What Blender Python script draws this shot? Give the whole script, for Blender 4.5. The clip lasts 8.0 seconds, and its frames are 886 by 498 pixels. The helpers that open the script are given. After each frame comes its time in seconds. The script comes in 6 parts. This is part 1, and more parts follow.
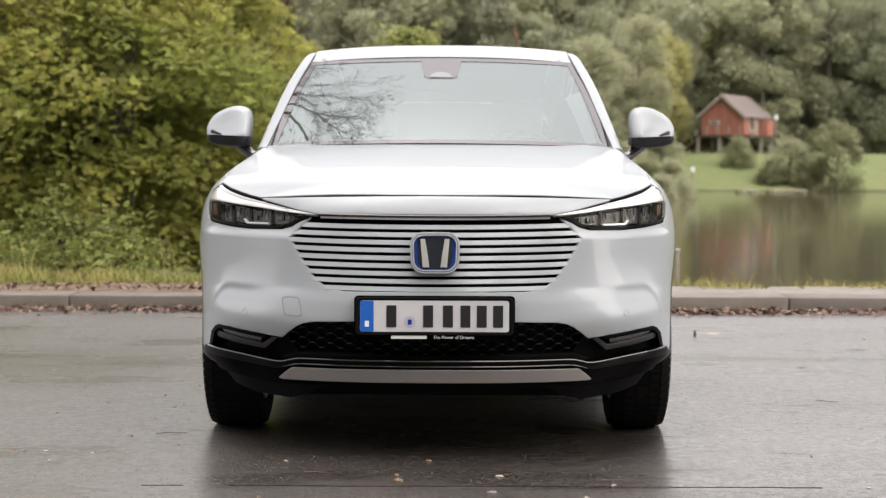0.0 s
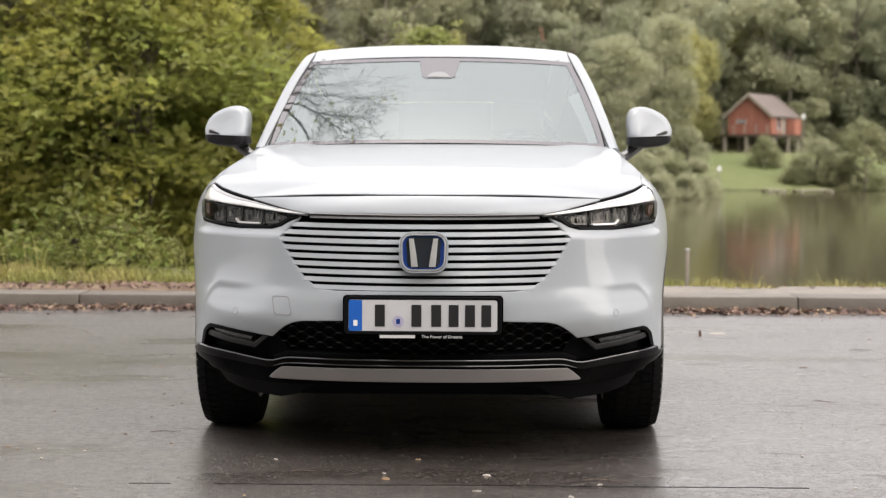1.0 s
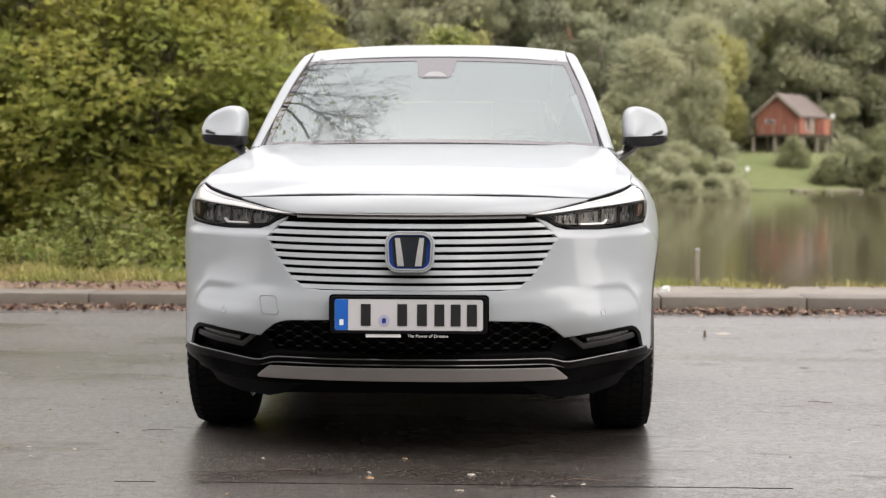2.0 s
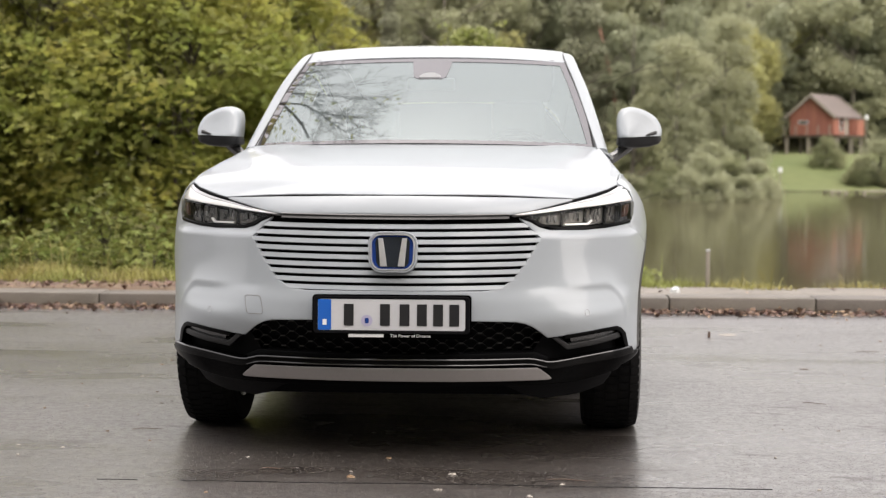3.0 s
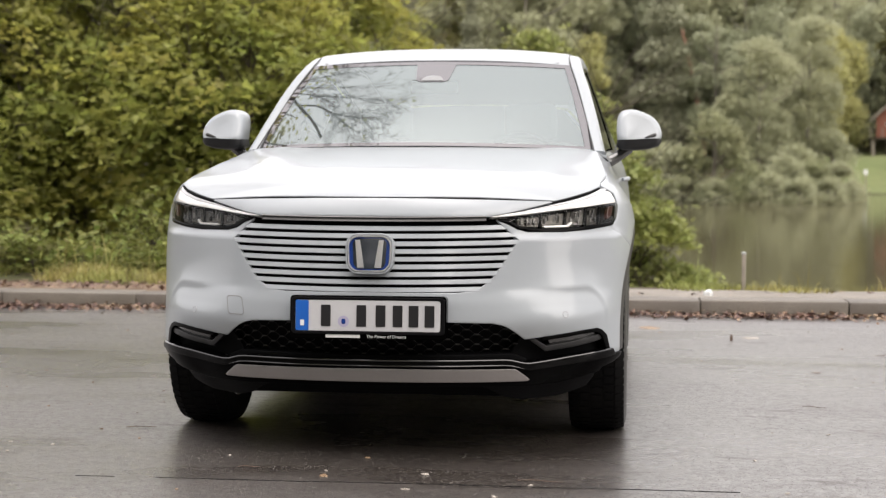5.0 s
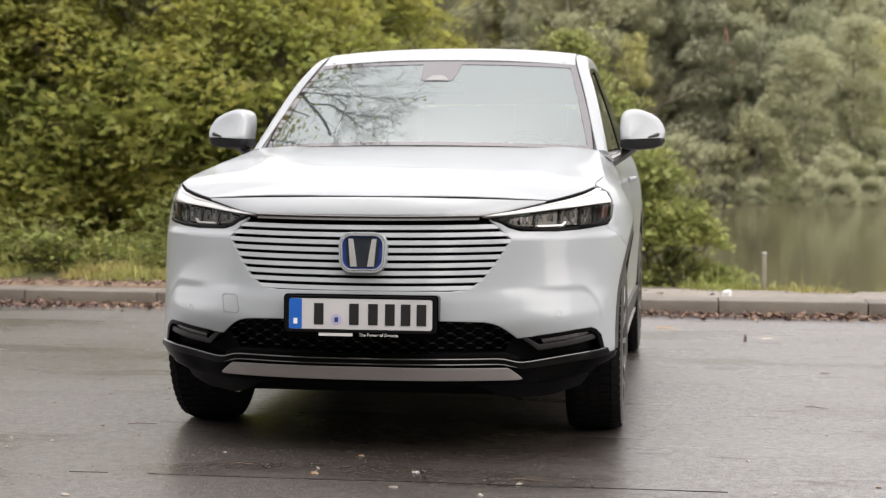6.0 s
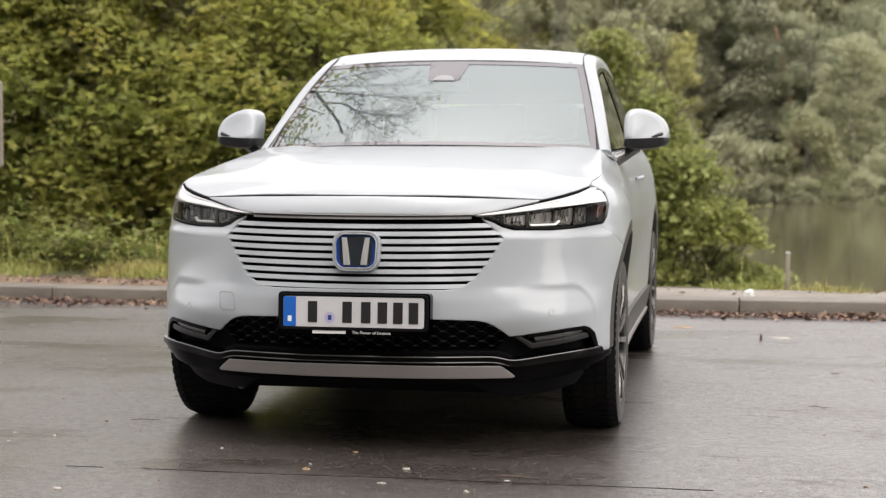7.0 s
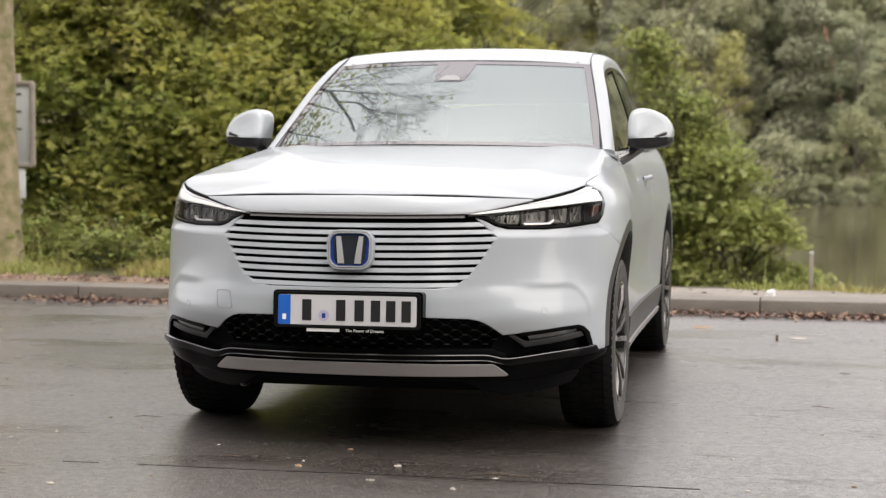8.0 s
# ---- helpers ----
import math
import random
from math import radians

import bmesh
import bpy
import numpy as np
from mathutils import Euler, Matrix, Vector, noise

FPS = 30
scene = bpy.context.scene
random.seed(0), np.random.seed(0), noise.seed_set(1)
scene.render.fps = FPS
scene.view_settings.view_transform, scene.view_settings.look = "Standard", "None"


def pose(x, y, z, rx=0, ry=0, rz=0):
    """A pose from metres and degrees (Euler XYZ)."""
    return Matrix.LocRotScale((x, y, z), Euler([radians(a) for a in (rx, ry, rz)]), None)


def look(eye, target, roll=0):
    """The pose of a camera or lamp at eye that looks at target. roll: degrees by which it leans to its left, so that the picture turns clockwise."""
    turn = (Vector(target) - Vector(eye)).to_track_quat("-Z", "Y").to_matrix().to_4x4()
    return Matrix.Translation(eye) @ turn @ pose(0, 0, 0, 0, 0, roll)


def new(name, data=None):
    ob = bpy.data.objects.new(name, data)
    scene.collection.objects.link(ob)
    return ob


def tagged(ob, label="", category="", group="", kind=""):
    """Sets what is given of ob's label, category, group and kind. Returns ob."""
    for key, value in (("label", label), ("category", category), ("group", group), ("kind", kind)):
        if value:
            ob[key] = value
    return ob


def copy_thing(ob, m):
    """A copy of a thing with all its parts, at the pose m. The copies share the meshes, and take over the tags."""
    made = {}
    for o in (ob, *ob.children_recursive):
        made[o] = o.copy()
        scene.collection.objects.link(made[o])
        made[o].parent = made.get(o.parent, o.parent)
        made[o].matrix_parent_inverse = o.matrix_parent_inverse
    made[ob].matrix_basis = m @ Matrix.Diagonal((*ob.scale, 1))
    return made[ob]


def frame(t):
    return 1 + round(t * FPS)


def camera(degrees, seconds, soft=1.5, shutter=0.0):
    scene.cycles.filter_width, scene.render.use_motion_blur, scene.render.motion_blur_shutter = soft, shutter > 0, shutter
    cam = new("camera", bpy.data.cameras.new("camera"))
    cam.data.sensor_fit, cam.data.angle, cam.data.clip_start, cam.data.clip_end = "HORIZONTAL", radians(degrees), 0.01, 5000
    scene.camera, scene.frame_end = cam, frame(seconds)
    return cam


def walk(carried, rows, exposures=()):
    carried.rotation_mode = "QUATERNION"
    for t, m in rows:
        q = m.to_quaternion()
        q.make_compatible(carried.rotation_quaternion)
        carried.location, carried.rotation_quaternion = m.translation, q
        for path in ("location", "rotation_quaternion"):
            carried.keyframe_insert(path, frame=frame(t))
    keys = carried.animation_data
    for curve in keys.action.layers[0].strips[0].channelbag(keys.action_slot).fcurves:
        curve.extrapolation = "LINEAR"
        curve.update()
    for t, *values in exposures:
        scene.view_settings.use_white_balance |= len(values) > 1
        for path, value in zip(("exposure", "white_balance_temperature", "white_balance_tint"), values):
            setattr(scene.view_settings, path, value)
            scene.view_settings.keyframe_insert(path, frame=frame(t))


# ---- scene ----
cam = camera(30.8, 8.0, 1.3)
cam.data.dof.use_dof, cam.data.dof.focus_distance, cam.data.dof.aperture_fstop = True, 5.9, 4.0

PATH = [
    (0, (0.075, -5.521, 1.079), (0.058, -3.525, 0.962), 0.2),
    (0.5, (0.135, -5.525, 1.08), (0.103, -3.529, 0.963), 0.2),
    (1, (0.209, -5.531, 1.081), (0.158, -3.535, 0.963), 0.2),
    (1.5, (0.279, -5.529, 1.08), (0.211, -3.534, 0.962), 0.2),
    (3, (0.535, -5.54, 1.079), (0.406, -3.548, 0.962), 0.2),
    (3.5, (0.625, -5.541, 1.08), (0.475, -3.55, 0.964), 0.3),
    (4, (0.727, -5.544, 1.08), (0.549, -3.555, 0.964), 0.3),
    (4.5, (0.825, -5.55, 1.08), (0.618, -3.564, 0.965), 0.2),
    (6, (1.1, -5.547, 1.08), (0.811, -3.571, 0.965), 0.2),
    (6.5, (1.195, -5.557, 1.082), (0.878, -3.586, 0.966), 0.2),
    (7, (1.31, -5.56, 1.081), (0.959, -3.594, 0.965), 0.2),
    (7.5, (1.413, -5.558, 1.081), (1.032, -3.599, 0.965), 0.2),
    (8, (1.513, -5.556, 1.079), (1.102, -3.602, 0.963), 0.2),
]
walk(cam, [(t, look(eye, target, roll)) for t, eye, target, roll in PATH], [(0, 1.78, 6850, 14)])
# ---- light ----
world = bpy.data.worlds.new("overcast")
scene.world = world
world.use_nodes = True
wn, wl = world.node_tree.nodes, world.node_tree.links
sky = wn.new("ShaderNodeTexSky")
sky.sky_type, sky.sun_disc = "NISHITA", False
sky.sun_elevation, sky.sun_rotation = radians(83), radians(215)
sky.air_density, sky.dust_density, sky.ozone_density = 1.0, 3.0, 1.0
grey = wn.new("ShaderNodeHueSaturation")
grey.inputs["Saturation"].default_value = 0.12
wl.new(sky.outputs[0], grey.inputs["Color"])
wl.new(grey.outputs[0], wn["Background"].inputs["Color"])
wn["Background"].inputs["Strength"].default_value = 0.130
sun_data = bpy.data.lights.new("sun", "SUN")
sun_data.energy, sun_data.angle, sun_data.color = 1.4, radians(75), (1.0, 0.97, 0.93)
sun = new("sun", sun_data)
sun.matrix_world = look((16, -14, 9), (0, 0, 0))


# ---- materials ----
def material(name, base, rough=0.5, metal=0.0, alt=None, scale=8.0, amount=0.5, fine=0.0, bump=0.0, bump_scale=80.0,
             wear=0.0, island=0.0, piece=0.0, coat=0.0, through_light=0.0, spec=0.5):
    """A surface with variation at two scales: a broad blend of base and alt, a fine grain, and relief."""
    m = bpy.data.materials.new(name)
    m.use_nodes = True
    n, l = m.node_tree.nodes, m.node_tree.links
    b = n["Principled BSDF"]
    b.inputs["Roughness"].default_value = rough
    b.inputs["Metallic"].default_value = metal
    b.inputs["Coat Weight"].default_value = coat
    b.inputs["Coat Roughness"].default_value = 0.04
    b.inputs["Specular IOR Level"].default_value = spec
    co = n.new("ShaderNodeTexCoord")
    alt = alt or tuple(c * 0.85 for c in base)
    big = n.new("ShaderNodeTexNoise")
    big.inputs["Scale"].default_value, big.inputs["Detail"].default_value = scale, 5
    l.new(co.outputs["Object"], big.inputs["Vector"])
    ramp = n.new("ShaderNodeMapRange")
    ramp.inputs[1].default_value, ramp.inputs[2].default_value, ramp.inputs[4].default_value = 0.35, 0.65, amount
    l.new(big.outputs["Fac"], ramp.inputs[0])
    mix = n.new("ShaderNodeMix")
    mix.data_type = "RGBA"
    mix.inputs[6].default_value, mix.inputs[7].default_value = (*base, 1), (*alt, 1)
    l.new(ramp.outputs[0], mix.inputs[0])
    out = mix.outputs[2]
    if fine:
        small = n.new("ShaderNodeTexNoise")
        small.inputs["Scale"].default_value, small.inputs["Detail"].default_value = scale * 14, 3
        l.new(co.outputs["Object"], small.inputs["Vector"])
        val = n.new("ShaderNodeMapRange")
        val.inputs[3].default_value, val.inputs[4].default_value = 1 - fine, 1 + fine
        l.new(small.outputs["Fac"], val.inputs[0])
        hsv = n.new("ShaderNodeHueSaturation")
        l.new(val.outputs[0], hsv.inputs["Value"])
        l.new(out, hsv.inputs["Color"])
        out = hsv.outputs[0]
    if island or piece:
        rnd = n.new("ShaderNodeNewGeometry") if island else n.new("ShaderNodeObjectInfo")
        val = n.new("ShaderNodeMapRange")
        k = island or piece
        val.inputs[3].default_value, val.inputs[4].default_value = 1 - k, 1 + k
        l.new(rnd.outputs["Random Per Island" if island else "Random"], val.inputs[0])
        hue = n.new("ShaderNodeMapRange")
        hue.inputs[3].default_value, hue.inputs[4].default_value = 0.5 - 0.05 * k, 0.5 + 0.04 * k
        l.new(rnd.outputs["Random Per Island" if island else "Random"], hue.inputs[0])
        hsv = n.new("ShaderNodeHueSaturation")
        l.new(val.outputs[0], hsv.inputs["Value"])
        l.new(hue.outputs[0], hsv.inputs["Hue"])
        l.new(out, hsv.inputs["Color"])
        out = hsv.outputs[0]
    l.new(out, b.inputs["Base Color"])
    if wear:
        r = n.new("ShaderNodeMapRange")
        r.inputs[3].default_value, r.inputs[4].default_value = max(0.02, rough - wear), min(1, rough + wear)
        l.new(big.outputs["Fac"], r.inputs[0])
        l.new(r.outputs[0], b.inputs["Roughness"])
    if bump:
        tex = n.new("ShaderNodeTexNoise")
        tex.inputs["Scale"].default_value, tex.inputs["Detail"].default_value = bump_scale, 4
        l.new(co.outputs["Object"], tex.inputs["Vector"])
        bp = n.new("ShaderNodeBump")
        bp.inputs["Strength"].default_value, bp.inputs["Distance"].default_value = bump, 0.01
        l.new(tex.outputs["Fac"], bp.inputs["Height"])
        l.new(bp.outputs[0], b.inputs["Normal"])
    if through_light:
        tr = n.new("ShaderNodeBsdfTranslucent")
        l.new(out, tr.inputs["Color"])
        ms = n.new("ShaderNodeMixShader")
        ms.inputs[0].default_value = through_light
        l.new(b.outputs[0], ms.inputs[1])
        l.new(tr.outputs[0], ms.inputs[2])
        l.new(ms.outputs[0], n["Material Output"].inputs["Surface"])
    return m


def glass(name, tint, film=0.0, film_color=(0.6, 0.62, 0.62), ior=1.5, rough=0.0, coating=(1.0, 1.0, 1.0)):
    """A thin pane: clear, with a mirror gloss by angle and, where it is misted, a thin pale film."""
    m = bpy.data.materials.new(name)
    m.use_nodes = True
    n, l = m.node_tree.nodes, m.node_tree.links
    n.remove(n["Principled BSDF"])
    clear = n.new("ShaderNodeBsdfTransparent")
    clear.inputs[0].default_value = (*tint, 1)
    body = clear.outputs[0]
    if film:
        co, tex, r = n.new("ShaderNodeTexCoord"), n.new("ShaderNodeTexNoise"), n.new("ShaderNodeMapRange")
        tex.inputs["Scale"].default_value, tex.inputs["Detail"].default_value = 2.5, 4
        l.new(co.outputs["Object"], tex.inputs["Vector"])
        l.new(tex.outputs["Fac"], r.inputs[0])
        r.inputs[3].default_value, r.inputs[4].default_value = film * 0.7, film * 1.3
        dif, mx = n.new("ShaderNodeBsdfDiffuse"), n.new("ShaderNodeMixShader")
        dif.inputs[0].default_value = (*film_color, 1)
        l.new(r.outputs[0], mx.inputs[0])
        l.new(body, mx.inputs[1])
        l.new(dif.outputs[0], mx.inputs[2])
        body = mx.outputs[0]
    fr, gl, mix = n.new("ShaderNodeFresnel"), n.new("ShaderNodeBsdfGlossy"), n.new("ShaderNodeMixShader")
    fr.inputs["IOR"].default_value = ior
    gl.inputs["Roughness"].default_value = rough
    gl.inputs["Color"].default_value = (*coating, 1)
    l.new(fr.outputs[0], mix.inputs[0])
    l.new(body, mix.inputs[1])
    l.new(gl.outputs[0], mix.inputs[2])
    l.new(mix.outputs[0], n["Material Output"].inputs["Surface"])
    return m


PAINT = material("pearl_white_paint", (0.300, 0.322, 0.340), 0.30, 0.0, (0.291, 0.312, 0.331), 3, 0.5, 0.01, coat=0.5, bump=0.004, bump_scale=9, spec=0.2)
BLACK_GLOSS = material("gloss_black_plastic", (0.0009, 0.0009, 0.0010), 0.08, wear=0.03, spec=0.04)
BLACK_MATT = material("matt_black_plastic", (0.004, 0.004, 0.0045), 0.6, bump=0.1, bump_scale=300, fine=0.2, spec=0.06)
MESH_BLACK = material("satin_black_plastic", (0.003, 0.0034, 0.0038), 0.3, spec=0.2)
CHIN_GLOSS = material("deep_gloss_black_plastic", (0.0012, 0.0012, 0.0013), 0.06, wear=0.02, spec=0.03)
SILVER = material("silver_painted_plastic", (0.225, 0.21, 0.205), 0.38, 0.6, (0.20, 0.187, 0.18), 6, 0.5, 0.05)
CHROME = material("chrome", (0.75, 0.75, 0.76), 0.08, 1.0)
BADGE_SILVER = material("satin_silver", (0.78, 0.78, 0.78), 0.38, 0.85)
GREY_TRIM = material("dark_grey_trim", (0.032, 0.031, 0.029), 0.42, 0.0, (0.025, 0.025, 0.025), 8, 0.5, spec=0.4)
BAR_GREY = material("satin_grey_bar", (0.17, 0.165, 0.16), 0.28, 0.4, (0.14, 0.135, 0.13), 20, 0.5)
GRAVEL = material("pale_trodden_gravel", (0.20, 0.18, 0.157), 0.9, 0, (0.15, 0.135, 0.115), 2.5, 0.8, 0.35, 0.6, 70)
HEAD = material("mottled_reflector_film", (0.060, 0.055, 0.046), 0.3, 0.2, (0.022, 0.020, 0.017), 60, 1.0, 0.3)
PALE_LENS = material("pale_lamp_trim", (0.46, 0.465, 0.48), 0.18, 0.0, (0.42, 0.42, 0.435), 12, 0.6, coat=0.8)
SIDEWALL = material("wet_tyre_sidewall", (0.018, 0.017, 0.0155), 0.42, 0, (0.028, 0.026, 0.023), 14, 0.6, 0.15, 0.08, 120, spec=0.6)
TRAY_BLACK = material("satin_black_housing", (0.012, 0.012, 0.013), 0.4, spec=0.35)
LIP_EDGE = material("bright_black_edge", (0.003, 0.003, 0.0035), 0.12, coat=0.8)
LIP_GLOSS = material("polished_black_plastic", (0.0015, 0.0015, 0.0016), 0.07, spec=0.10)
BLADE = material("satin_dark_blade", (0.016, 0.016, 0.0165), 0.35, spec=0.3)
DARK_LENS = material("smoky_dark_lens", (0.03, 0.03, 0.031), 0.18, 0.2, (0.045, 0.045, 0.045), 30, 0.6, coat=0.5)
SMOKE = material("smoky_grey_plastic", (0.055, 0.055, 0.055), 0.25, 0.2, (0.04, 0.04, 0.04), 20, 0.5, coat=0.3)
BLUE = material("blue_enamel", (0.018, 0.055, 0.25), 0.15, 0.2, coat=1.0)
RUBBER = material("tyre_rubber", (0.004, 0.004, 0.0045), 0.75, 0, (0.008, 0.0075, 0.007), 12, 0.6, 0.2, 0.15, 200, spec=0.10)
ALLOY = material("machined_alloy", (0.17, 0.165, 0.16), 0.24, 1.0, (0.13, 0.127, 0.124), 20, 0.5)
ALLOY_DARK = material("black_wheel_lacquer", (0.008, 0.008, 0.0085), 0.25, coat=0.3)
DISC = material("brake_steel", (0.3, 0.28, 0.27), 0.4, 1.0)
SCREEN = glass("windscreen_glass", (0.66, 0.75, 0.74), 0.085, (0.66, 0.77, 0.77), 3.1, coating=(0.92, 1.0, 0.99))
SIDE_GLASS = glass("side_glass", (0.45, 0.50, 0.47), 0.04, (0.6, 0.62, 0.6), 1.6)
LAMP_GLASS = glass("lamp_cover", (0.86, 0.85, 0.83), 0.0, ior=1.18)
BORDER_GLASS = glass("printed_glass_border", (0.0, 0.0, 0.0), 0.05, (0.53, 0.51, 0.53), 2.85, coating=(1.0, 0.97, 0.985))
SENSOR_PALE = material("pale_sensor_glass", (0.20, 0.205, 0.205), 0.2)
FRIT = material("black_glass_border", (0.012, 0.012, 0.013), 0.25, coat=0.8)
DRL = material("white_light_guide", (0.82, 0.82, 0.80), 0.15, coat=1.0)
AMBER = material("amber_reflector", (0.055, 0.014, 0.010), 0.25, coat=0.5)
FABRIC = material("dark_grey_seat_fabric", (0.055, 0.057, 0.06), 0.9, fine=0.2, scale=20, bump=0.2, bump_scale=400)
DASH = material("soft_grey_dashboard", (0.06, 0.062, 0.065), 0.7, bump=0.1, bump_scale=500)
PLATE = material("white_plate_film", (0.46, 0.46, 0.47), 0.35, fine=0.03)
PLATE_BLUE = material("blue_plate_film", (0.008, 0.10, 0.42), 0.35)
INK = material("black_plate_ink", (0.012, 0.012, 0.013), 0.4)
SEAL = material("grey_seal_print", (0.36, 0.34, 0.45), 0.5)
WHITE_PRINT = material("white_print", (0.7, 0.7, 0.7), 0.5)
CONCRETE = material("weathered_kerb_concrete", (0.125, 0.106, 0.086), 0.5, 0, (0.082, 0.069, 0.055), 4, 0.8, 0.25, 0.5, 90, piece=0.12, spec=0.6)
LITTER = material("fallen_brown_leaf", (0.105, 0.052, 0.036), 0.5, 0, (0.18, 0.115, 0.075), 3, 0.9, island=0.65)
SCRAP = material("pale_litter_scrap", (0.30, 0.275, 0.24), 0.6, 0, (0.34, 0.30, 0.26), 30, 0.6)
# Pale flecks brightened further: tiny wet glints are put into the grain colour.
GRIT = material("wet_stone_grit", (0.055, 0.048, 0.042), 0.4, 0, (0.15, 0.132, 0.115), 40, 0.9, island=0.5, coat=0.8)
TWIG = material("wet_brown_twig", (0.10, 0.06, 0.04), 0.6)
DIRT = material("trodden_leafy_earth", (0.15, 0.105, 0.075), 0.9, 0, (0.20, 0.15, 0.105), 6, 0.9, 0.4, 0.6, 60, spec=0.15)
SOIL = material("verge_soil_and_grass", (0.060, 0.049, 0.031), 0.9, 0, (0.052, 0.060, 0.025), 1.5, 0.9, 0.35, 0.6, 40, spec=0.1)
GRASS = material("verge_grass_blade", (0.20, 0.22, 0.048), 0.6, 0, (0.31, 0.255, 0.085), 1.2, 0.9, island=0.35, through_light=0.25)
BARK = material("grey_brown_bark", (0.24, 0.19, 0.12), 0.85, 0, (0.11, 0.105, 0.04), 9, 1.0, 0.7, 1.0, 22)
BARK_DARK = material("dark_bark", (0.035, 0.027, 0.018), 0.85, 0, (0.055, 0.045, 0.025), 5, 0.8, 0.3, 0.8, 40)
# Far bark is paled too: haze over the gaps between crowns, as colour.
BARK_FAR_HAZED = material("hazed_woodland_bark", (0.13, 0.115, 0.09), 0.9, 0, (0.09, 0.08, 0.06), 1, 0.8, 0.2)
LEAF_MAPLE = material("maple_leaf_green", (0.222, 0.262, 0.068), 0.55, 0, (0.325, 0.30, 0.075), 0.55, 0.9, island=0.22, through_light=0.66)
LEAF_WEED = material("nettle_leaf_green", (0.120, 0.150, 0.036), 0.6, 0, (0.19, 0.185, 0.055), 1.2, 0.9, island=0.5, through_light=0.4, spec=0.2)
LEAF_FRESH = material("alder_leaf_green", (0.285, 0.305, 0.090), 0.5, 0, (0.225, 0.26, 0.088), 0.8, 0.9, island=0.3, through_light=0.5)
# Far leaf and needle colours paled and greyed: haze put into the colour.
LEAF_FAR_HAZED = material("hazed_wood_leaf", (0.345, 0.36, 0.235), 0.7, 0, (0.40, 0.395, 0.245), 0.05, 0.9, island=0.12, through_light=0.58)
LEAF_YELLOW_HAZED = material("hazed_yellow_leaf", (0.42, 0.40, 0.165), 0.7, 0, (0.36, 0.365, 0.17), 0.1, 0.9, island=0.14, through_light=0.55)
LEAF_WILLOW_HAZED = material("hazed_willow_leaf", (0.275, 0.30, 0.165), 0.7, 0, (0.31, 0.295, 0.175), 0.1, 0.9, island=0.12, through_light=0.58)
LEAF_PALE_HAZED = material("hazed_pale_leaf", (0.335, 0.35, 0.235), 0.7, 0, (0.31, 0.33, 0.215), 0.1, 0.9, island=0.12, through_light=0.58)
NEEDLE_HAZED = material("hazed_spruce_needle", (0.345, 0.352, 0.245), 0.75, 0, (0.31, 0.32, 0.22), 0.1, 0.8, island=0.12, through_light=0.55)
LAWN = material("lakeside_lawn", (0.100, 0.126, 0.042), 0.9, 0, (0.125, 0.136, 0.050), 0.08, 0.9, 0.2)
# Red dulled: haze across the lake is put into the paint colour.
RED_WOOD = material("red_painted_boards", (0.25, 0.095, 0.065), 0.7, 0, (0.21, 0.08, 0.055), 0.6, 0.8, 0.15, piece=0.1)
ROOF = material("grey_roof_felt", (0.13, 0.105, 0.095), 0.85, 0, (0.105, 0.088, 0.08), 0.5, 0.8, 0.2)
TIMBER = material("weathered_timber", (0.24, 0.21, 0.17), 0.8, 0, (0.17, 0.15, 0.12), 3, 0.8, 0.2, 0.4, 60)
PALE = material("pale_grey_paint", (0.55, 0.56, 0.55), 0.6, 0, (0.45, 0.46, 0.45), 3, 0.7)
BOARD = material("notice_board_face", (0.34, 0.35, 0.33), 0.5, 0, (0.28, 0.29, 0.27), 3, 0.7)


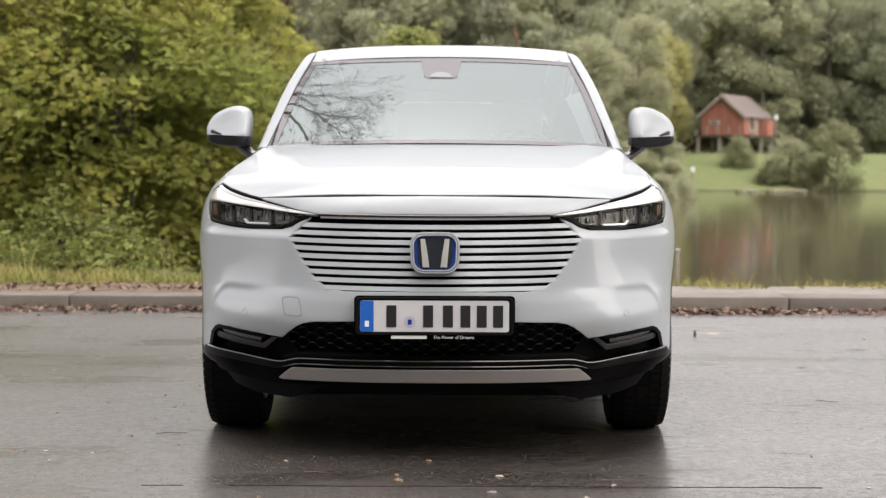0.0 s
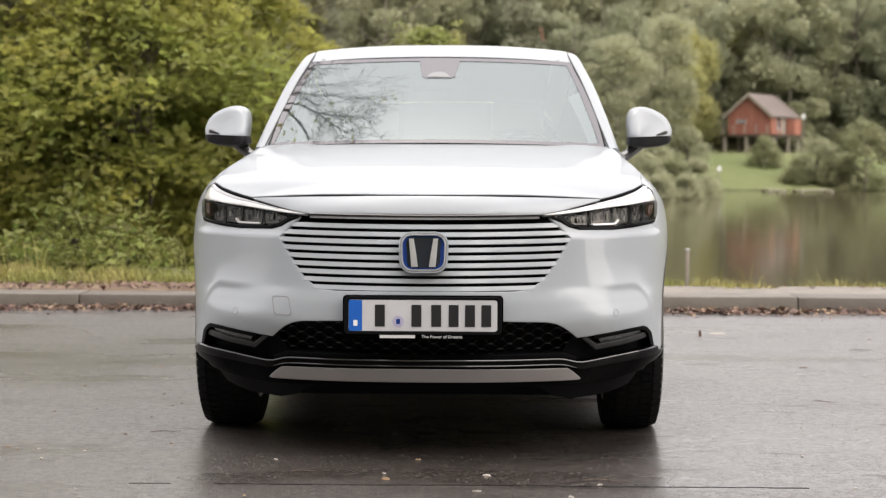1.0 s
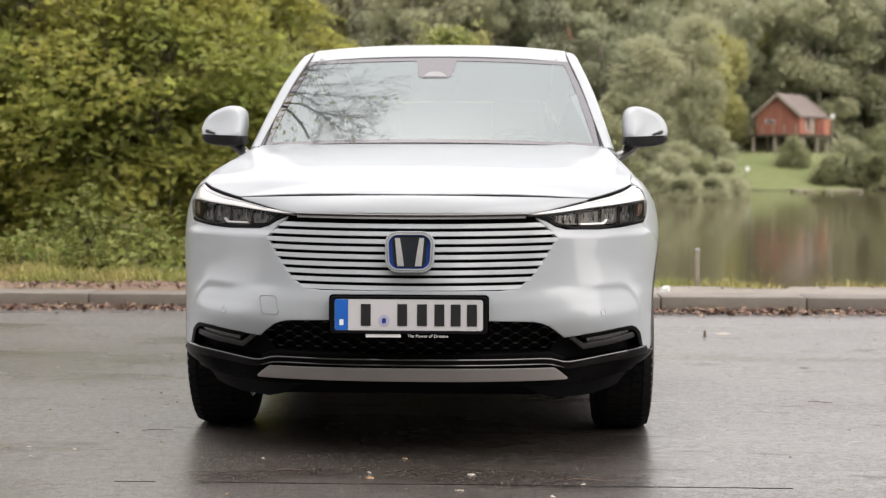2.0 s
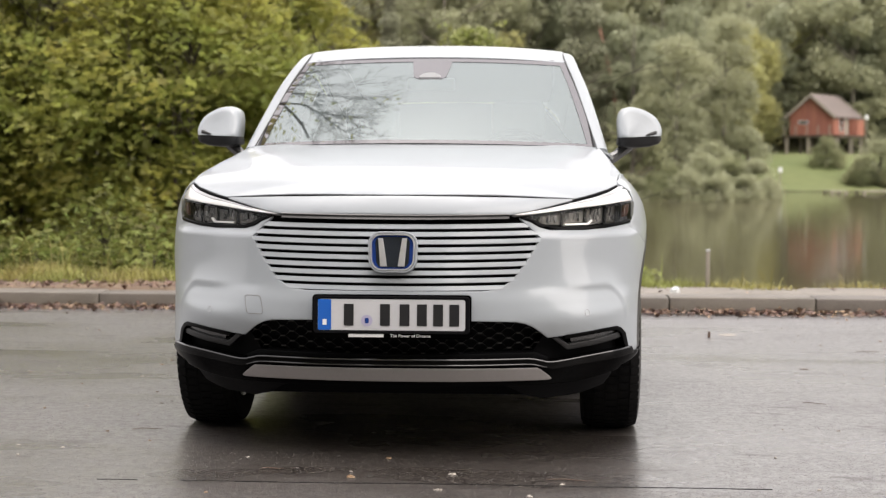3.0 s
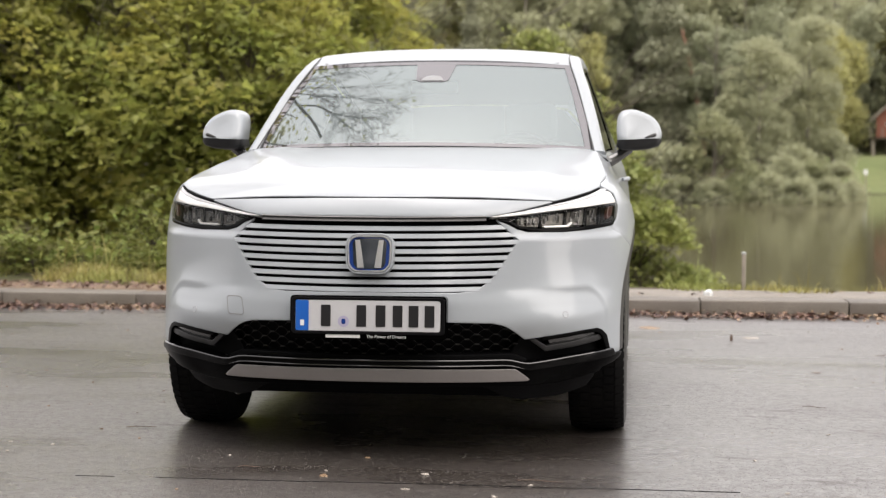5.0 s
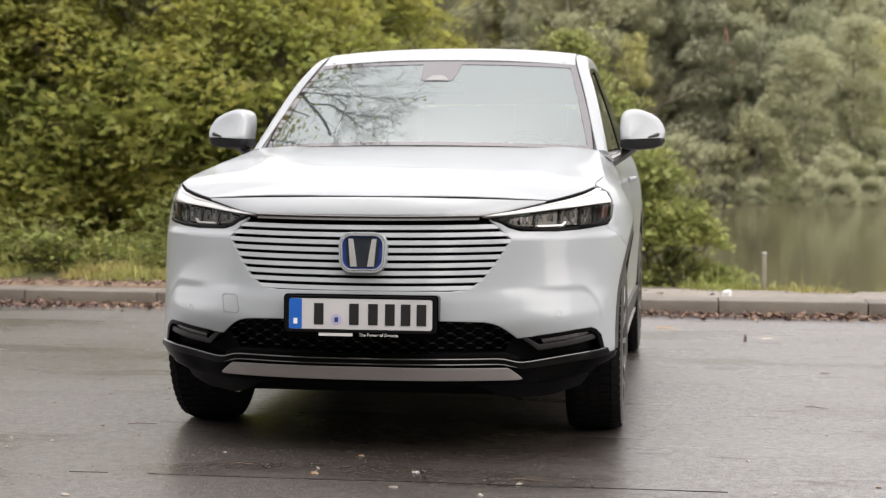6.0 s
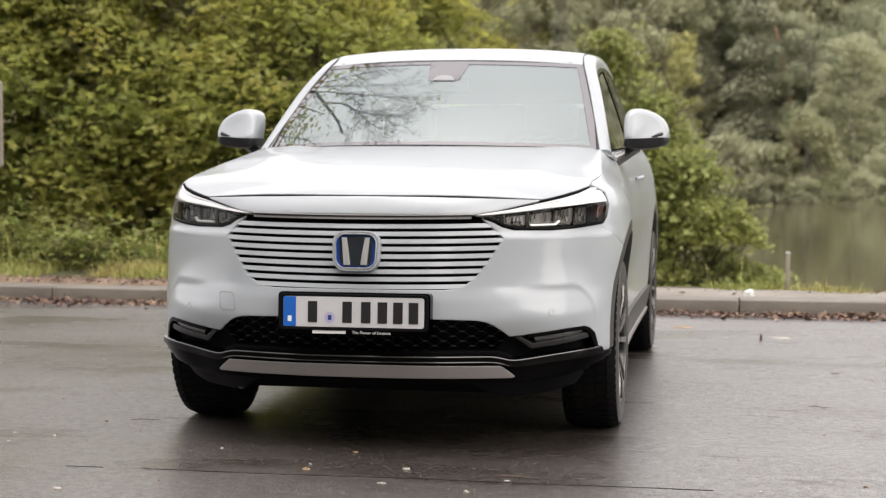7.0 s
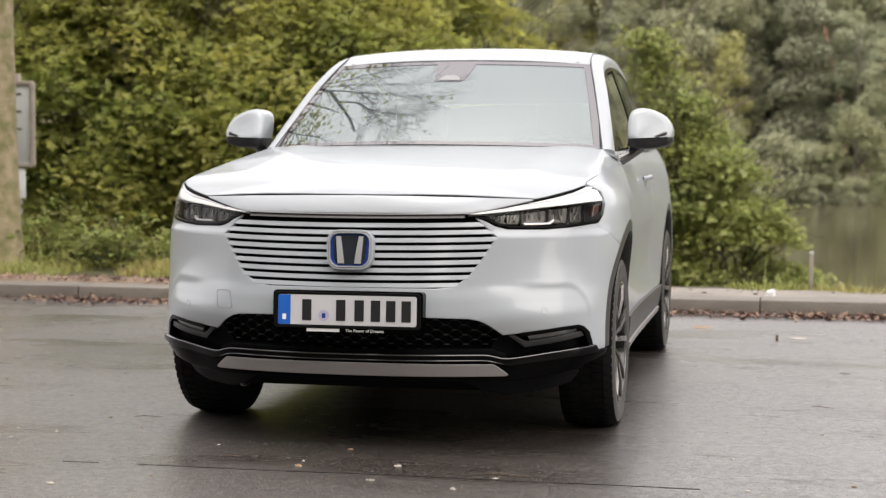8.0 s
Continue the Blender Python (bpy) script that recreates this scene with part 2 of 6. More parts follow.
def wet_asphalt():
    m = bpy.data.materials.new("wet_asphalt")
    m.use_nodes = True
    n, l = m.node_tree.nodes, m.node_tree.links
    b = n["Principled BSDF"]
    co = n.new("ShaderNodeTexCoord")

    def tex(scale, detail=4, kind="ShaderNodeTexNoise"):
        t = n.new(kind)
        t.inputs["Scale"].default_value = scale
        if kind == "ShaderNodeTexNoise":
            t.inputs["Detail"].default_value = detail
        l.new(co.outputs["Object"], t.inputs["Vector"])
        return t

    def span(src, a, c, lo, hi):
        r = n.new("ShaderNodeMapRange")
        r.inputs[1].default_value, r.inputs[2].default_value, r.inputs[3].default_value, r.inputs[4].default_value = a, c, lo, hi
        l.new(src, r.inputs[0])
        return r.outputs[0]

    stones, broad, grit = tex(135, kind="ShaderNodeTexVoronoi"), tex(0.55, 5), tex(110, 4)
    mix = n.new("ShaderNodeMix")
    mix.data_type = "RGBA"
    mix.inputs[6].default_value, mix.inputs[7].default_value = (0.007, 0.0052, 0.0043, 1), (0.028, 0.021, 0.0172, 1)
    l.new(span(grit.outputs["Fac"], 0.35, 0.75, 0, 1), mix.inputs[0])
    # Pale stones among the dark; glints of wet grains are put into their colour.
    pick = n.new("ShaderNodeMix")
    pick.data_type = "RGBA"
    pick.inputs[7].default_value = (0.085, 0.072, 0.060, 1)
    l.new(mix.outputs[2], pick.inputs[6])
    col = n.new("ShaderNodeSeparateColor")
    l.new(stones.outputs["Color"], col.inputs[0])
    l.new(span(col.outputs[0], 0.66, 0.92, 0, 1.0), pick.inputs[0])
    l.new(pick.outputs[2], b.inputs["Base Color"])
    wide = n.new("ShaderNodeMapping")
    wide.inputs["Scale"].default_value = (0.45, 1.7, 1)
    l.new(co.outputs["Object"], wide.inputs["Vector"])
    pool = n.new("ShaderNodeTexNoise")
    pool.inputs["Scale"].default_value, pool.inputs["Detail"].default_value = 1.1, 6
    l.new(wide.outputs[0], pool.inputs["Vector"])
    dry = span(pool.outputs["Fac"], 0.50, 0.66, 1, 0.68)

    def times(x):
        k = n.new("ShaderNodeMath")
        k.operation = "MULTIPLY"
        l.new(x, k.inputs[0])
        l.new(dry, k.inputs[1])
        return k.outputs[0]

    l.new(times(span(broad.outputs["Fac"], 0.40, 0.62, 0.42, 0.60)), b.inputs["Roughness"])
    l.new(times(span(broad.outputs["Fac"], 0.40, 0.62, 0.27, 0.38)), b.inputs["Coat Roughness"])
    b.inputs["Specular IOR Level"].default_value = 0.7
    b.inputs["IOR"].default_value = 1.5
    b.inputs["Specular Tint"].default_value = (1.0, 0.91, 0.86, 1)
    # small drier islands where the film of water is broken
    island_map = n.new("ShaderNodeMapping")
    island_map.inputs["Scale"].default_value = (0.55, 1.6, 1)
    l.new(co.outputs["Object"], island_map.inputs["Vector"])
    broken = n.new("ShaderNodeTexNoise")
    broken.inputs["Scale"].default_value, broken.inputs["Detail"].default_value, broken.inputs["Roughness"].default_value = 3.2, 8, 0.68
    l.new(island_map.outputs[0], broken.inputs["Vector"])
    film = n.new("ShaderNodeMath")
    film.operation = "MULTIPLY"
    l.new(span(broken.outputs["Fac"], 0.58, 0.68, 1.0, 0.42), film.inputs[0])
    l.new(span(col.outputs[1], 0.0, 0.35, 0.72, 1.06), film.inputs[1])
    # patchy film of water at a hand's scale
    patchy = tex(24, 6)
    patchy.inputs["Roughness"].default_value = 0.75
    thin = n.new("ShaderNodeMath")
    thin.operation = "MULTIPLY"
    l.new(film.outputs[0], thin.inputs[0])
    l.new(span(patchy.outputs["Fac"], 0.38, 0.60, 0.66, 1.08), thin.inputs[1])
    l.new(thin.outputs[0], b.inputs["Coat Weight"])
    b.inputs["Coat IOR"].default_value = 1.9
    add = n.new("ShaderNodeMath")
    add.operation = "ADD"
    l.new(stones.outputs["Distance"], add.inputs[0])
    l.new(grit.outputs["Fac"], add.inputs[1])
    bp = n.new("ShaderNodeBump")
    bp.inputs["Distance"].default_value = 0.0062
    l.new(add.outputs[0], bp.inputs["Height"])
    l.new(times(span(broad.outputs["Fac"], 0.40, 0.62, 0.55, 0.85)), bp.inputs["Strength"])
    l.new(bp.outputs[0], b.inputs["Normal"])
    return m


def lake_water():
    m = bpy.data.materials.new("still_lake_water")
    m.use_nodes = True
    n, l = m.node_tree.nodes, m.node_tree.links
    b = n["Principled BSDF"]
    b.inputs["Base Color"].default_value = (0.056, 0.048, 0.028, 1)
    b.inputs["Roughness"].default_value = 0.08
    b.inputs["IOR"].default_value = 1.33
    co, mp, tx, bp = n.new("ShaderNodeTexCoord"), n.new("ShaderNodeMapping"), n.new("ShaderNodeTexNoise"), n.new("ShaderNodeBump")
    mp.inputs["Scale"].default_value = (0.8, 2.2, 1)
    tx.inputs["Scale"].default_value, tx.inputs["Detail"].default_value = 1.4, 3
    bp.inputs["Strength"].default_value, bp.inputs["Distance"].default_value = 0.17, 0.02
    l.new(co.outputs["Object"], mp.inputs["Vector"])
    l.new(mp.outputs[0], tx.inputs["Vector"])
    l.new(tx.outputs["Fac"], bp.inputs["Height"])
    l.new(bp.outputs[0], b.inputs["Normal"])
    return m


ASPHALT, WATER = wet_asphalt(), lake_water()


# ---- building helpers ----
def finish(bm, name, mat, sharp=35, smooth_faces=True):
    me = bpy.data.meshes.new(name)
    bm.to_mesh(me)
    bm.free()
    me.materials.append(mat)
    if smooth_faces:
        me.shade_smooth()
        me.set_sharp_from_angle(angle=radians(sharp))
    return me


def part(name, bm, mat, parent=None, label="", m=None, sharp=35, smooth_faces=True):
    ob = new(name, finish(bm, name, mat, sharp, smooth_faces))
    if m is not None:
        ob.matrix_basis = m
    if parent is not None:
        ob.parent = parent
    if label:
        ob["label"] = label
    return ob


def thing(name, label, category, at=(0, 0, 0), turn=0, group="", kind=""):
    ob = new(name)
    ob.matrix_basis = pose(*at, 0, 0, turn)
    return tagged(ob, label, category, group, kind)


def pydata(name, verts, faces, mat, parent=None, label="", smooth_faces=False, m=None):
    me = bpy.data.meshes.new(name)
    me.from_pydata([tuple(v) for v in verts], [], [tuple(f) for f in faces])
    me.materials.append(mat)
    if smooth_faces:
        me.shade_smooth()
    ob = new(name, me)
    ob.parent = parent
    if m is not None:
        ob.matrix_basis = m
    if label:
        ob["label"] = label
    return ob


def add_box(bm, a, b, bevel=0.0, seg=2):
    made = bmesh.ops.create_cube(bm, size=1)["verts"]
    for v in made:
        v.co = Vector([a[i] + (v.co[i] + 0.5) * (b[i] - a[i]) for i in range(3)])
    if bevel:
        edges = {e for v in made for e in v.link_edges}
        bmesh.ops.bevel(bm, geom=list(edges), offset=bevel, segments=seg, affect="EDGES", profile=0.5)
    return bm


def block(a, b, bevel=0.0, seg=2):
    return add_box(bmesh.new(), a, b, bevel, seg)


def add_tube(bm, pts, radii, seg=8, cap=True):
    """A tube along points, its radius changing from point to point."""
    rings, prev = [], None
    pts = [Vector(p) for p in pts]
    for i, p in enumerate(pts):
        d = (pts[min(i + 1, len(pts) - 1)] - pts[max(i - 1, 0)]).normalized()
        if prev is None:
            side = d.orthogonal().normalized()
        else:
            side = (prev - d * prev.dot(d))
            side = side.normalized() if side.length > 1e-6 else d.orthogonal().normalized()
        prev = side
        up = d.cross(side)
        r = radii[i] if hasattr(radii, "__len__") else radii
        rings.append([bm.verts.new(p + (side * math.cos(2 * math.pi * k / seg) + up * math.sin(2 * math.pi * k / seg)) * r) for k in range(seg)])
    for a, b in zip(rings, rings[1:]):
        for k in range(seg):
            bm.faces.new((a[k], a[(k + 1) % seg], b[(k + 1) % seg], b[k]))
    if cap:
        bm.faces.new(rings[0][::-1])
        bm.faces.new(rings[-1])
    return bm


def lathe(profile, seg=48, axis="x"):
    """Turns (radius, along) points round an axis."""
    bm, rings = bmesh.new(), []
    for k in range(seg):
        a = 2 * math.pi * k / seg
        ring = []
        for r, w in profile:
            c = (w, r * math.cos(a), r * math.sin(a)) if axis == "x" else (r * math.cos(a), r * math.sin(a), w)
            ring.append(bm.verts.new(c))
        rings.append(ring)
    for k in range(seg):
        a, b = rings[k], rings[(k + 1) % seg]
        for i in range(len(profile) - 1):
            bm.faces.new((a[i], a[i + 1], b[i + 1], b[i]))
    bmesh.ops.remove_doubles(bm, verts=bm.verts, dist=1e-5)
    bmesh.ops.recalc_face_normals(bm, faces=bm.faces)
    return bm


def pchip(xs, ys, q):
    """A smooth curve through given values that does not overshoot."""
    xs, ys, q = np.asarray(xs, float), np.asarray(ys, float), np.asarray(q, float)
    h, d = np.diff(xs), np.diff(ys) / np.diff(xs)
    m = np.zeros(len(xs))
    for i in range(1, len(xs) - 1):
        if d[i - 1] * d[i] > 0:
            w1, w2 = 2 * h[i] + h[i - 1], h[i] + 2 * h[i - 1]
            m[i] = (w1 + w2) / (w1 / d[i - 1] + w2 / d[i])
    m[0], m[-1] = d[0], d[-1]
    q = np.clip(q, xs[0], xs[-1])
    i = np.clip(np.searchsorted(xs, q) - 1, 0, len(xs) - 2)
    t = (q - xs[i]) / h[i]
    return ((1 + 2 * t) * (1 - t) ** 2 * ys[i] + t * (1 - t) ** 2 * h[i] * m[i] + t * t * (3 - 2 * t) * ys[i + 1] + t * t * (t - 1) * h[i] * m[i + 1])


def spline(points, n):
    """A smooth run of n points through a few given ones."""
    p = np.asarray(points, float)
    s = np.concatenate([[0], np.cumsum(np.linalg.norm(np.diff(p, axis=0), axis=1))])
    e = np.vstack([2 * p[0] - p[1], p, 2 * p[-1] - p[-2]])
    se = np.concatenate([[2 * s[0] - s[1]], s, [2 * s[-1] - s[-2]]])
    out = []
    for q in np.linspace(0, s[-1], n):
        i = min(max(np.searchsorted(s, q, side="right") - 1, 0), len(p) - 2)
        h = s[i + 1] - s[i]
        t = (q - s[i]) / h
        m0 = (e[i + 2] - e[i]) / (se[i + 2] - se[i]) * h
        m1 = (e[i + 3] - e[i + 1]) / (se[i + 3] - se[i + 1]) * h
        out.append((2 * t**3 - 3 * t**2 + 1) * e[i + 1] + (t**3 - 2 * t**2 + t) * m0 + (3 * t**2 - 2 * t**3) * e[i + 2] + (t**3 - t**2) * m1)
    return np.array(out)


def smoothstep(a, b, x):
    t = np.clip((np.asarray(x, float) - a) / (b - a), 0, 1)
    return t * t * (3 - 2 * t)


def rounded(w, h, r, taper=0.0, n=6):
    out = []
    for cx, cz, a0 in ((w / 2 - r, h / 2 - r, 0), (-w / 2 + r, h / 2 - r, 90), (-w / 2 + r, -h / 2 + r, 180), (w / 2 - r, -h / 2 + r, 270)):
        for k in range(n + 1):
            a = radians(a0 + 90 * k / n)
            x, z = cx + r * math.cos(a), cz + r * math.sin(a)
            out.append((x * (1 + taper * z / h), z))
    return out


def plate_of(shape, y0, y1, bevel=0.0, hole=None):
    """A flat solid with the given outline in x and z, from y0 (front) to y1, or a frame round a hole."""
    bm = bmesh.new()
    if hole is None:
        f = bm.faces.new([bm.verts.new((x, y0, z)) for x, z in shape])
        got = bmesh.ops.extrude_face_region(bm, geom=[f])["geom"]
        for v in got:
            if isinstance(v, bmesh.types.BMVert):
                v.co.y = y1
    else:
        loops = [[bm.verts.new((x, y, z)) for x, z in s] for s, y in ((shape, y1), (shape, y0 + bevel), ([(a[0] * 0.82 + b[0] * 0.18, a[1] * 0.82 + b[1] * 0.18) for a, b in zip(shape, hole)], y0), ([(a[0] * 0.18 + b[0] * 0.82, a[1] * 0.18 + b[1] * 0.82) for a, b in zip(shape, hole)], y0), (hole, y0 + bevel), (hole, y1))]
        n = len(shape)
        for a, b in zip(loops, loops[1:]):
            for k in range(n):
                bm.faces.new((a[k], a[(k + 1) % n], b[(k + 1) % n], b[k]))
    bmesh.ops.recalc_face_normals(bm, faces=bm.faces)
    if bevel and hole is None:
        bmesh.ops.bevel(bm, geom=[e for e in bm.edges if abs(e.verts[0].co.y - y0) < 1e-6 and abs(e.verts[1].co.y - y0) < 1e-6], offset=bevel, segments=2, affect="EDGES")
    return bm


# ---- ground, kerb and lake ----
WATER_Z = -1.75


def shore(x):
    return 94 + 25 * smoothstep(14, 18, x)


def land(x, y):
    """Height of the land: car park level, verge, slope to the lake, the lake's bed, the far lawn and the wooded hill."""
    x, y = np.asarray(x, float), np.asarray(y, float)
    z = np.where(y < 5.75, -0.05, 0.085)
    z = z - 2.6 * smoothstep(7.2, 30, y) + 0.02 * np.sin(x * 1.7) * smoothstep(6, 6.6, y)
    z = z - 0.55 * smoothstep(6.65, 8.4, y) * smoothstep(-3.2, -1.0, x)
    s = shore(x)
    far = smoothstep(s - 4, s + 3, y) * 1.2 + smoothstep(s + 2, s + 22, y) * 3.15 + np.clip(y - s - 30, 0, 400) * 0.27
    z = z + far + np.clip(-x - 45 - y, 0, 200) * 0.1 * smoothstep(6, 20, y)
    return z


xs = np.concatenate([np.linspace(-420, -40, 20), np.linspace(-36, 60, 97), np.linspace(66, 420, 20)])
ys = np.concatenate([np.linspace(-320, -20, 10), [-10, 0, 4, 5.7, 5.8], np.linspace(6.0, 8, 11), np.linspace(9, 36, 28), np.linspace(40, 86, 8), np.linspace(88, 150, 63), np.linspace(160, 420, 20)])
gx, gy = np.meshgrid(xs, ys)
gz = land(gx, gy)
nx = len(xs)
faces = [(j * nx + i, j * nx + i + 1, (j + 1) * nx + i + 1, (j + 1) * nx + i) for j in range(len(ys) - 1) for i in range(nx - 1)]
ground = pydata("ground", np.stack([gx.ravel(), gy.ravel(), gz.ravel()], 1), faces, SOIL, None, "", True)
ground.data.materials.append(LAWN)
for f in ground.data.polygons:
    c = f.center
    if c.y > 80 and c.x > 13 and c.z > WATER_Z + 0.1 and c.y < shore(c.x) + 34:
        f.material_index = 1
tagged(ground, "grassy earth falling from the verge to a lake and rising to a wooded hill", "ground", kind="structure")

road = pydata("asphalt", [(x, y, 0) for y in np.linspace(-12, 5.6, 34) for x in np.linspace(-70, 70, 36)], [(j * 36 + i, j * 36 + i + 1, (j + 1) * 36 + i + 1, (j + 1) * 36 + i) for j in range(33) for i in range(35)], ASPHALT)
tagged(road, "wet dark asphalt of a car park with a sheen of water", "asphalt", kind="structure")
# the joint between two strips of asphalt: a thin, wandering, broken groove filled with dark tar
rng = random.Random(4)
bm = bmesh.new()
x = -0.95
while x < 1.2:
    y, w = -0.335 + 0.006 * math.sin(x * 2.1) + 0.004 * math.sin(x * 7.3), (0.0012 + 0.0016 * rng.random()) * (1.0 if -0.5 < x < 0.8 else 0.6)
    step = 0.06 + 0.1 * rng.random()
    y2 = -0.335 + 0.006 * math.sin((x + step) * 2.1) + 0.004 * math.sin((x + step) * 7.3)
    if rng.random() < (0.97 if -0.7 < x < 1.0 else 0.5):
        add_box(bm, (x, min(y, y2) - w, 0.0), (x + step, max(y, y2) + w, 0.0015))
    x += step
tagged(part("asphalt_joint", bm, RUBBER, None, "", smooth_faces=False), "thin dark joint between two strips of asphalt", "joint", kind="structure")

lake = pydata("water", [(-420, 7.6, WATER_Z), (420, 7.6, WATER_Z), (420, 140, WATER_Z), (-420, 140, WATER_Z)], [(0, 1, 2, 3)], WATER)
tagged(lake, "still olive-brown lake reflecting the woods", "water", kind="structure")

kerb = thing("kerb", "weathered concrete kerb stones along the car park", "kerb", kind="structure")
stone = block((-0.497, 0, -0.1), (0.497, 0.30, 0.100), 0.012, 2)
stone_mesh = finish(stone, "kerb_stone", CONCRETE)
for k in range(-26, 27):
    ob = new("kerb_stone", stone_mesh)
    ob.parent = kerb
    ob.matrix_basis = pose(-2.62 + 0.5 + k * 1.0, 5.60 + rng.uniform(-0.004, 0.004), rng.uniform(-0.004, 0.003), rng.uniform(-0.4, 0.4), rng.uniform(-0.15, 0.15), rng.uniform(-0.15, 0.15))


strip = [(x, y + 0.03 * math.sin(x * 2.3) * (y > 6) + 0.02 * math.sin(x * 5.1) * (y > 6), 0.096 + 0.008 * (y > 6)) for x in np.linspace(-0.5, 12, 69) for y in (5.88, 6.10, 6.48)]
edge_strip = pydata("pavement", strip, [(i * 3 + j, (i + 1) * 3 + j, (i + 1) * 3 + j + 1, i * 3 + j + 1) for i in range(68) for j in range(2)], GRAVEL)
strip = [(x, y + 0.04 * math.sin(x * 2.1) * (y > 6.2) + 0.03 * math.sin(x * 4.7) * (y > 6.2), 0.094 + 0.004 * (y > 6.2)) for x in np.linspace(-14, -0.52, 80) for y in (5.88, 6.12, 6.50)]
earth_strip = pydata("earth_strip", strip, [(i * 3 + j, (i + 1) * 3 + j, (i + 1) * 3 + j + 1, i * 3 + j + 1) for i in range(79) for j in range(2)], DIRT)
tagged(earth_strip, "bare brown earth strip behind the kerb", "ground", kind="structure")
tagged(edge_strip, "narrow pale gravel edge behind the kerb", "pavement", kind="structure")


# ---- growing things ----
def leaf_cloud(points, size, rng, lean=0.5, shape="leaf", jitter=0.35):
    """Many small folded leaves (or ragged clumps) at the given points: vertices and faces."""
    n = len(points)
    r = np.random.RandomState(rng.randrange(10**6))
    c = np.asarray(points, float)
    d = r.normal(size=(n, 3))
    d[:, 2] *= 0.45
    d /= np.linalg.norm(d, axis=1)[:, None]
    up = r.normal(size=(n, 3)) * lean + np.array([0, 0, 1])
    side = np.cross(d, up)
    side /= np.linalg.norm(side, axis=1)[:, None] + 1e-9
    nr = np.cross(side, d)
    s = size * (1 + jitter * r.normal(size=n)).clip(0.45, 1.9)
    if shape == "leaf":
        flat = [(-0.40, 0, 0), (-0.50, 0.27, 0.04), (-0.20, 0.24, 0.08), (0.0, 0.52, 0.06), (0.12, 0.20, 0.06), (0.56, 0, -0.08), (0.12, -0.20, 0.06), (0.0, -0.52, 0.06), (-0.20, -0.24, 0.08), (-0.50, -0.27, 0.04)]
        fc = [(0, 1, 2), (0, 2, 3, 4), (0, 4, 5, 6), (0, 6, 7, 8), (0, 8, 9)]
    else:
        flat = [(-0.5, 0.05, 0), (-0.1, 0.40, 0.12), (0.45, 0.22, -0.04), (0.5, -0.2, 0.1), (0.0, -0.45, -0.08)]
        fc = [(0, 1, 2), (0, 2, 3), (0, 3, 4)]
    k = len(flat)
    v = np.zeros((n, k, 3))
    for i, (a, b, h) in enumerate(flat):
        wob = 1 + 0.25 * r.normal(size=n)
        v[:, i] = c + d * (a * s * wob)[:, None] + side * (b * s * wob)[:, None] + nr * (h * s)[:, None]
    faces = [tuple(j * k + q for q in f) for j in range(n) for f in fc]
    return v.reshape(-1, 3), faces


def limbs(bm, rng, base, direction, length, radius, depth, tips, spread=0.6, rise=0.15, seg=7):
    """A branching limb: tapered, bending, with side limbs; collects the places where leaves hang."""
    p, d = Vector(base), Vector(direction).normalized()
    steps = max(3, int(length / 0.5)) if depth > 1 else 3
    pts, rad = [p.copy()], [radius]
    for k in range(steps):
        d = (d + Vector((rng.gauss(0, 0.10), rng.gauss(0, 0.10), rng.gauss(0, 0.06) + rise * 0.1))).normalized()
        p = p + d * (length / steps)
        pts.append(p.copy())
        rad.append(radius * (1 - 0.75 * (k + 1) / steps))
        if depth > 0 and k >= steps * 0.3 or (depth > 0 and k == steps - 1):
            for _ in range(2 if depth > 1 else 2):
                if rng.random() < 0.85:
                    a = rng.uniform(0, 2 * math.pi)
                    o = d.orthogonal().normalized()
                    o = o * math.cos(a) + d.cross(o) * math.sin(a)
                    nd = (d * (1 - spread * 0.5) + o * spread + Vector((0, 0, rise))).normalized()
                    limbs(bm, rng, p, nd, length * rng.uniform(0.42, 0.62), rad[-1] * 0.7 + 0.002, depth - 1, tips, spread, rise, max(4, seg - 1))
        if depth == 0:
            tips.append(p.copy())
    add_tube(bm, pts, rad, seg, False)


